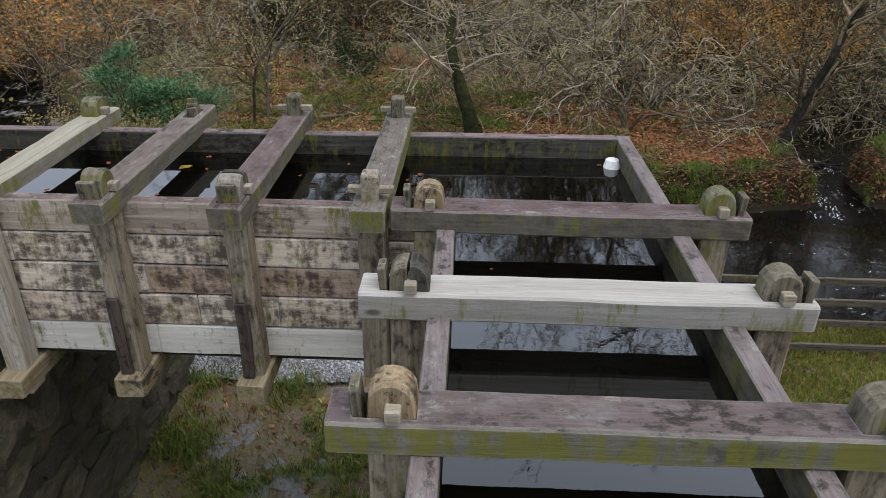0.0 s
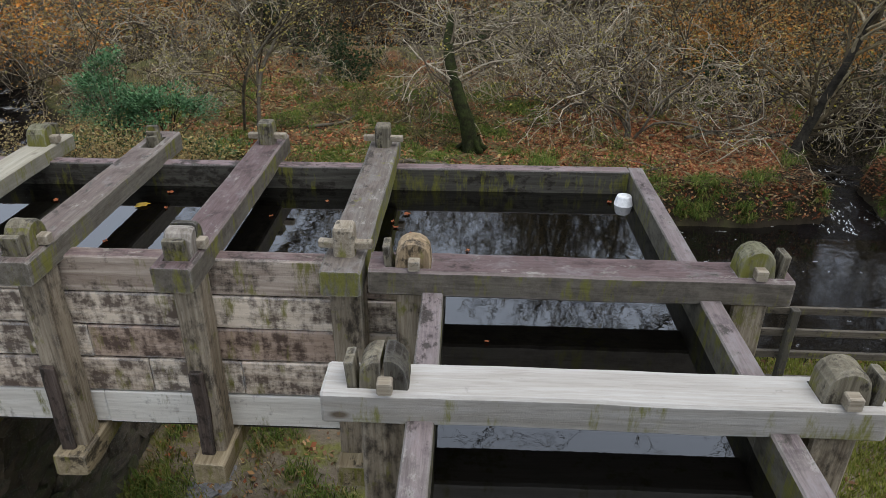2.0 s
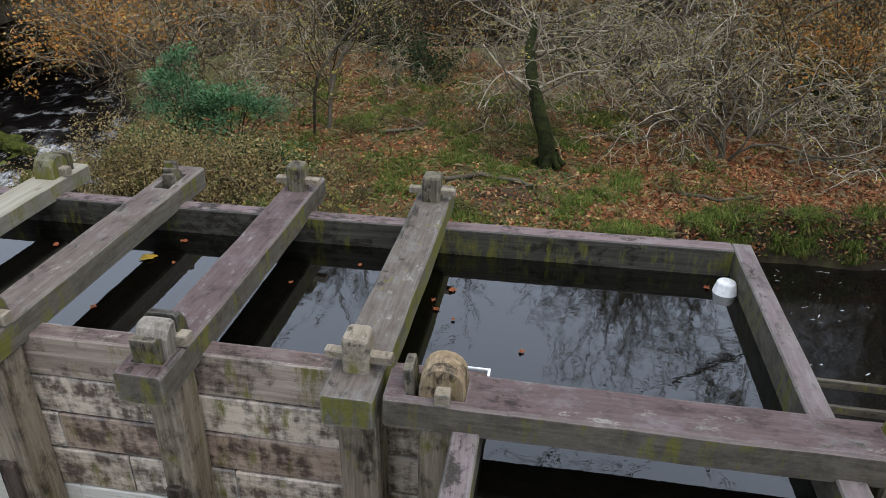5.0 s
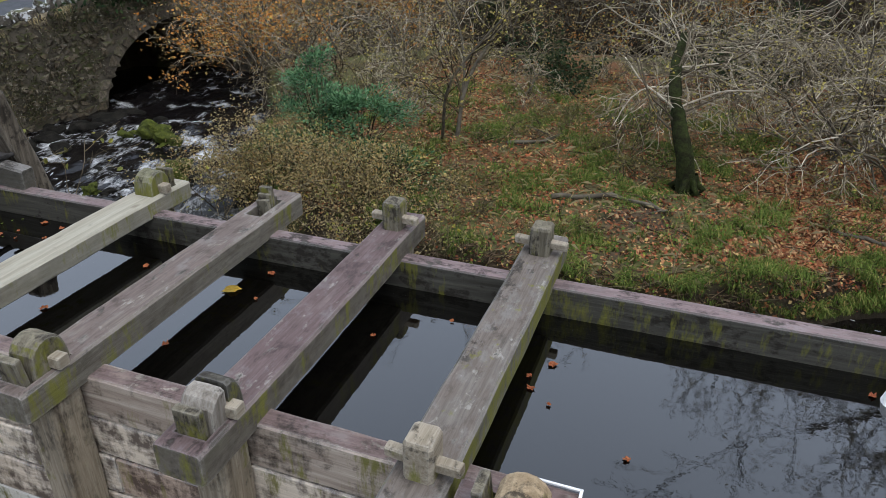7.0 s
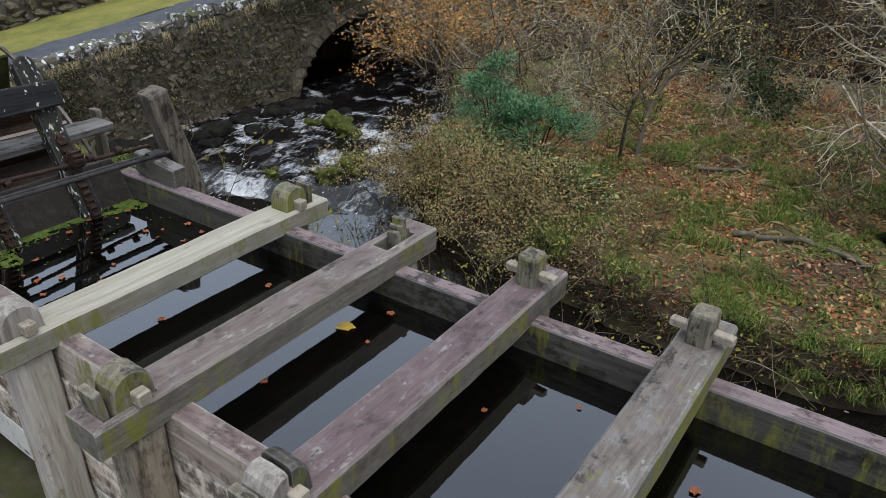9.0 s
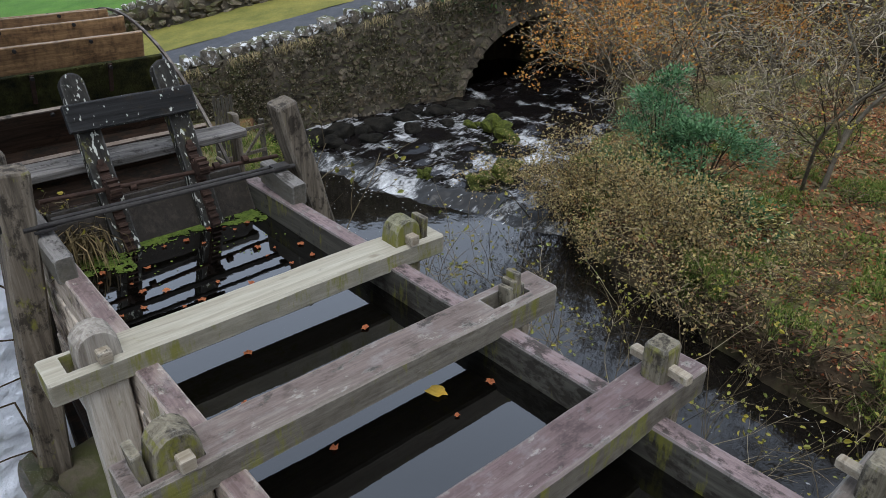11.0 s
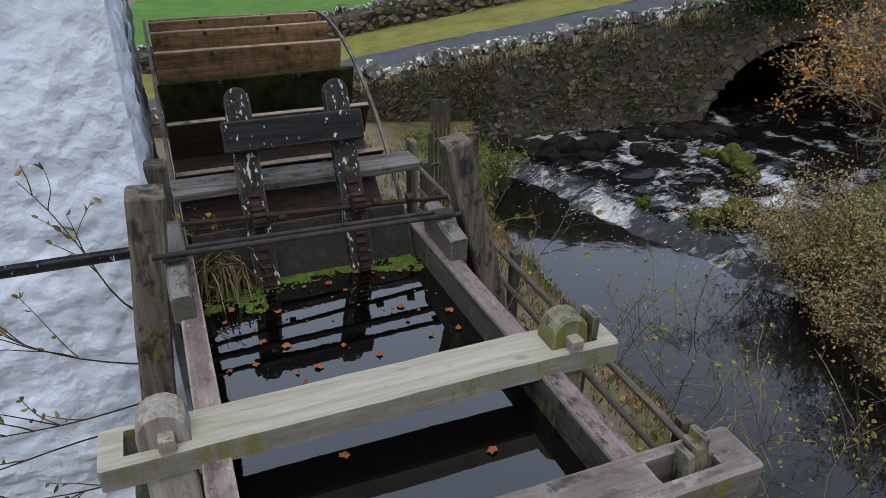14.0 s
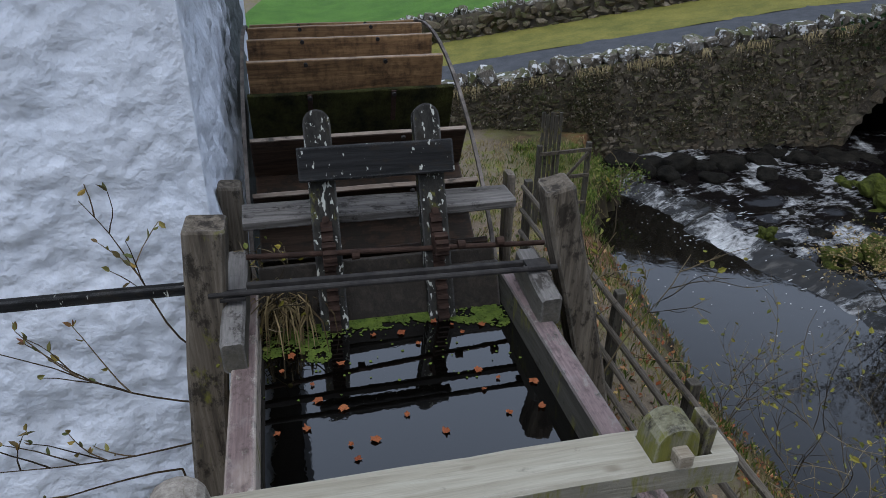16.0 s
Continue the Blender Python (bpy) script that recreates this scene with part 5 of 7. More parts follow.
for x, y, sz in ((-13.6, 17.3, 1.0), (-12.9, 17.0, 0.8), (-14.2, 17.0, 0.55), (-11.25, 14.5, 0.62), (-12.4, 13.75, 0.42), (-11.3, 15.3, 0.8)):
    river_rock(x, y, -0.55, sz, True)
for i in range(34):
    x, y = rnd.uniform(-15.4, -9.6), rnd.uniform(12.9, 18.0)
    if y > weir(x) + 0.3:
        river_rock(x, y, -0.6, rnd.uniform(0.2, 0.55))
for x, y, sz in ((-15.2, 15.6, 0.6), (-15.9, 14.5, 0.5), (-14.8, 16.6, 0.55), (-14.2, 18.3, 0.6), (-16.1, 13.6, 0.5), (-16.4, 16.6, 0.7), (-16.1, 17.7, 0.6), (-16.6, 12.6, 0.8), (-16.2, 13.1, 0.9), (-16.25, 14.0, 0.8), (-15.9, 15.1, 0.9), (-15.9, 16.0, 0.8), (-15.7, 16.9, 0.9), (-15.6, 17.8, 0.9), (-15.4, 18.5, 0.8), (-15.6, 13.3, 0.6), (-15.2, 14.2, 0.55)):
    river_rock(x, y, -0.5, sz)

# ---- plants ----
def tubes(lines, sides=3):
    """One mesh of thin tubes along polylines [(points, radius at the foot, radius at the tip)]."""
    vs, fs = [], []
    cs = [(math.cos(i * math.tau / sides), math.sin(i * math.tau / sides)) for i in range(sides)]
    for pts, r0, r1 in lines:
        n = len(pts)
        b = len(vs)
        for i, p in enumerate(pts):
            d = pts[min(i + 1, n - 1)] - pts[max(i - 1, 0)]
            u = d.orthogonal().normalized() if d.length > 1e-6 else Vector((1, 0, 0))
            v = d.cross(u).normalized()
            r = r0 + (r1 - r0) * i / (n - 1)
            for c, s in cs:
                vs.append(p + u * (c * r) + v * (s * r))
        for i in range(n - 1):
            for k in range(sides):
                a, c = b + i * sides + k, b + i * sides + (k + 1) % sides
                fs.append((a, c, c + sides, a + sides))
    return vs, fs


def run(r, p, d, length, n, wander, droop):
    pts = [p.copy()]
    d = d.normalized()
    turn = Vector((r.gauss(0, wander), r.gauss(0, wander), r.gauss(0, wander))) * 0.8
    for i in range(n):
        turn = turn * 0.55 + Vector((r.gauss(0, wander), r.gauss(0, wander), r.gauss(0, wander))) * 0.65
        d = (d + turn - Vector((0, 0, droop))).normalized()
        pts.append(pts[-1] + d * (length / n))
    return pts


spec_floor = [0.0, 0.0, 0.0, 0.0]


low, thin = [0.22], [0.5]


def branching(r, p, d, length, radius, level, lines, tips, spec):
    kids, ratio, wander, droop, spread = spec
    n = (9, 7, 5, 3)[min(level, 3)]
    radius = max(radius, spec_floor[min(level, 3)])
    pts = run(r, p, d, length, n, wander, droop)
    lines[min(level, 3)].append((pts, radius, radius * 0.45))
    if level >= len(kids):
        tips.extend(pts[1:])
        return
    for k in range(kids[level]):
        t = r.uniform(low[0], 1.0) if level == 0 else r.uniform(0.22, 1.0)
        i = min(int(t * n), n - 1)
        q = pts[i].lerp(pts[i + 1], t * n - i)
        dd = (pts[i + 1] - pts[i]).normalized()
        side = Vector((r.gauss(0, 1), r.gauss(0, 1), r.gauss(0, 0.6)))
        branching(r, q, dd + side.normalized() * spread, length * ratio * r.uniform(0.6, 1.15), radius * (1 - 0.5 * t) * (thin[0] if level == 0 else 0.5), level + 1, lines, tips, spec)


def leaves(r, tips, count, size, spread=0.06):
    vs, fs = [], []
    for _ in range(count):
        p = r.choice(tips) + Vector((r.gauss(0, spread), r.gauss(0, spread), r.gauss(0, spread)))
        a = Vector((r.gauss(0, 1), r.gauss(0, 1), r.gauss(0, 0.6))).normalized() * size * r.uniform(0.6, 1.3)
        b = a.cross(Vector((r.gauss(0, 1), r.gauss(0, 1), r.gauss(0, 1)))).normalized() * a.length * 0.33
        c = len(vs)
        lift = a.cross(b).normalized() * a.length * 0.18
        if count < 250:
            vs += [p, p + a * 0.25 + b * 0.85 + lift * 0.7, p + a * 0.65 + b * 0.8 + lift, p + a, p + a * 0.65 - b * 0.8 + lift, p + a * 0.25 - b * 0.85 + lift * 0.7]
            fs += [(c, c + 1, c + 2, c + 3), (c, c + 3, c + 4, c + 5)]
            continue
        vs += [p, p + a * 0.5 + b + lift, p + a, p + a * 0.5 - b + lift]
        fs += [(c, c + 1, c + 2), (c, c + 2, c + 3)]
    return vs, fs


def plant(name, label, category, at, seed, stems, height, radius, spec, lean, twig, leaf=None, nleaf=0, leaf_size=0.06, thick=None, sides=(6, 4, 3, 3), group=""):
    """A shrub or tree: stems, branches and leaves as parts."""
    r = random.Random(seed)
    p = thing(name, at, label, category, group)
    lines, tips = ([], [], [], []), []
    for i in range(stems):
        a = r.uniform(0, math.tau)
        d = Vector((math.cos(a) * lean * r.uniform(0.3, 1.2), math.sin(a) * lean * r.uniform(0.3, 1.2), 1))
        foot = Vector((r.gauss(0, 0.12), r.gauss(0, 0.12), -0.15)) if stems > 1 else Vector((0, 0, -0.15))
        branching(r, foot, d, height * r.uniform(0.75, 1.1), radius * r.uniform(0.7, 1.1), 0, lines, tips, spec)
    for line in lines[0]:
        vs, fs = tubes([line], sides[0])
        obj("stem" if stems > 1 else "trunk", vs, fs, thick or twig, p, smooth=True)
    vs, fs = [], []
    for k in (1, 2, 3):
        v2, f2 = tubes(lines[k], sides[k])
        b = len(vs)
        vs += v2
        fs += [tuple(q + b for q in f) for f in f2]
    tagged(obj("branchwork", vs, fs, twig, p), kind="stuff")
    if nleaf and tips:
        vs, fs = leaves(r, tips, nleaf, leaf_size)
        tagged(obj("foliage", vs, fs, leaf, p), kind="stuff")
    return p


HAZEL_FINE = ((6, 6, 2), 0.58, 0.42, 0.08, 0.85)
low[0] = 0.38
HAZEL_FAR = ((5, 4), 0.6, 0.32, 0.04, 0.85)
spec_floor[:] = [0.03, 0.016, 0.0105, 0.008]
shrubs = []
hazel_label = "bare grey hazel thicket with a few yellow leaves"
for i in range(5):
    shrubs.append(plant("hazel_shrub", hazel_label, "shrub", (0, 60 + i, -50), 40 + i, 8, 3.7, 0.036, HAZEL_FINE, 0.65, m_twig if i != 3 else m_twig_brown, m_leaf_yellow if i != 3 else m_leaf_olive, 800 + 160 * i, 0.075, m_bark, group="hazel thicket"))
r = random.Random(77)
spots = [(4.2, 18.6, 1.0), (5.4, 20.2, 1.0), (3.2, 20.4, 0.95), (6.5, 21.5, 1.1), (2.2, 22.0, 0.8), (7.8, 20.0, 0.9), (4.6, 23.2, 1.1), (1.0, 24.6, 0.8), (8.6, 24.0, 1.1), (-7.6, 21.8, 0.9), (2.6, 26.4, 1.1), (-9.2, 24.5, 0.9), (6.5, 27.0, 1.1), (-6.4, 26.8, 0.8), (-7.4, 19.6, 0.62), (9.8, 29.5, 1.2), (13.5, 19.6, 1.0), (14.5, 23.5, 1.1), (12.0, 25.5, 1.1), (16.0, 27.5, 1.2), (-10.6, 27.0, 1.0), (-11.0, 22.0, 0.85), (-13.4, 26.8, 1.0), (-9.6, 19.5, 0.7), (-2.6, 25.8, 0.55), (-0.8, 21.6, 0.45), (-4.6, 22.8, 0.5), (0.4, 28.0, 0.9)]
spots += [(r.uniform(-13, 26), r.uniform(34.0, 44), r.uniform(1.0, 1.4)) for _ in range(30)]
spots += [(r.uniform(13, 26), r.uniform(17, 34), r.uniform(0.9, 1.2)) for _ in range(9)]
spots += [(r.uniform(-16, -7), r.uniform(33.5, 37), r.uniform(0.9, 1.2)) for _ in range(5)]
far_shrubs = [plant("hazel_shrub", "bare brown thicket on the far bank", "shrub", (0, 66 + i, -50), 140 + i, 9, 4.0, 0.035, HAZEL_FAR, 0.7, m_twig if i else m_twig_brown, m_leaf_yellow if i else m_leaf_olive, 520, 0.1, m_bark, group="hazel thicket") for i in range(3)]
for i, (x, y, k) in enumerate(spots):
    m = Matrix.Translation((x, y, ground_z(x, y))) @ Matrix.Rotation(r.uniform(0, 6.28) + (2.6 if i == 0 else 0), 4, "Z") @ Matrix.Diagonal((k, k, k, 1))
    if i < 5:
        shrubs[i].matrix_basis = m
    elif y < 32:
        copy_thing(shrubs[i % 5], m)
    elif far_shrubs[i % 3].location.z < -40:
        far_shrubs[i % 3].matrix_basis = m
    else:
        copy_thing(far_shrubs[i % 3], m)

low[0] = 0.22
# trees with green mossy trunks on the island and the banks
thin[0], low[0] = 0.16, 0.27
spec_floor[:] = [0.03, 0.017, 0.0105, 0.008]
mossy_tree = plant("mossy_tree", "leaning tree with a moss-green trunk and pale drooping twigs", "tree", (0.2, 17.2, ground_z(0.2, 17.2)), 11, 1, 4.6, 0.225, ((32, 6, 3), 0.55, 0.22, 0.06, 1.35), 0.0, m_twig, m_leaf_yellow, 520, 0.08, m_bark_moss, (10, 5, 3, 3))
mossy_tree.rotation_euler = (0, radians(-1), 0)
thin[0], low[0] = 0.5, 0.22
plant("leaning_tree", "dark leaning alder over the side stream", "tree", (7.6, 17.2, -0.3), 12, 1, 5.2, 0.2, ((20, 6, 4), 0.42, 0.13, 0.02, 1.0), 0.0, m_twig_brown, m_leaf_yellow, 120, 0.07, m_bark_dark, (9, 5, 3, 3)).rotation_euler = (radians(-12), radians(38), 0)
plant("slender_tree", "slender leaning tree with bare twigs behind the bush", "tree", (-5.4, 18.4, 0), 13, 3, 5.0, 0.06, ((8, 5, 3), 0.45, 0.16, 0.0, 0.8), 0.45, m_twig_brown, m_leaf_yellow, 500, 0.075, m_bark, (7, 4, 3, 3))
talls = []
thin[0], low[0] = 0.2, 0.3
spec_floor[:] = [0.05, 0.022, 0.014, 0.011]
for i in range(3):
    talls.append(plant("tall_tree", "tall bare tree at the edge of the wood", "tree", (0, 60, -50), 60 + i, 1, 19.0, 0.15, ((32, 10, 4), 0.3, 0.13, -0.01, 0.8), 0.05, m_twig_brown, m_leaf_olive, 1500, 0.10, m_bark, (8, 4, 3, 3), group="trees at the wood's edge"))
tall_spots = [(-8, 36.5), (-2.5, 36.2), (4.5, 36.0), (10.5, 36.5), (1.0, 39.0), (7.5, 39.5), (-5.2, 39.0), (-11, 39), (15, 33), (19, 27), (7, 43), (-6, 44), (0, 47), (14, 44), (22, 38), (24, 20)] + [(r.uniform(-9, 30), r.uniform(38, 52)) for _ in range(26)] + [(r.uniform(17, 30), r.uniform(12, 36)) for _ in range(9)] + [(r.uniform(-2, 9), r.uniform(36, 39)) for _ in range(9)]
for i, (x, y) in enumerate(tall_spots):
    k = r.uniform(0.9, 1.25)
    m = Matrix.Translation((x, y, ground_z(x, y) - 0.1)) @ Matrix.Rotation(r.uniform(0, 6.28), 4, "Z") @ Matrix.Diagonal((k, k, k, 1))
    if i < 3:
        talls[i].matrix_basis = m
    else:
        copy_thing(talls[i % 3], m)


thin[0], low[0] = 0.5, 0.22


def bush(name, label, at, seed, size, twig, leaf, nleaf, leaf_size, stems=26, h=1.5, lean=1.0, spread=0.1):
    """A dense low bush: many twigs with leaves spread through an uneven crown."""
    r = random.Random(seed)
    p = thing(name, at, label, "bush")
    lines, tips = ([], [], [], []), []
    for i in range(stems):
        a = r.uniform(0, math.tau)
        foot = Vector((r.uniform(-0.5, 0.5) * size[0], r.uniform(-0.5, 0.5) * size[1], -0.3))
        d = Vector((math.cos(a) * lean * r.uniform(0.2, 1), math.sin(a) * lean * r.uniform(0.2, 1), 1))
        branching(r, foot, d, h * r.uniform(0.7, 1.2), 0.014, 1, lines, tips, ((0, 9, 5), 0.45, 0.16, 0.04, 0.8))
    vs, fs = tubes(lines[1] + lines[2] + lines[3], 3)
    tagged(obj("branchwork", vs, fs, twig, p), kind="stuff")
    vs, fs = leaves(r, tips, nleaf, leaf_size, spread)
    tagged(obj("foliage", vs, fs, leaf, p), kind="stuff")
    return p


def clump_bush(name, label, at, seed, size, clumps, per, leaf, leaf_size, twig, clump_r=0.3):
    """A leafy bush: sprays of leaves on the ends of its stems, heaped up to an uneven crown with dark gaps."""
    r = random.Random(seed)
    p = thing(name, at, label, "bush")
    lines, vs, fs = [], [], []
    for _ in range(clumps):
        a, e = r.uniform(0, math.tau), r.uniform(0.02, 1.0)
        k = r.uniform(0.55, 1.08)
        rho = math.sqrt(1 - e * e) * k
        c = Vector((math.cos(a) * rho * size[0], math.sin(a) * rho * size[1], 0.25 + e * k * size[2]))
        foot = Vector((c.x * 0.3, c.y * 0.3, -0.2))
        lines.append(([foot, foot.lerp(c, 0.5) + Vector((0, 0, 0.12)), c], 0.018, 0.006))
        out = Vector((c.x, c.y, 0.6)).normalized()
        rad = clump_r * r.uniform(0.6, 1.25)
        for _ in range(int(per * r.uniform(0.6, 1.3))):
            q = Vector((r.gauss(0, 1), r.gauss(0, 1), r.gauss(0, 1))).normalized()
            q = (q + out * 0.5) * rad * r.random() ** 0.4
            q.z *= 0.62
            g = c + q
            d = (q.normalized() + out * 0.5 + Vector((r.gauss(0, 0.4), r.gauss(0, 0.4), r.gauss(0, 0.3) - 0.1))).normalized() * leaf_size * r.uniform(0.6, 1.3)
            w = d.cross(Vector((r.gauss(0, 0.35), r.gauss(0, 0.35), 1))).normalized() * d.length * 0.26
            b = len(vs)
            vs += [g, g + d * 0.5 + w, g + d, g + d * 0.5 - w]
            fs.append((b, b + 1, b + 2, b + 3))
    tv, tf = tubes(lines, 4)
    tagged(obj("branchwork", tv, tf, twig, p), kind="stuff")
    tagged(obj("foliage", vs, fs, leaf, p), kind="stuff")
    return p


spec_floor[:] = [0.01, 0.006, 0.004, 0.003]
clump_bush("evergreen_bush", "dense blue-green evergreen bush on the island", (-8.25, 17.0, 0.55), 31, (0.8, 0.8, 1.3), 34, 170, m_leaf_teal, 0.075, m_twig_brown, 0.34)
clump_bush("evergreen_bush", "low spreading blue-green evergreen bush on the island", (-7.1, 16.9, 0.45), 32, (1.15, 0.8, 0.75), 34, 170, m_leaf_teal, 0.075, m_twig_brown, 0.34)
bush("willow_bush", "low olive-brown bush with small turning leaves", (-8.6, 14.5, -0.5), 32, (1.6, 1.0), m_twig_brown, m_leaf_olive, 10500, 0.055, 34, 1.7, 0.75, 0.1)
bush("willow_bush", "low olive-brown bush with small turning leaves", (-6.4, 14.7, -0.2), 33, (2.0, 1.0), m_twig_brown, m_leaf_olive, 8500, 0.055, 36, 1.5, 0.75, 0.1)
bush("willow_bush", "ragged olive bush overhanging the river bank", (-5.0, 13.8, -0.5), 34, (1.8, 0.8), m_twig_brown, m_leaf_olive, 2200, 0.06, 36, 1.3, 0.9, 0.1)
clump_bush("bramble_bush", "dark green bramble with yellow leaves", (-6.1, 15.5, -0.1), 35, (1.5, 0.9, 0.75), 34, 75, m_leaf_bramble, 0.09, m_twig_brown, 0.3)
clump_bush("bramble_bush", "dark green bramble with yellow leaves below the evergreen", (-7.5, 15.7, 0.0), 45, (1.3, 0.8, 0.8), 30, 70, m_leaf_bramble, 0.09, m_twig_brown, 0.3)
bush("dry_bank_bush", "dry brown tangle of stalks on the river bank", (-3.4, 13.7, -0.5), 36, (2.2, 0.6), m_twig_brown, m_leaf_olive, 500, 0.05, 50, 1.0, 1.4, 0.1)
bush("beech_bush", "orange-leaved beech hanging over the arch", (-12.0, 21.0, 0.6), 37, (3.0, 1.6), m_twig, m_leaf_orange, 2800, 0.10, 20, 3.0, 0.9, 0.12)
bush("beech_bush", "orange-leaved beech hanging over the arch", (-13.6, 22.8, 0.6), 38, (3.0, 1.6), m_twig, m_leaf_orange, 1500, 0.10, 20, 2.6, 0.9, 0.12)
bush("beech_bush", "young beech with orange leaves by the backwater", (9.2, 23.2, 0.3), 39, (2.6, 1.6), m_twig_brown, m_leaf_orange, 6000, 0.09, 24, 3.0, 0.9, 0.12)
bush("beech_bush", "young beech with orange leaves by the backwater", (-12.5, 30.0, 0.3), 41, (3.6, 1.6), m_twig_brown, m_leaf_orange, 3000, 0.10, 28, 2.4, 0.9, 0.12)

for i, (x, y) in enumerate(((1.0, 26.5), (-4.5, 25.0), (7.6, 22.5), (13.0, 24.5), (-9.0, 34.5), (3.0, 35.0))):
    bush("holly_bush", "dark green holly in the undergrowth", (x, y, ground_z(x, y)), 150 + i, (1.6, 1.2), m_twig_brown, m_leaf_ivy, 1800, 0.12, 16, 1.4, 0.8, 0.15)
for i, (x, y) in enumerate(((-15.0, 28.5), (-9.8, 29.0), (7.2, 25.2), (12.0, 30.0), (-5.0, 34.8), (0.6, 34.6), (8.0, 34.0))):
    bush("beech_bush", "young beech with orange-brown leaves in the thicket", (x, y, ground_z(x, y)), 170 + i, (2.4, 1.6), m_twig_brown, m_leaf_orange, 2000, 0.11, 20, 2.2, 0.9, 0.15)

bramble_rnd = random.Random(8)
for i in range(22):
    x, y = bramble_rnd.uniform(-5.0, 4.0), bramble_rnd.uniform(14.0, 21.5)
    if (x - 0.2) ** 2 + (y - 17.2) ** 2 < 1 or min(reach(x, y, RIVER), reach(x, y, BACKWATER)) < 0.5:
        continue
    bush("bramble_bush", "low dark bramble sprawling among the fallen leaves", (x, y, ground_z(x, y) + 0.22), 210 + i, (0.9, 0.7), m_twig_brown, m_leaf_brown if i % 3 else m_grass, 420, 0.05, 9, 0.5, 1.7, 0.07)
for i, (x, y) in enumerate(((-14.9, 11.5), (-14.2, 11.3), (-15.6, 11.7), (-16.4, 11.8))):
    bush("nettle_clump", "green nettles and dead stalks by the pool", (x, y, ground_z(x, y)), 190 + i, (0.9, 0.6), m_twig_brown, m_grass, 800, 0.07, 14, 0.4, 0.8, 0.08)


def sapling(label, at, seed, stems, h, nleaf, leaf, lean, leaf_size=0.06):
    return plant("sapling", label, "sapling", at, seed, stems, h, 0.006, ((5, 3), 0.5, 0.15, 0.01, 0.8), lean, m_twig_brown, leaf, nleaf, leaf_size, None, (5, 4, 3, 3), "saplings round the flume")


spec_floor[:] = [0.006, 0.004, 0.003, 0.002]
for i, (x, y, h, n) in enumerate(((-2.5, 9.0, 2.0, 150), (-3.3, 8.8, 1.8, 130), (-1.9, 8.7, 2.2, 150), (-4.3, 8.9, 1.6, 80), (-5.4, 9.0, 1.5, 40), (-1.0, 9.2, 1.9, 100), (-2.9, 9.3, 1.5, 90), (-6.6, 8.9, 1.2, 30))):
    sapling("thin sapling with small yellow-green leaves on the bank", (x, y, ground_z(x, y)), 80 + i, 4, h + 0.3, n + 60, m_leaf_sapling, 0.4, 0.05)


def reaching_twigs(label, at, seed, starts):
    """Thin branches that reach sideways along the wall, with a few lens-shaped leaves on their tips."""
    r = random.Random(seed)
    p = thing("sapling", at, label, "sapling", "saplings round the flume")
    twigs, vs, fs = [], [], []
    for z, length, rise in starts:
        base = Vector((0.0, 0.0, z))
        main = run(r, base, Vector((0.12, -1.0, rise)), length, 9, 0.10, 0.0)
        stem_v, stem_f = tubes([([Vector((0, 0.06, -0.1)), Vector((0, 0.04, z * 0.6)), base], 0.009, 0.006), (main, 0.006, 0.002)], 5)
        obj("stem", stem_v, stem_f, m_stalk, p, smooth=True)
        for _ in range(6):
            i = r.randrange(2, 9)
            d = (main[i] - main[i - 1]).normalized() + Vector((r.gauss(0, 0.25), r.gauss(0, 0.5), r.gauss(0.55, 0.5)))
            side = run(r, main[i], d, length * r.uniform(0.2, 0.42), 5, 0.13, 0.01)
            twigs.append((side, 0.0045, 0.002))
            for q in [side[-1]] * 3 + side[2:5]:
                if r.random() < 0.62:
                    a = (side[-1] - side[0]).normalized() * 0.6 + Vector((r.gauss(0, 0.5), r.gauss(0, 0.5), r.gauss(0.1, 0.5)))
                    a = a.normalized() * r.uniform(0.035, 0.065)
                    b = a.cross(Vector((r.gauss(0, 1), r.gauss(0, 1), r.gauss(0, 1)))).normalized() * a.length * 0.24
                    n = a.cross(b).normalized() * a.length * 0.12
                    c = len(vs)
                    vs += [q, q + a * 0.3 + b * 0.9 + n, q + a * 0.65 + b * 0.85 + n, q + a, q + a * 0.65 - b * 0.85 + n, q + a * 0.3 - b * 0.9 + n]
                    fs += [(c, c + 1, c + 2, c + 3), (c, c + 3, c + 4, c + 5)]
    tv, tf = tubes(twigs, 4)
    tagged(obj("branchwork", tv, tf, m_stalk, p), kind="stuff")
    tagged(obj("foliage", vs, fs, m_leaf_willow, p), kind="stuff")


reaching_twigs("leggy twigs with brown-green leaves before the white wall", (-4.6, 4.12, 2.45), 95, ((0.95, 1.15, 0.35), (1.3, 0.95, 0.75), (0.7, 1.2, 0.18)))
reaching_twigs("leggy twigs with brown-green leaves beside the dark post", (-4.5, 3.95, 2.3), 96, ((0.35, 1.0, 0.3), (0.75, 1.25, 0.3)))
sapling("leafy sprig growing beside the sluice", (-4.78, 4.55, 3.85), 97, 4, 0.42, 50, m_leaf_sapling, 0.5, 0.035)
sapling("leafy sprig growing beside the raking post", (-4.75, 6.35, 3.2), 98, 3, 1.1, 36, m_leaf_sapling, 0.4, 0.05)


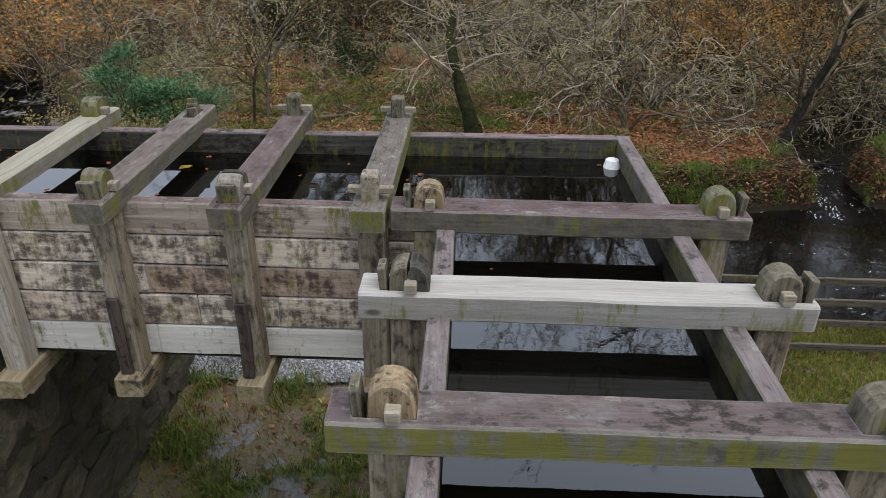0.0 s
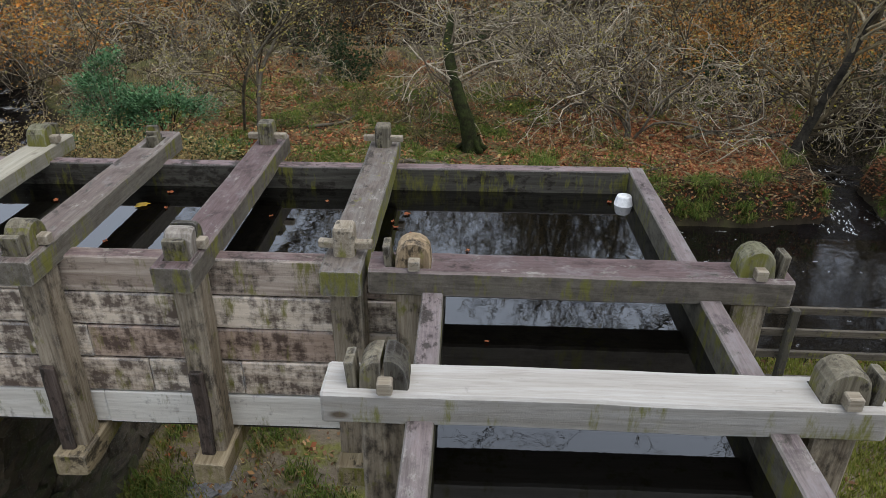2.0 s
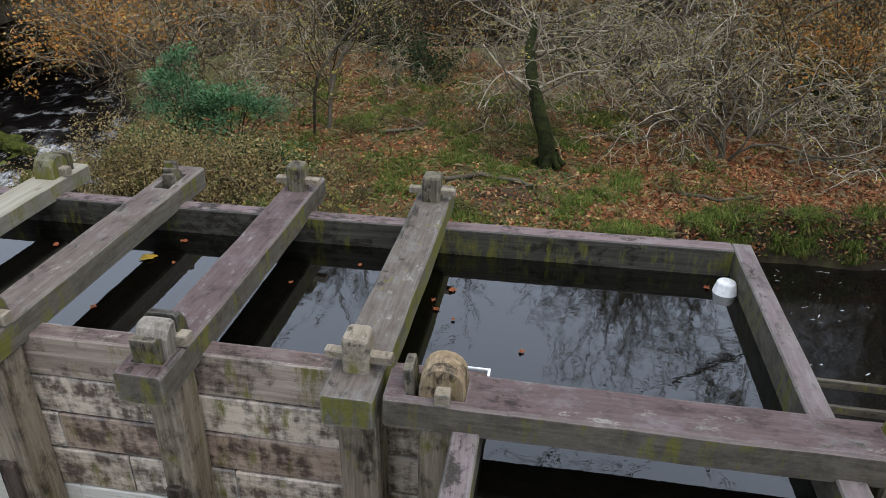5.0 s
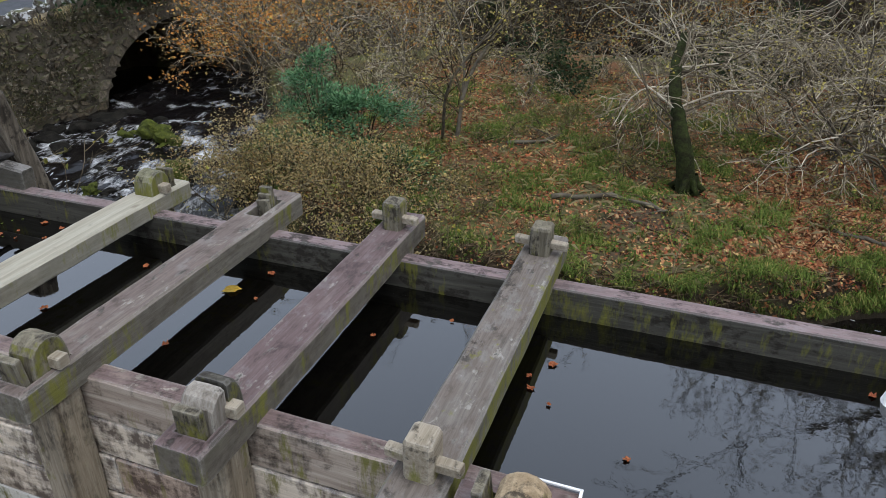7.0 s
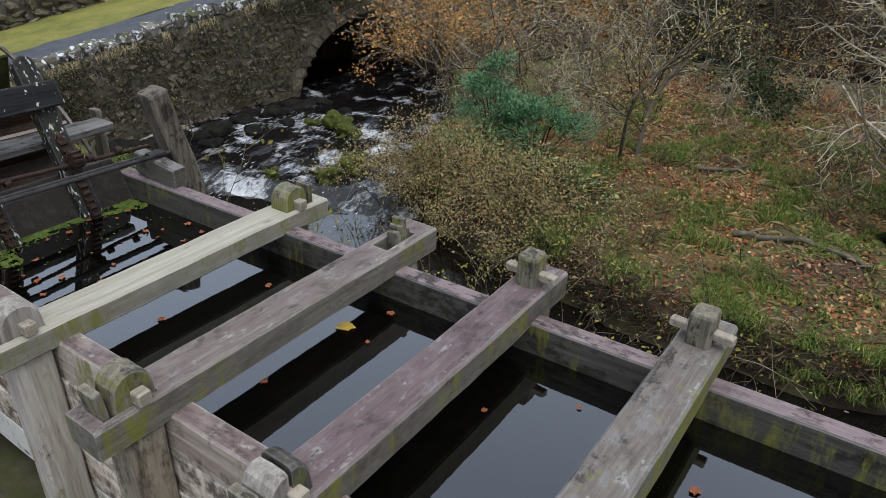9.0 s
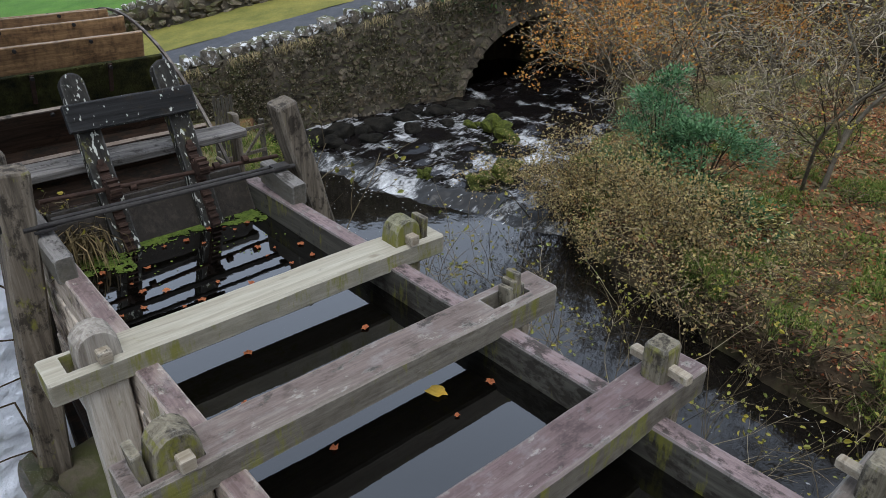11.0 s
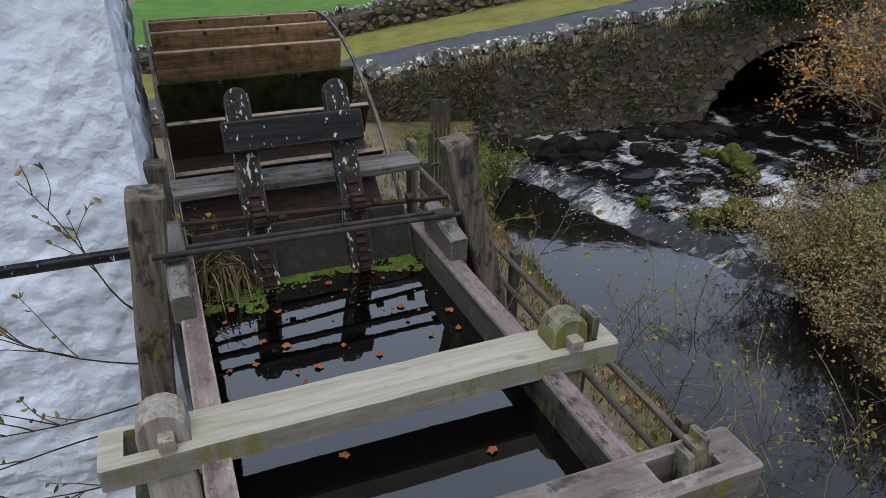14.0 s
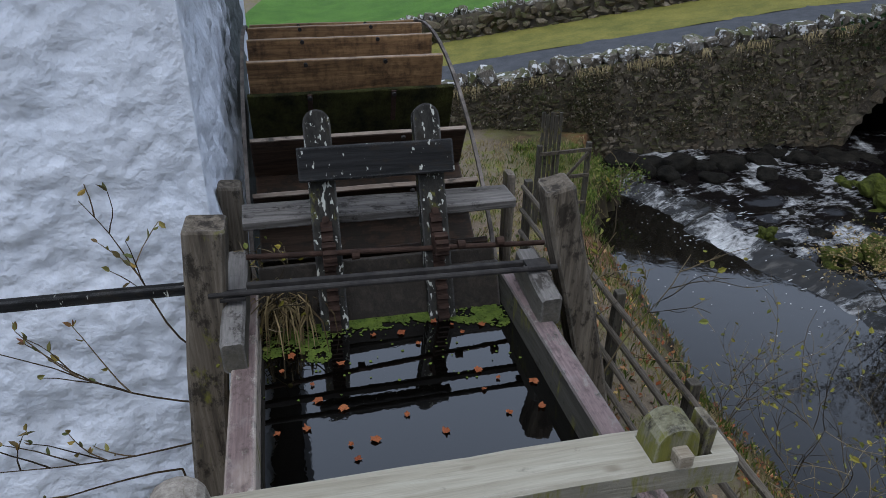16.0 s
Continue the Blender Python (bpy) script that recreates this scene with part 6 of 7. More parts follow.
def dead_grass(at, seed, count, label):
    """A tuft of long dead blades that hangs over to one side."""
    r = random.Random(seed)
    vs, fs = [], []
    for _ in range(count):
        a, h = r.uniform(0, math.tau), r.uniform(0.12, 0.34)
        foot = Vector((r.gauss(0, 0.035), r.gauss(0, 0.06), 0))
        d = Vector((math.cos(a) * 0.5 + 0.45, math.sin(a) * 0.5, 0))
        w = Vector((-d.y, d.x, 0)).normalized() * 0.004
        b, m1, m2, tip = foot, foot + d * h * 0.3 + Vector((0, 0, h * 0.6)), foot + d * h * 0.75 + Vector((0, 0, h * 0.55)), foot + d * h * 1.05 - Vector((0, 0, h * r.uniform(-0.1, 0.4)))
        c = len(vs)
        vs += [b - w, b + w, m1 + w, m1 - w, m2 + w, m2 - w, tip]
        fs += [(c, c + 1, c + 2, c + 3), (c + 3, c + 2, c + 4, c + 5), (c + 5, c + 4, c + 6)]
    p = thing("dead_grass", at, label, "grass")
    tagged(obj("blades", vs, fs, m_grass_dead, p), kind="stuff")


dead_grass((-4.72, 4.56, 3.80), 5, 70, "tuft of dry brown grass hanging beside the sluice gate")
dead_grass((-4.70, 4.66, 3.74), 6, 50, "tuft of dry brown grass hanging beside the sluice gate")


# ---- ground cover ----
def scatter(name, label, category, material, make, count, region, seed, weight):
    r = random.Random(seed)
    vs, fs = [], []
    x0, x1, y0, y1 = region
    tries = 0
    while count > 0 and tries < 600000:
        tries += 1
        x, y = r.uniform(x0, x1), r.uniform(y0, y1)
        if r.random() > weight(x, y):
            continue
        z = ground_z(x, y)
        if z < POOL_Z + 0.12 or z > 1.6:
            continue
        make(r, x, y, z, vs, fs)
        count -= 1
    tagged(obj(name, vs, fs, material), label, category, kind="stuff")


def blade(r, x, y, z, vs, fs, h=0.10):
    for _ in range(3):
        a, hh = r.uniform(0, math.tau), h * r.uniform(0.5, 1.6)
        c = len(vs)
        bx, by = x + r.gauss(0, 0.03), y + r.gauss(0, 0.03)
        w = 0.0055
        lx, ly = math.cos(a) * hh * 0.45, math.sin(a) * hh * 0.45
        sx, sy = w * math.sin(a), -w * math.cos(a)
        vs.extend([(bx - sx, by - sy, z), (bx + sx, by + sy, z), (bx + lx * 0.4 + sx * 0.6, by + ly * 0.4 + sy * 0.6, z + hh * 0.75), (bx + lx, by + ly, z + hh)])
        fs.extend([(c, c + 1, c + 2), (c, c + 2, c + 3)])


def short_blade(r, x, y, z, vs, fs):
    blade(r, x, y, z, vs, fs, 0.065)


def tuft(r, x, y, z, vs, fs):
    """A clump of arching blades that spread from one foot."""
    size = r.uniform(0.09, 0.27)
    for _ in range(16):
        a, hh = r.uniform(0, math.tau), size * r.uniform(0.6, 1.3)
        ca, sa, w = math.cos(a), math.sin(a), r.uniform(0.003, 0.007)
        c, o, e = len(vs), hh * r.uniform(0.25, 0.5), hh * r.uniform(0.7, 1.1)
        bx, by = x + r.gauss(0, 0.04), y + r.gauss(0, 0.04)
        sx, sy = -sa * w, ca * w
        vs.extend([(bx - sx, by - sy, z - 0.02), (bx + sx, by + sy, z - 0.02), (bx + ca * o + sx, by + sa * o + sy, z + hh * 0.7), (bx + ca * o - sx, by + sa * o - sy, z + hh * 0.7), (bx + ca * e, by + sa * e, z + hh * r.uniform(0.1, 0.65))])
        fs.extend([(c, c + 1, c + 2, c + 3), (c + 3, c + 2, c + 4)])


def litter(r, x, y, z, vs, fs):
    a, s = r.uniform(0, math.tau), r.uniform(0.014, 0.05)
    c = len(vs)
    t1, t2 = r.uniform(-0.7, 0.7) * s, r.uniform(-0.7, 0.7) * s
    zz = z + r.uniform(0.004, 0.04)
    ca, sa = math.cos(a) * s, math.sin(a) * s
    vs.extend([(x - ca, y - sa, zz + t1), (x - sa * 0.6, y + ca * 0.6, zz + t2), (x + ca, y + sa, zz - t1), (x + sa * 0.6, y - ca * 0.6, zz - t2)])
    fs.append((c, c + 1, c + 2, c + 3))


def stick(r, x, y, z, vs, fs):
    a, L, w = r.uniform(0, math.tau), r.uniform(0.12, 0.55), r.uniform(0.004, 0.010)
    c = len(vs)
    zz = z + 0.03
    dx, dy = math.cos(a) * L / 2, math.sin(a) * L / 2
    px, py = -math.sin(a) * w, math.cos(a) * w
    t = r.uniform(0.0, 0.12)
    vs.extend([(x - dx - px, y - dy - py, zz), (x - dx + px, y - dy + py, zz), (x + dx + px, y + dy + py, zz + t), (x + dx - px, y + dy - py, zz + t), (x - dx, y - dy, zz + w * 1.6), (x + dx, y + dy, zz + t + w * 1.6)])
    fs.extend([(c, c + 3, c + 5, c + 4), (c + 1, c + 4, c + 5, c + 2), (c, c + 1, c + 2, c + 3)])


def stick_thin(r, x, y, z, vs, fs):
    a, L, w = r.uniform(0, math.tau), r.uniform(0.1, 0.35), r.uniform(0.002, 0.004)
    c, t = len(vs), r.uniform(0.0, 0.1)
    dx, dy, px, py = math.cos(a) * L / 2, math.sin(a) * L / 2, -math.sin(a) * w, math.cos(a) * w
    vs.extend([(x - dx - px, y - dy - py, z + 0.02), (x - dx + px, y - dy + py, z + 0.02), (x + dx, y + dy, z + 0.03 + t), (x, y, z + 0.04 + t)])
    fs.extend([(c, c + 1, c + 2), (c, c + 2, c + 3), (c + 1, c + 3, c + 2)])


def green(x, y):
    return max(0.03, min(1, 0.12 + 2.2 * noise.noise((x * 0.8, y * 0.8, 21)) + 0.7 * noise.noise((x * 2.4, y * 2.4, 22)))) * (0.12 if 2.2 < x < 9 and 15.4 < y < 21 else 1) * smooth(27, 20, y)


def shore(x, y):
    return min(reach(x, y, RIVER), reach(x, y, BACKWATER)) + noise.noise((x * 0.7, y * 0.7, 11)) * 0.35


def bank(x, y):
    q = shore(x, y)
    return smooth(-0.1, 0.35, noise.noise((x * 0.9, y * 0.9, 4)) + (0.05 if x > 0 else 0)) if -0.15 < q < 0.6 else 0.0


def red(x, y):
    return min(1, 0.16 + 1.0 * smooth(0.5, 3, x) * smooth(22, 17, y) * smooth(12, 8, x) + 0.5 * max(0, noise.noise((x * 0.6, y * 0.6, 9))))


scatter("island_grass", "tufts of bright green grass among the fallen leaves", "grass", m_grass, tuft, 1500, (-9, 12, 12.5, 24), 1, lambda x, y: 0.03 + 0.97 * green(x, y) ** 1.4)
scatter("bank_grass", "long green grass tufts along the river banks", "grass", m_grass, tuft, 1100, (-10, 14, 12.5, 18), 2, bank)
scatter("rim_grass", "green grass drooping over the edge of the river bank", "grass", m_grass, tuft, 300, (-0.8, 9.5, 12.3, 17), 92, lambda x, y: smooth(-0.1, 0.3, noise.noise((x * 1.1, y * 1.1, 44))) if -0.3 < shore(x, y) < 0.12 else 0)
scatter("rim_roots", "tangled brown roots and stalks on the cut river bank", "roots", m_stalk, stick, 1300, (-6, 1.5, 12, 15), 93, lambda x, y: 1.0 if -0.35 < shore(x, y) < 0.15 else 0)
scatter("ground_herbs", "small green leaves of low weeds between the fallen leaves", "weeds", m_grass, litter, 42000, (-9, 12, 12.5, 24), 23, green)
scatter("dry_grass", "dry straw-coloured grass and stalks", "grass", m_grass_dry, stick_thin, 3500, (-10, 12, 12.5, 26), 3, lambda x, y: 0.5)
scatter("bank_stalks", "dry brown stalks overhanging the river bank", "stalks", m_stalk, stick, 2200, (-10, 14, 12.5, 18), 15, lambda x, y: 1.0 if -0.3 < shore(x, y) < 0.5 else 0)
scatter("fallen_leaves", "red-brown fallen leaves on the ground", "leaves", m_litter, litter, 130000, (-9, 14, 12.5, 27), 4, red)
scatter("fallen_sticks", "thin fallen sticks on the ground", "sticks", m_stalk, stick, 1100, (-9, 12, 13, 26), 5, lambda x, y: 1)
scatter("lawn_grass", "short mossy grass under the flume", "grass", m_lawn, short_blade, 34000, (-3.6, 9, 4.5, 9.2), 6, lambda x, y: 0.0 if y > 7.1 and x < 1.2 else (0.8 if x > 1.6 else 0.03) + max(0, noise.noise((x * 0.8, y * 0.8, 2))) * (1.2 if x > 1.6 else 0.6))
scatter("muddy_grass", "small green grass tufts in the mud under the flume", "grass", m_grass, tuft, 420, (-3.6, 1.2, 4.5, 7.5), 66, lambda x, y: smooth(-0.05, 0.35, noise.noise((x * 1.1, y * 1.1, 31))))
scatter("lawn_leaves", "brown fallen leaves on the grass", "leaves", m_mud_leaf, litter, 6500, (-4, 12, 4.5, 9.2), 7, lambda x, y: 0.0 if x < 1 and y > 7.4 else 0.4 + (0.6 if y > 7.6 else 0))
scatter("terrace_grass", "rough grass on the bank beside the pool", "grass", m_grass, blade, 2200, (-16.5, -2.5, 6.3, 10.6), 8, lambda x, y: 0.6)
scatter("waterside_tufts", "long green grass below the bridge wall", "grass", m_grass, tuft, 130, (-16.6, -12.2, 9.8, 12.6), 18, lambda x, y: 0.6)
scatter("terrace_straw", "dry straw and dead stalks beside the pool", "grass", m_grass_dry, blade, 2600, (-17, -1.5, 6.3, 12.4), 28, lambda x, y: 0.6)
scatter("terrace_leaves", "fallen leaves on the bank beside the pool", "leaves", m_litter, litter, 2500, (-12, -1.5, 6.3, 10), 9, lambda x, y: 0.6)
sheet_gravel = [(-4.2 + 0.1 * i, 7.3 + 0.1 * j) for j in range(12) for i in range(52)]
tagged(obj("gravel_path", [(x, y, ground_z(x, y) + 0.06 - 0.16 * smooth(7.62, 7.32, y + 0.12 * noise.noise((x * 3, y * 3, 1)))) for x, y in sheet_gravel], [(j * 52 + i, j * 52 + i + 1, j * 52 + i + 53, j * 52 + i + 52) for j in range(11) for i in range(51)], m_gravel), "grey gravel path under the flume", "path", kind="structure")


def pebble(r, x, y, z, vs, fs):
    s = r.uniform(0.012, 0.03)
    c = len(vs)
    z += 0.02
    vs.extend([(x - s, y, z + 0.04), (x + s, y, z + 0.04), (x, y - s, z + 0.04), (x, y + s, z + 0.04), (x, y, z + 0.04 + s)])
    fs.extend([(c, c + 2, c + 4), (c + 2, c + 1, c + 4), (c + 1, c + 3, c + 4), (c + 3, c, c + 4)])


scatter("gravel_stones", "loose grey gravel stones", "gravel", m_pebble, pebble, 15000, (-4.1, 0.9, 7.45, 8.4), 10, lambda x, y: 1)

# ---- small things on the water ----
def float_leaf_mesh(seed, size):
    r = random.Random(seed)
    vs, n = [(0, 0, 0.004)], 12
    for i in range(n):
        a = i * math.tau / n
        k = size * (0.75 + 0.45 * abs(math.cos(a * 2.5))) * r.uniform(0.8, 1.1)
        vs.append((k * math.cos(a), k * math.sin(a) * 0.8, 0.002 + 0.012 * r.random()))
    me = bpy.data.meshes.new("floating_leaf")
    me.from_pydata(vs, [], [(0, 1 + i, 1 + (i + 1) % n) for i in range(n)])
    me.materials.append(m_float_leaf)
    return me


LEAF = [float_leaf_mesh(i, 0.013 + 0.004 * i) for i in range(4)]
leaf_spots = [(0.26, 3.84), (-0.38, 5.28), (-0.35, 5.19), (-0.29, 5.41), (-0.24, 5.1), (0.15, 4.87), (-2.23, 4.86), (-2.12, 5.7), (-2.04, 5.41), (-1.25, 5.32), (1.2, 5.72), (-4.05, 4.71), (-3.73, 4.83), (-3.64, 4.85), (-3.73, 5.25), (-3.74, 4.94), (-4.04, 5.58), (-3.79, 5.56), (-3.8, 5.72), (-4.12, 5.5), (-3.97, 5.49), (-3.87, 5.1), (-4.31, 4.84), (-4.51, 5.18), (-4.53, 5.46), (-3.86, 4.52), (-3.87, 4.65), (-3.97, 4.82), (-4.17, 4.69), (-4.52, 5.03), (-4.58, 5.37), (-3.98, 5.74), (-4.45, 5.5), (-4.4, 5.25), (-4.5, 5.62), (-4.42, 4.6), (-4.3, 4.55), (-1.7, 5.1), (-2.6, 5.2), (-2.9, 5.5), (-0.9, 5.6), (-2.75, 4.7), (-3.4, 5.3), (-3.1, 4.9)]
for i, (x, y) in enumerate(leaf_spots):
    ob = new("floating_leaf", LEAF[i % 4])
    ob.matrix_basis = pose(x, y, WATER + 0.002, 0, 0, i * 77)
    tagged(ob, "orange fallen leaf floating on the flume water", "leaf", "leaves on the flume water")
big = new("floating_leaf", float_leaf_mesh(9, 0.055))
big.data.materials[0] = m_leaf_maple
big.matrix_basis = pose(-2.23, 5.45, WATER + 0.003, 0, 0, 20)
tagged(big, "large yellow maple leaf floating on the flume water", "leaf", "leaves on the flume water")


def duckweed():
    """Tiny floating fronds, thick before the gate and thinning out into the channel."""
    r = random.Random(61)
    vs, fs = [], []
    for _ in range(30000):
        x, y = r.uniform(-4.72, -4.05), r.uniform(4.46, 5.78)
        lim = -4.52 + 0.13 * noise.noise((y * 2.6, 1.5, 0)) + 0.07 * noise.noise((y * 8.0, 4.5, 0)) + (0.14 if y < 4.8 else 0.0)
        d = noise.noise((x * 8, y * 8, 7)) + 0.6 * noise.noise((x * 22, y * 22, 3))
        p = smooth(lim + 0.03, lim - 0.05, x) * (0.9 if d < 0.1 else 0.10) + 0.0025
        if r.random() > p:
            continue
        k, a0, c = r.uniform(0.004, 0.0095), r.uniform(0, 1), len(vs)
        vs.extend([(x + k * math.cos(a0 + i * math.tau / 5), y + k * math.sin(a0 + i * math.tau / 5), WATER + 0.002 + r.uniform(0, 0.004)) for i in range(5)])
        fs.append((c, c + 1, c + 2, c + 3, c + 4))
    tagged(obj("duckweed", vs, fs, m_algae), "bright green duckweed floating before the sluice", "algae", kind="stuff")


duckweed()


def white_tub():
    t = thing("plastic_tub", (1.30, 5.70, WATER - 0.02), "upturned white plastic tub floating in the flume's corner", "tub")
    bm = bmesh.new()
    rings = []
    for z, r_ in ((0.0, 0.074), (0.012, 0.076), (0.015, 0.071), (0.082, 0.056), (0.09, 0.05)):
        rings.append([bm.verts.new((r_ * math.cos(i * math.tau / 24), r_ * math.sin(i * math.tau / 24), z)) for i in range(24)])
    for a, b in zip(rings, rings[1:]):
        for i in range(24):
            bm.faces.new((a[i], a[(i + 1) % 24], b[(i + 1) % 24], b[i]))
    bm.faces.new(rings[-1])
    part("body", bm, m_plastic, t, smooth=True)


white_tub()


# ---- flagstones trodden into the grass under the flume ----
slab_rnd = random.Random(14)
SLABS = [stone_mesh("flagstone", m_flag, 400 + i, (1, 0.7, 0.10), 3, 0.34) for i in range(3)]
for x, y, k in ((-2.55, 6.35, 0.34), (-1.75, 5.7, 0.3), (-2.1, 5.4, 0.4), (-1.5, 5.9, 0.26), (-2.45, 6.6, 0.2), (-1.8, 5.2, 0.3), (-2.3, 5.75, 0.2), (-1.95, 5.05, 0.3), (-1.6, 5.45, 0.25), (-2.7, 6.1, 0.18), (-2.0, 5.95, 0.16)):
    ob = new("flagstone", slab_rnd.choice(SLABS))
    ob.matrix_basis = Matrix.Translation((x, y, ground_z(x, y) + 0.002)) @ Matrix.Rotation(slab_rnd.uniform(0, 6), 4, "Z") @ Matrix.Scale(k * 1.25, 4)
    tagged(ob, "wet grey flagstone sunk in the muddy grass", "stone", "flagstones under the flume")

# ---- growth on the bridge ----
def wall_growth():
    r = random.Random(51)
    vs, fs = [], []
    for _ in range(26000):
        s = r.uniform(-2, 13)
        z = r.uniform(-0.2, coping_z(s) - 0.2)
        if not bridge_inside(s, z, 0.1, 0.1) or r.random() > 0.22 + 0.9 * max(0, noise.noise((s * 0.9, z * 1.1, 6))):
            continue
        p = Vector(on_wall(s, r.uniform(0.03, 0.12), z))
        for k in range(3):
            a = Vector((r.gauss(0, 1), r.gauss(0, 1), r.gauss(0, 1))).normalized() * r.uniform(0.015, 0.05)
            b = a.cross(Vector((r.gauss(0, 1), r.gauss(0, 1), r.gauss(0, 1)))).normalized() * a.length * 0.35
            c = len(vs)
            q = p + Vector((r.gauss(0, 0.05), r.gauss(0, 0.05), r.gauss(0, 0.05)))
            vs.extend([q - a, q + b, q + a, q - b])
            fs.append((c, c + 1, c + 2, c + 3))
    tagged(obj("wall_growth", vs, fs, m_leaf_wall, bridge), kind="stuff")
    vs, fs = [], []
    for _ in range(1500):
        s = r.gauss(11.6, 1.1)
        z = coping_z(s) - abs(r.gauss(0, 0.35)) - 0.05
        if not bridge_inside(s, z - 0.2, 0.05, 0.05):
            continue
        p = Vector(on_wall(s, r.uniform(0.05, 0.2), z))
        a = Vector((r.gauss(0, 1), r.gauss(0, 1), r.gauss(0, 1))).normalized() * r.uniform(0.05, 0.1)
        b = a.cross(Vector((r.gauss(0, 1), r.gauss(0, 1), r.gauss(0, 1)))).normalized() * a.length * 0.5
        c = len(vs)
        vs.extend([p - a, p + b, p + a, p - b])
        fs.append((c, c + 1, c + 2, c + 3))
    tagged(obj("ivy", vs, fs, m_leaf_ivy, bridge, "dark green ivy under the coping"), kind="stuff")
    vs, fs = [], []
    for _ in range(900):
        s = r.uniform(-2, 9)
        if noise.noise((s * 1.3, 0, 2)) < -0.05:
            continue
        p = Vector(on_wall(s, 0.04, coping_z(s) - 0.3 + r.gauss(0, 0.04)))
        t = p + Vector(on_wall(r.gauss(0, 0.05), r.uniform(0.06, 0.16), -r.uniform(0.08, 0.3)))
        w = Vector((BD.x, BD.y, 0)) * 0.006
        c = len(vs)
        vs.extend([p - w, p + w, t])
        fs.append((c, c + 1, c + 2))
    tagged(obj("hanging_grass", vs, fs, m_grass_dry, bridge, "dry grass hanging below the coping"), kind="stuff")


wall_growth()


# ---- roots and fallen branches on the island ----
def roots_of(x, y, seed, n, reach_):
    r = random.Random(seed)
    z = ground_z(x, y)
    tree = [o for o in bpy.data.objects if o.name.startswith("mossy_tree")][0]
    for i in range(n):
        a = i * math.tau / n + r.uniform(-0.3, 0.3)
        d = Vector((math.cos(a), math.sin(a), 0))
        L = reach_ * r.uniform(0.7, 1.2)
        pts = [Vector((0, 0, 0.42)) + d * 0.12, Vector((0, 0, 0.2)) + d * 0.2, Vector((0, 0, 0.1)) + d * (0.3 + 0.1 * L), Vector((0, 0, 0.03)) + d * L * 0.7, Vector((0, 0, -0.06)) + d * L]
        vs, fs = tubes([(pts, 0.08, 0.045)], 7)
        obj("root", vs, fs, m_bark_moss, tree, smooth=True)


roots_of(0.2, 17.2, 5, 6, 0.36)


def fallen_branch(points, radius, label, material, seed):
    r = random.Random(seed)
    x0, y0 = points[0]
    p = thing("fallen_branch", (x0, y0, ground_z(x0, y0)), label, "branch", "fallen branches on the island")
    pts = []
    for (ax, ay), (bx, by) in zip(points, points[1:]):
        for k in range(5):
            x, y = ax + (bx - ax) * k / 5 + r.gauss(0, 0.02), ay + (by - ay) * k / 5 + r.gauss(0, 0.02)
            pts.append(Vector((x - x0, y - y0, max(POOL_Z + 0.1, ground_z(x, y)) - ground_z(x0, y0) + radius * 0.9 + r.uniform(0, 0.03))))
    vs, fs = tubes([(pts, radius, radius * 0.5)], 8)
    obj("limb", vs, fs, material, p, smooth=True)
    for i in range(4):
        q = pts[r.randrange(2, len(pts) - 1)]
        d = Vector((r.gauss(0, 1), r.gauss(0, 1), 0.25)).normalized()
        vs, fs = tubes([(run(r, q, d, r.uniform(0.3, 0.8), 5, 0.15, 0.03), radius * 0.4, 0.006)], 5)
        obj("side_twig", vs, fs, material, p, smooth=True)


fallen_branch([(-2.4, 15.95), (-1.2, 16.35), (-0.3, 15.9), (0.05, 15.7)], 0.06, "grey rotting branch lying in the leaves", m_bark, 1)
fallen_branch([(-0.2, 13.5), (0.35, 13.75), (0.85, 14.1)], 0.03, "thin brown branch lying on the bank", m_twig_brown, 2)
fallen_branch([(2.9, 16.2), (3.8, 16.0), (4.7, 16.3)], 0.045, "brown branch lying in the red leaves", m_bark, 3)
fallen_branch([(-4.0, 18.3), (-3.2, 18.9), (-2.9, 19.6)], 0.05, "pale curved branch lying by the bush", m_bark, 4)
fallen_branch([(5.6, 18.4), (6.4, 18.9), (7.4, 18.7)], 0.05, "dark branch lying in the red leaves", m_bark, 5)
for i, (x, y, dx, dy) in enumerate(((7.9, 17.3, 1.6, 0.5), (8.2, 18.3, 1.8, -0.3), (7.6, 18.6, 1.2, 0.9), (8.4, 17.6, 1.5, 1.1))):
    fallen_branch([(x, y), (x + dx * 0.5, y + dy * 0.4), (x + dx, y + dy)], 0.05, "dark wet branch fallen across the side stream", m_bark_dark, 20 + i)


# ---- white water ----
def fleck(vs, fs, x, y, z, length, width, a):
    c = len(vs)
    ca, sa = math.cos(a), math.sin(a)
    for u, v in ((-1, 0), (-0.4, 0.8), (0.5, 1.0), (1, 0.1), (0.4, -0.9), (-0.5, -0.7)):
        vs.append((x + ca * u * length - sa * v * width, y + sa * u * length + ca * v * width, z))
    fs.append(tuple(range(c, c + 6)))


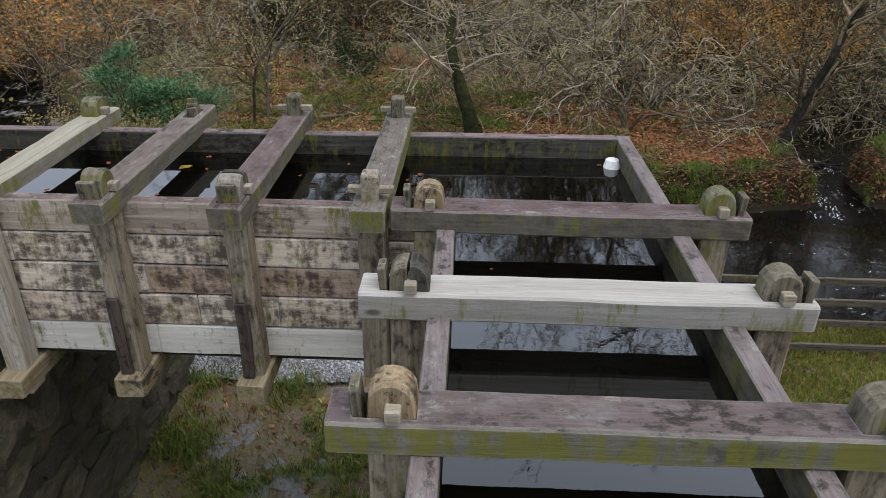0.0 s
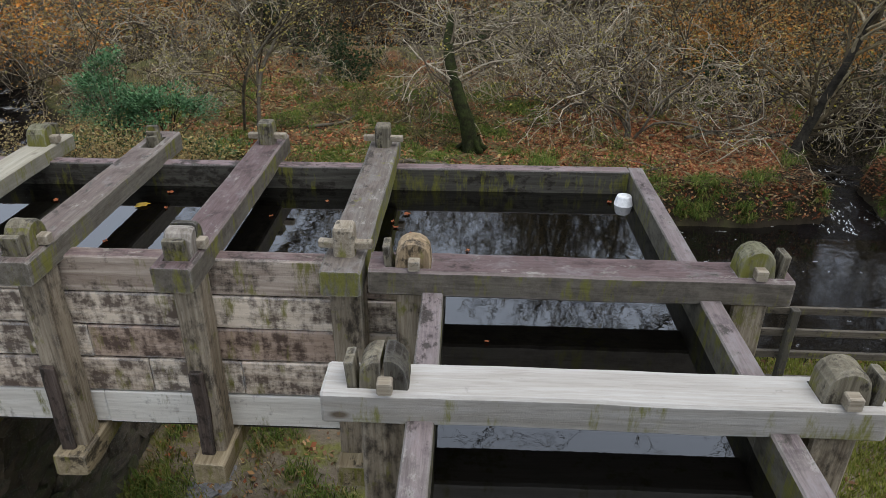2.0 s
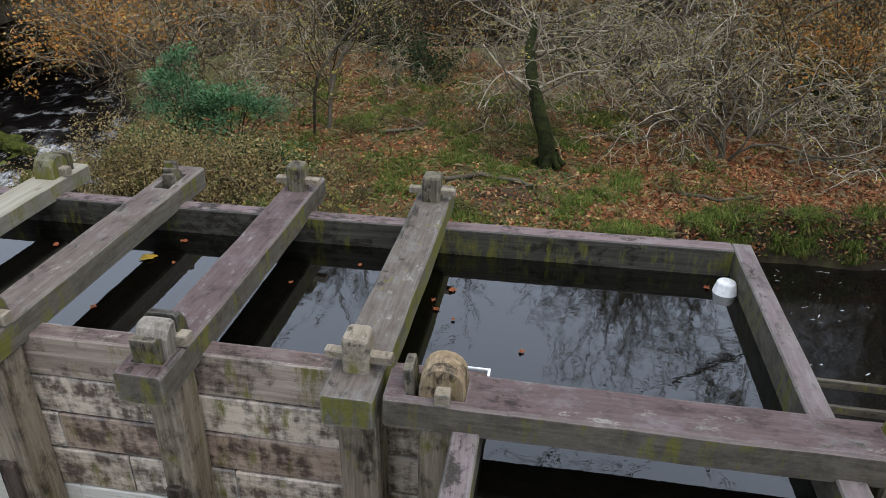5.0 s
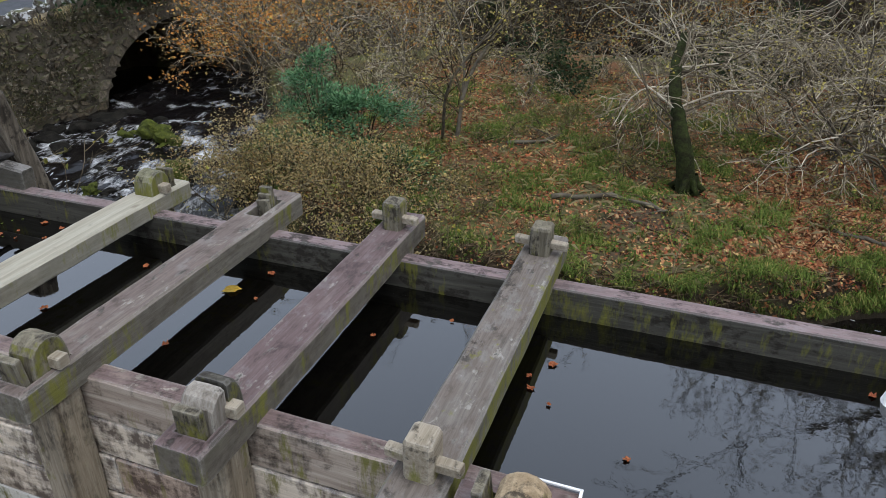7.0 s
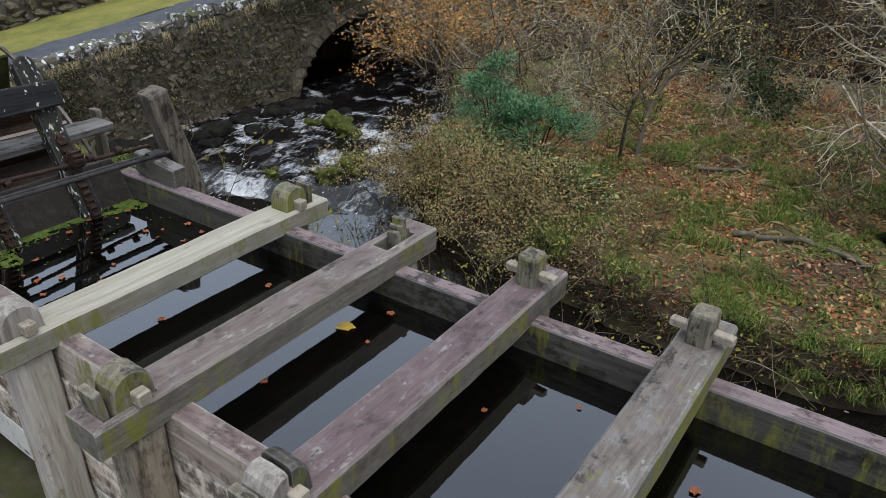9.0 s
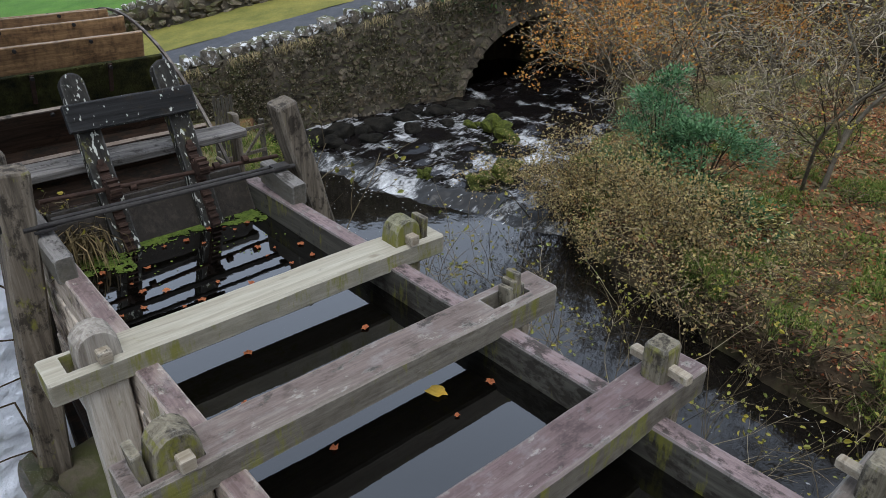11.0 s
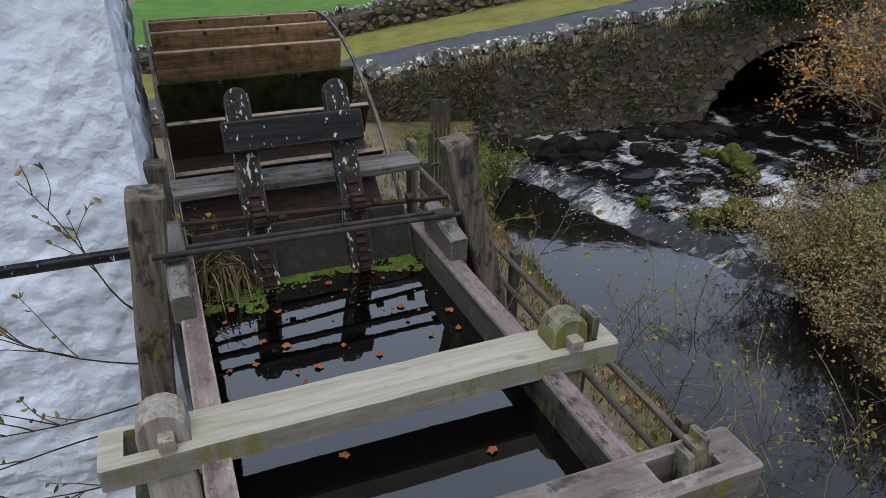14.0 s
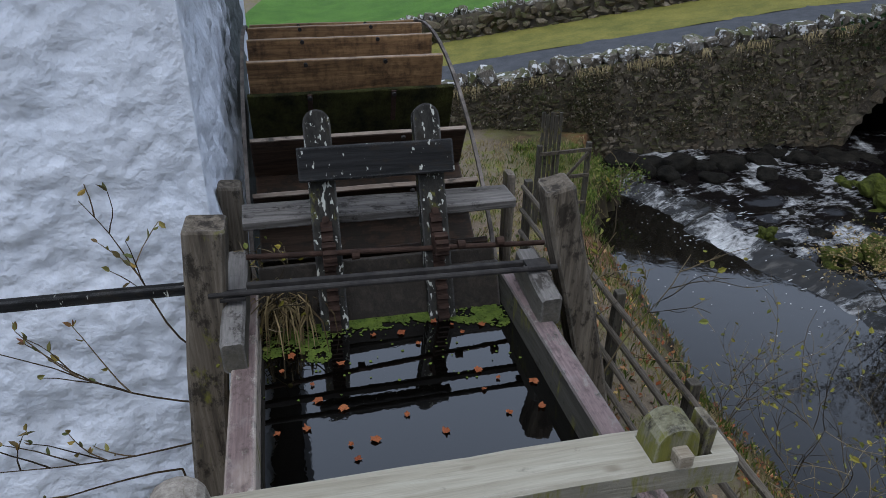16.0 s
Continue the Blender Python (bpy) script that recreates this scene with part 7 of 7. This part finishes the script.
def white_water():
    """Foam of the weir, in streaks down the flow, and loose flecks drifting on the pool and the river."""
    r = random.Random(71)
    vs, fs = [], []
    n = 0
    while n < 60:
        x = r.uniform(-16.6, -8.6)
        t = r.uniform(-0.3, 2.6)
        y = weir(x) + t
        k = noise.noise((x * 1.7, y * 0.6, 12)) + 0.6 * noise.noise((x * 5, y * 2, 13))
        if r.random() > smooth(0.0, 0.5, k + 0.35 * smooth(0.9, 0.0, abs(t - 0.25)) - 0.05 * t) * (1 if t < 1.3 else 0.45):
            continue
        up = smooth(-0.25, 0.5, t) * 0.30 + smooth(0.5, 6, t) * 0.18
        z = POOL_Z - 0.06 + up + (noise.noise((x * 1.8, y * 1.8, 2)) * 0.10 + noise.noise((x * 5, y * 5, 4)) * 0.05) * smooth(-0.2, 0.6, t) + 0.03
        fleck(vs, fs, x, y, max(z, POOL_Z + 0.01), r.uniform(0.03, 0.12), r.uniform(0.005, 0.014), -1.35 + r.gauss(0, 0.35))
        n += 1
    for _ in range(80):
        x = r.uniform(-15, -9)
        y = weir(x) - abs(r.gauss(0, 1.0)) - 0.2
        fleck(vs, fs, x, y, POOL_Z + 0.006, r.uniform(0.008, 0.03), r.uniform(0.006, 0.012), r.uniform(0, 3))
    for _ in range(420):
        x, y = r.uniform(-3, 14), r.uniform(9.6, 15.8)
        if noise.noise((x * 0.5, y * 0.9, 3)) > 0.0:
            fleck(vs, fs, x, y, POOL_Z + 0.006, r.uniform(0.015, 0.07), r.uniform(0.004, 0.012), 0.25 + r.gauss(0, 0.4))
    n = 0
    while n < 500:
        t = r.random()
        x, y = 8.3 + 1.1 * t + r.gauss(0, 0.35), 14.9 + 3.8 * t
        if noise.noise((x * 2.2, y * 1.2, 5)) + 0.3 * noise.noise((x * 7, y * 4, 6)) > r.uniform(-0.05, 0.4):
            fleck(vs, fs, x, y, POOL_Z + 0.02 + 0.12 * t, r.uniform(0.02, 0.08), r.uniform(0.005, 0.014), -1.9 + r.gauss(0, 0.4))
        n += 1
    tagged(obj("foam", vs, fs, m_foam), "white foam streaks and flecks on the river", "foam", kind="stuff")


white_water()


def weir_foam():
    """The broken white edge where the water tips over the sill."""
    vs, fs = [], []
    n, m = 160, 12
    for i in range(n):
        x = -16.4 + 8.0 * i / (n - 1)
        w = 0.55 + 0.5 * noise.noise((x * 0.9, 0, 3))
        for j in range(m):
            t = -0.3 + (w + 0.5) * j / (m - 1)
            y = weir(x) + t + 0.1 * noise.noise((x * 2.5, 4, 0))
            up = smooth(-0.25, 0.5, t) * 0.30 + smooth(0.5, 6, t) * 0.18
            z = POOL_Z - 0.06 + up + (noise.noise((x * 1.8, y * 1.8, 2)) * 0.10 + noise.noise((x * 5, y * 5, 4)) * 0.05) * smooth(-0.2, 0.6, t)
            edge = min(1.0, j / 2, (m - 1 - j) / 3)
            vs.append((x, y, z - 0.03 + 0.06 * edge + 0.03 * noise.noise((x * 9, y * 9, 7))))
    for i in range(n - 1):
        for j in range(m - 1):
            a = i * m + j
            fs.append((a, a + m, a + m + 1, a + 1))
    tagged(obj("weir_foam", vs, fs, m_white_water, smooth=True), "white broken water tipping over the weir sill", "water", kind="structure")


weir_foam()

# ---- riffle where the side stream joins ----
def riffle():
    vs, fs = [], []
    n, m = 14, 34
    for j in range(m):
        for i in range(n):
            t, u = j / (m - 1), i / (n - 1) * 2 - 1
            x, y = 8.3 + 1.1 * t + u * 1.1, 14.7 + 4.2 * t
            vs.append((x, y, POOL_Z + 0.004 + 0.12 * t + noise.noise((x * 4, y * 4, 1)) * 0.05 * smooth(0, 0.2, t)))
    for j in range(m - 1):
        for i in range(n - 1):
            a = j * n + i
            fs.append((a, a + 1, a + n + 1, a + n))
    tagged(obj("stream_water", vs, fs, m_riffle, smooth=True), "rippled side stream running into the river", "water", kind="structure")


riffle()

# ---- white strip on the inner corner of the flume ----
strip_thing = thing("edge_strip", (-0.2, 4.44, 3.955), "thin white plastic strip on the flume's inner corner", "strip")
part("long_leg", timber((0, 0, 0.004), (0.22, 0, 0.004), 0.012, 0.01, None, 0.002, 0.0, 2), m_plastic, strip_thing)
part("short_leg", timber((0.22, 0.006, 0.004), (0.22, -0.05, 0.004), 0.012, 0.01, None, 0.002, 0.0, 2), m_plastic, strip_thing)
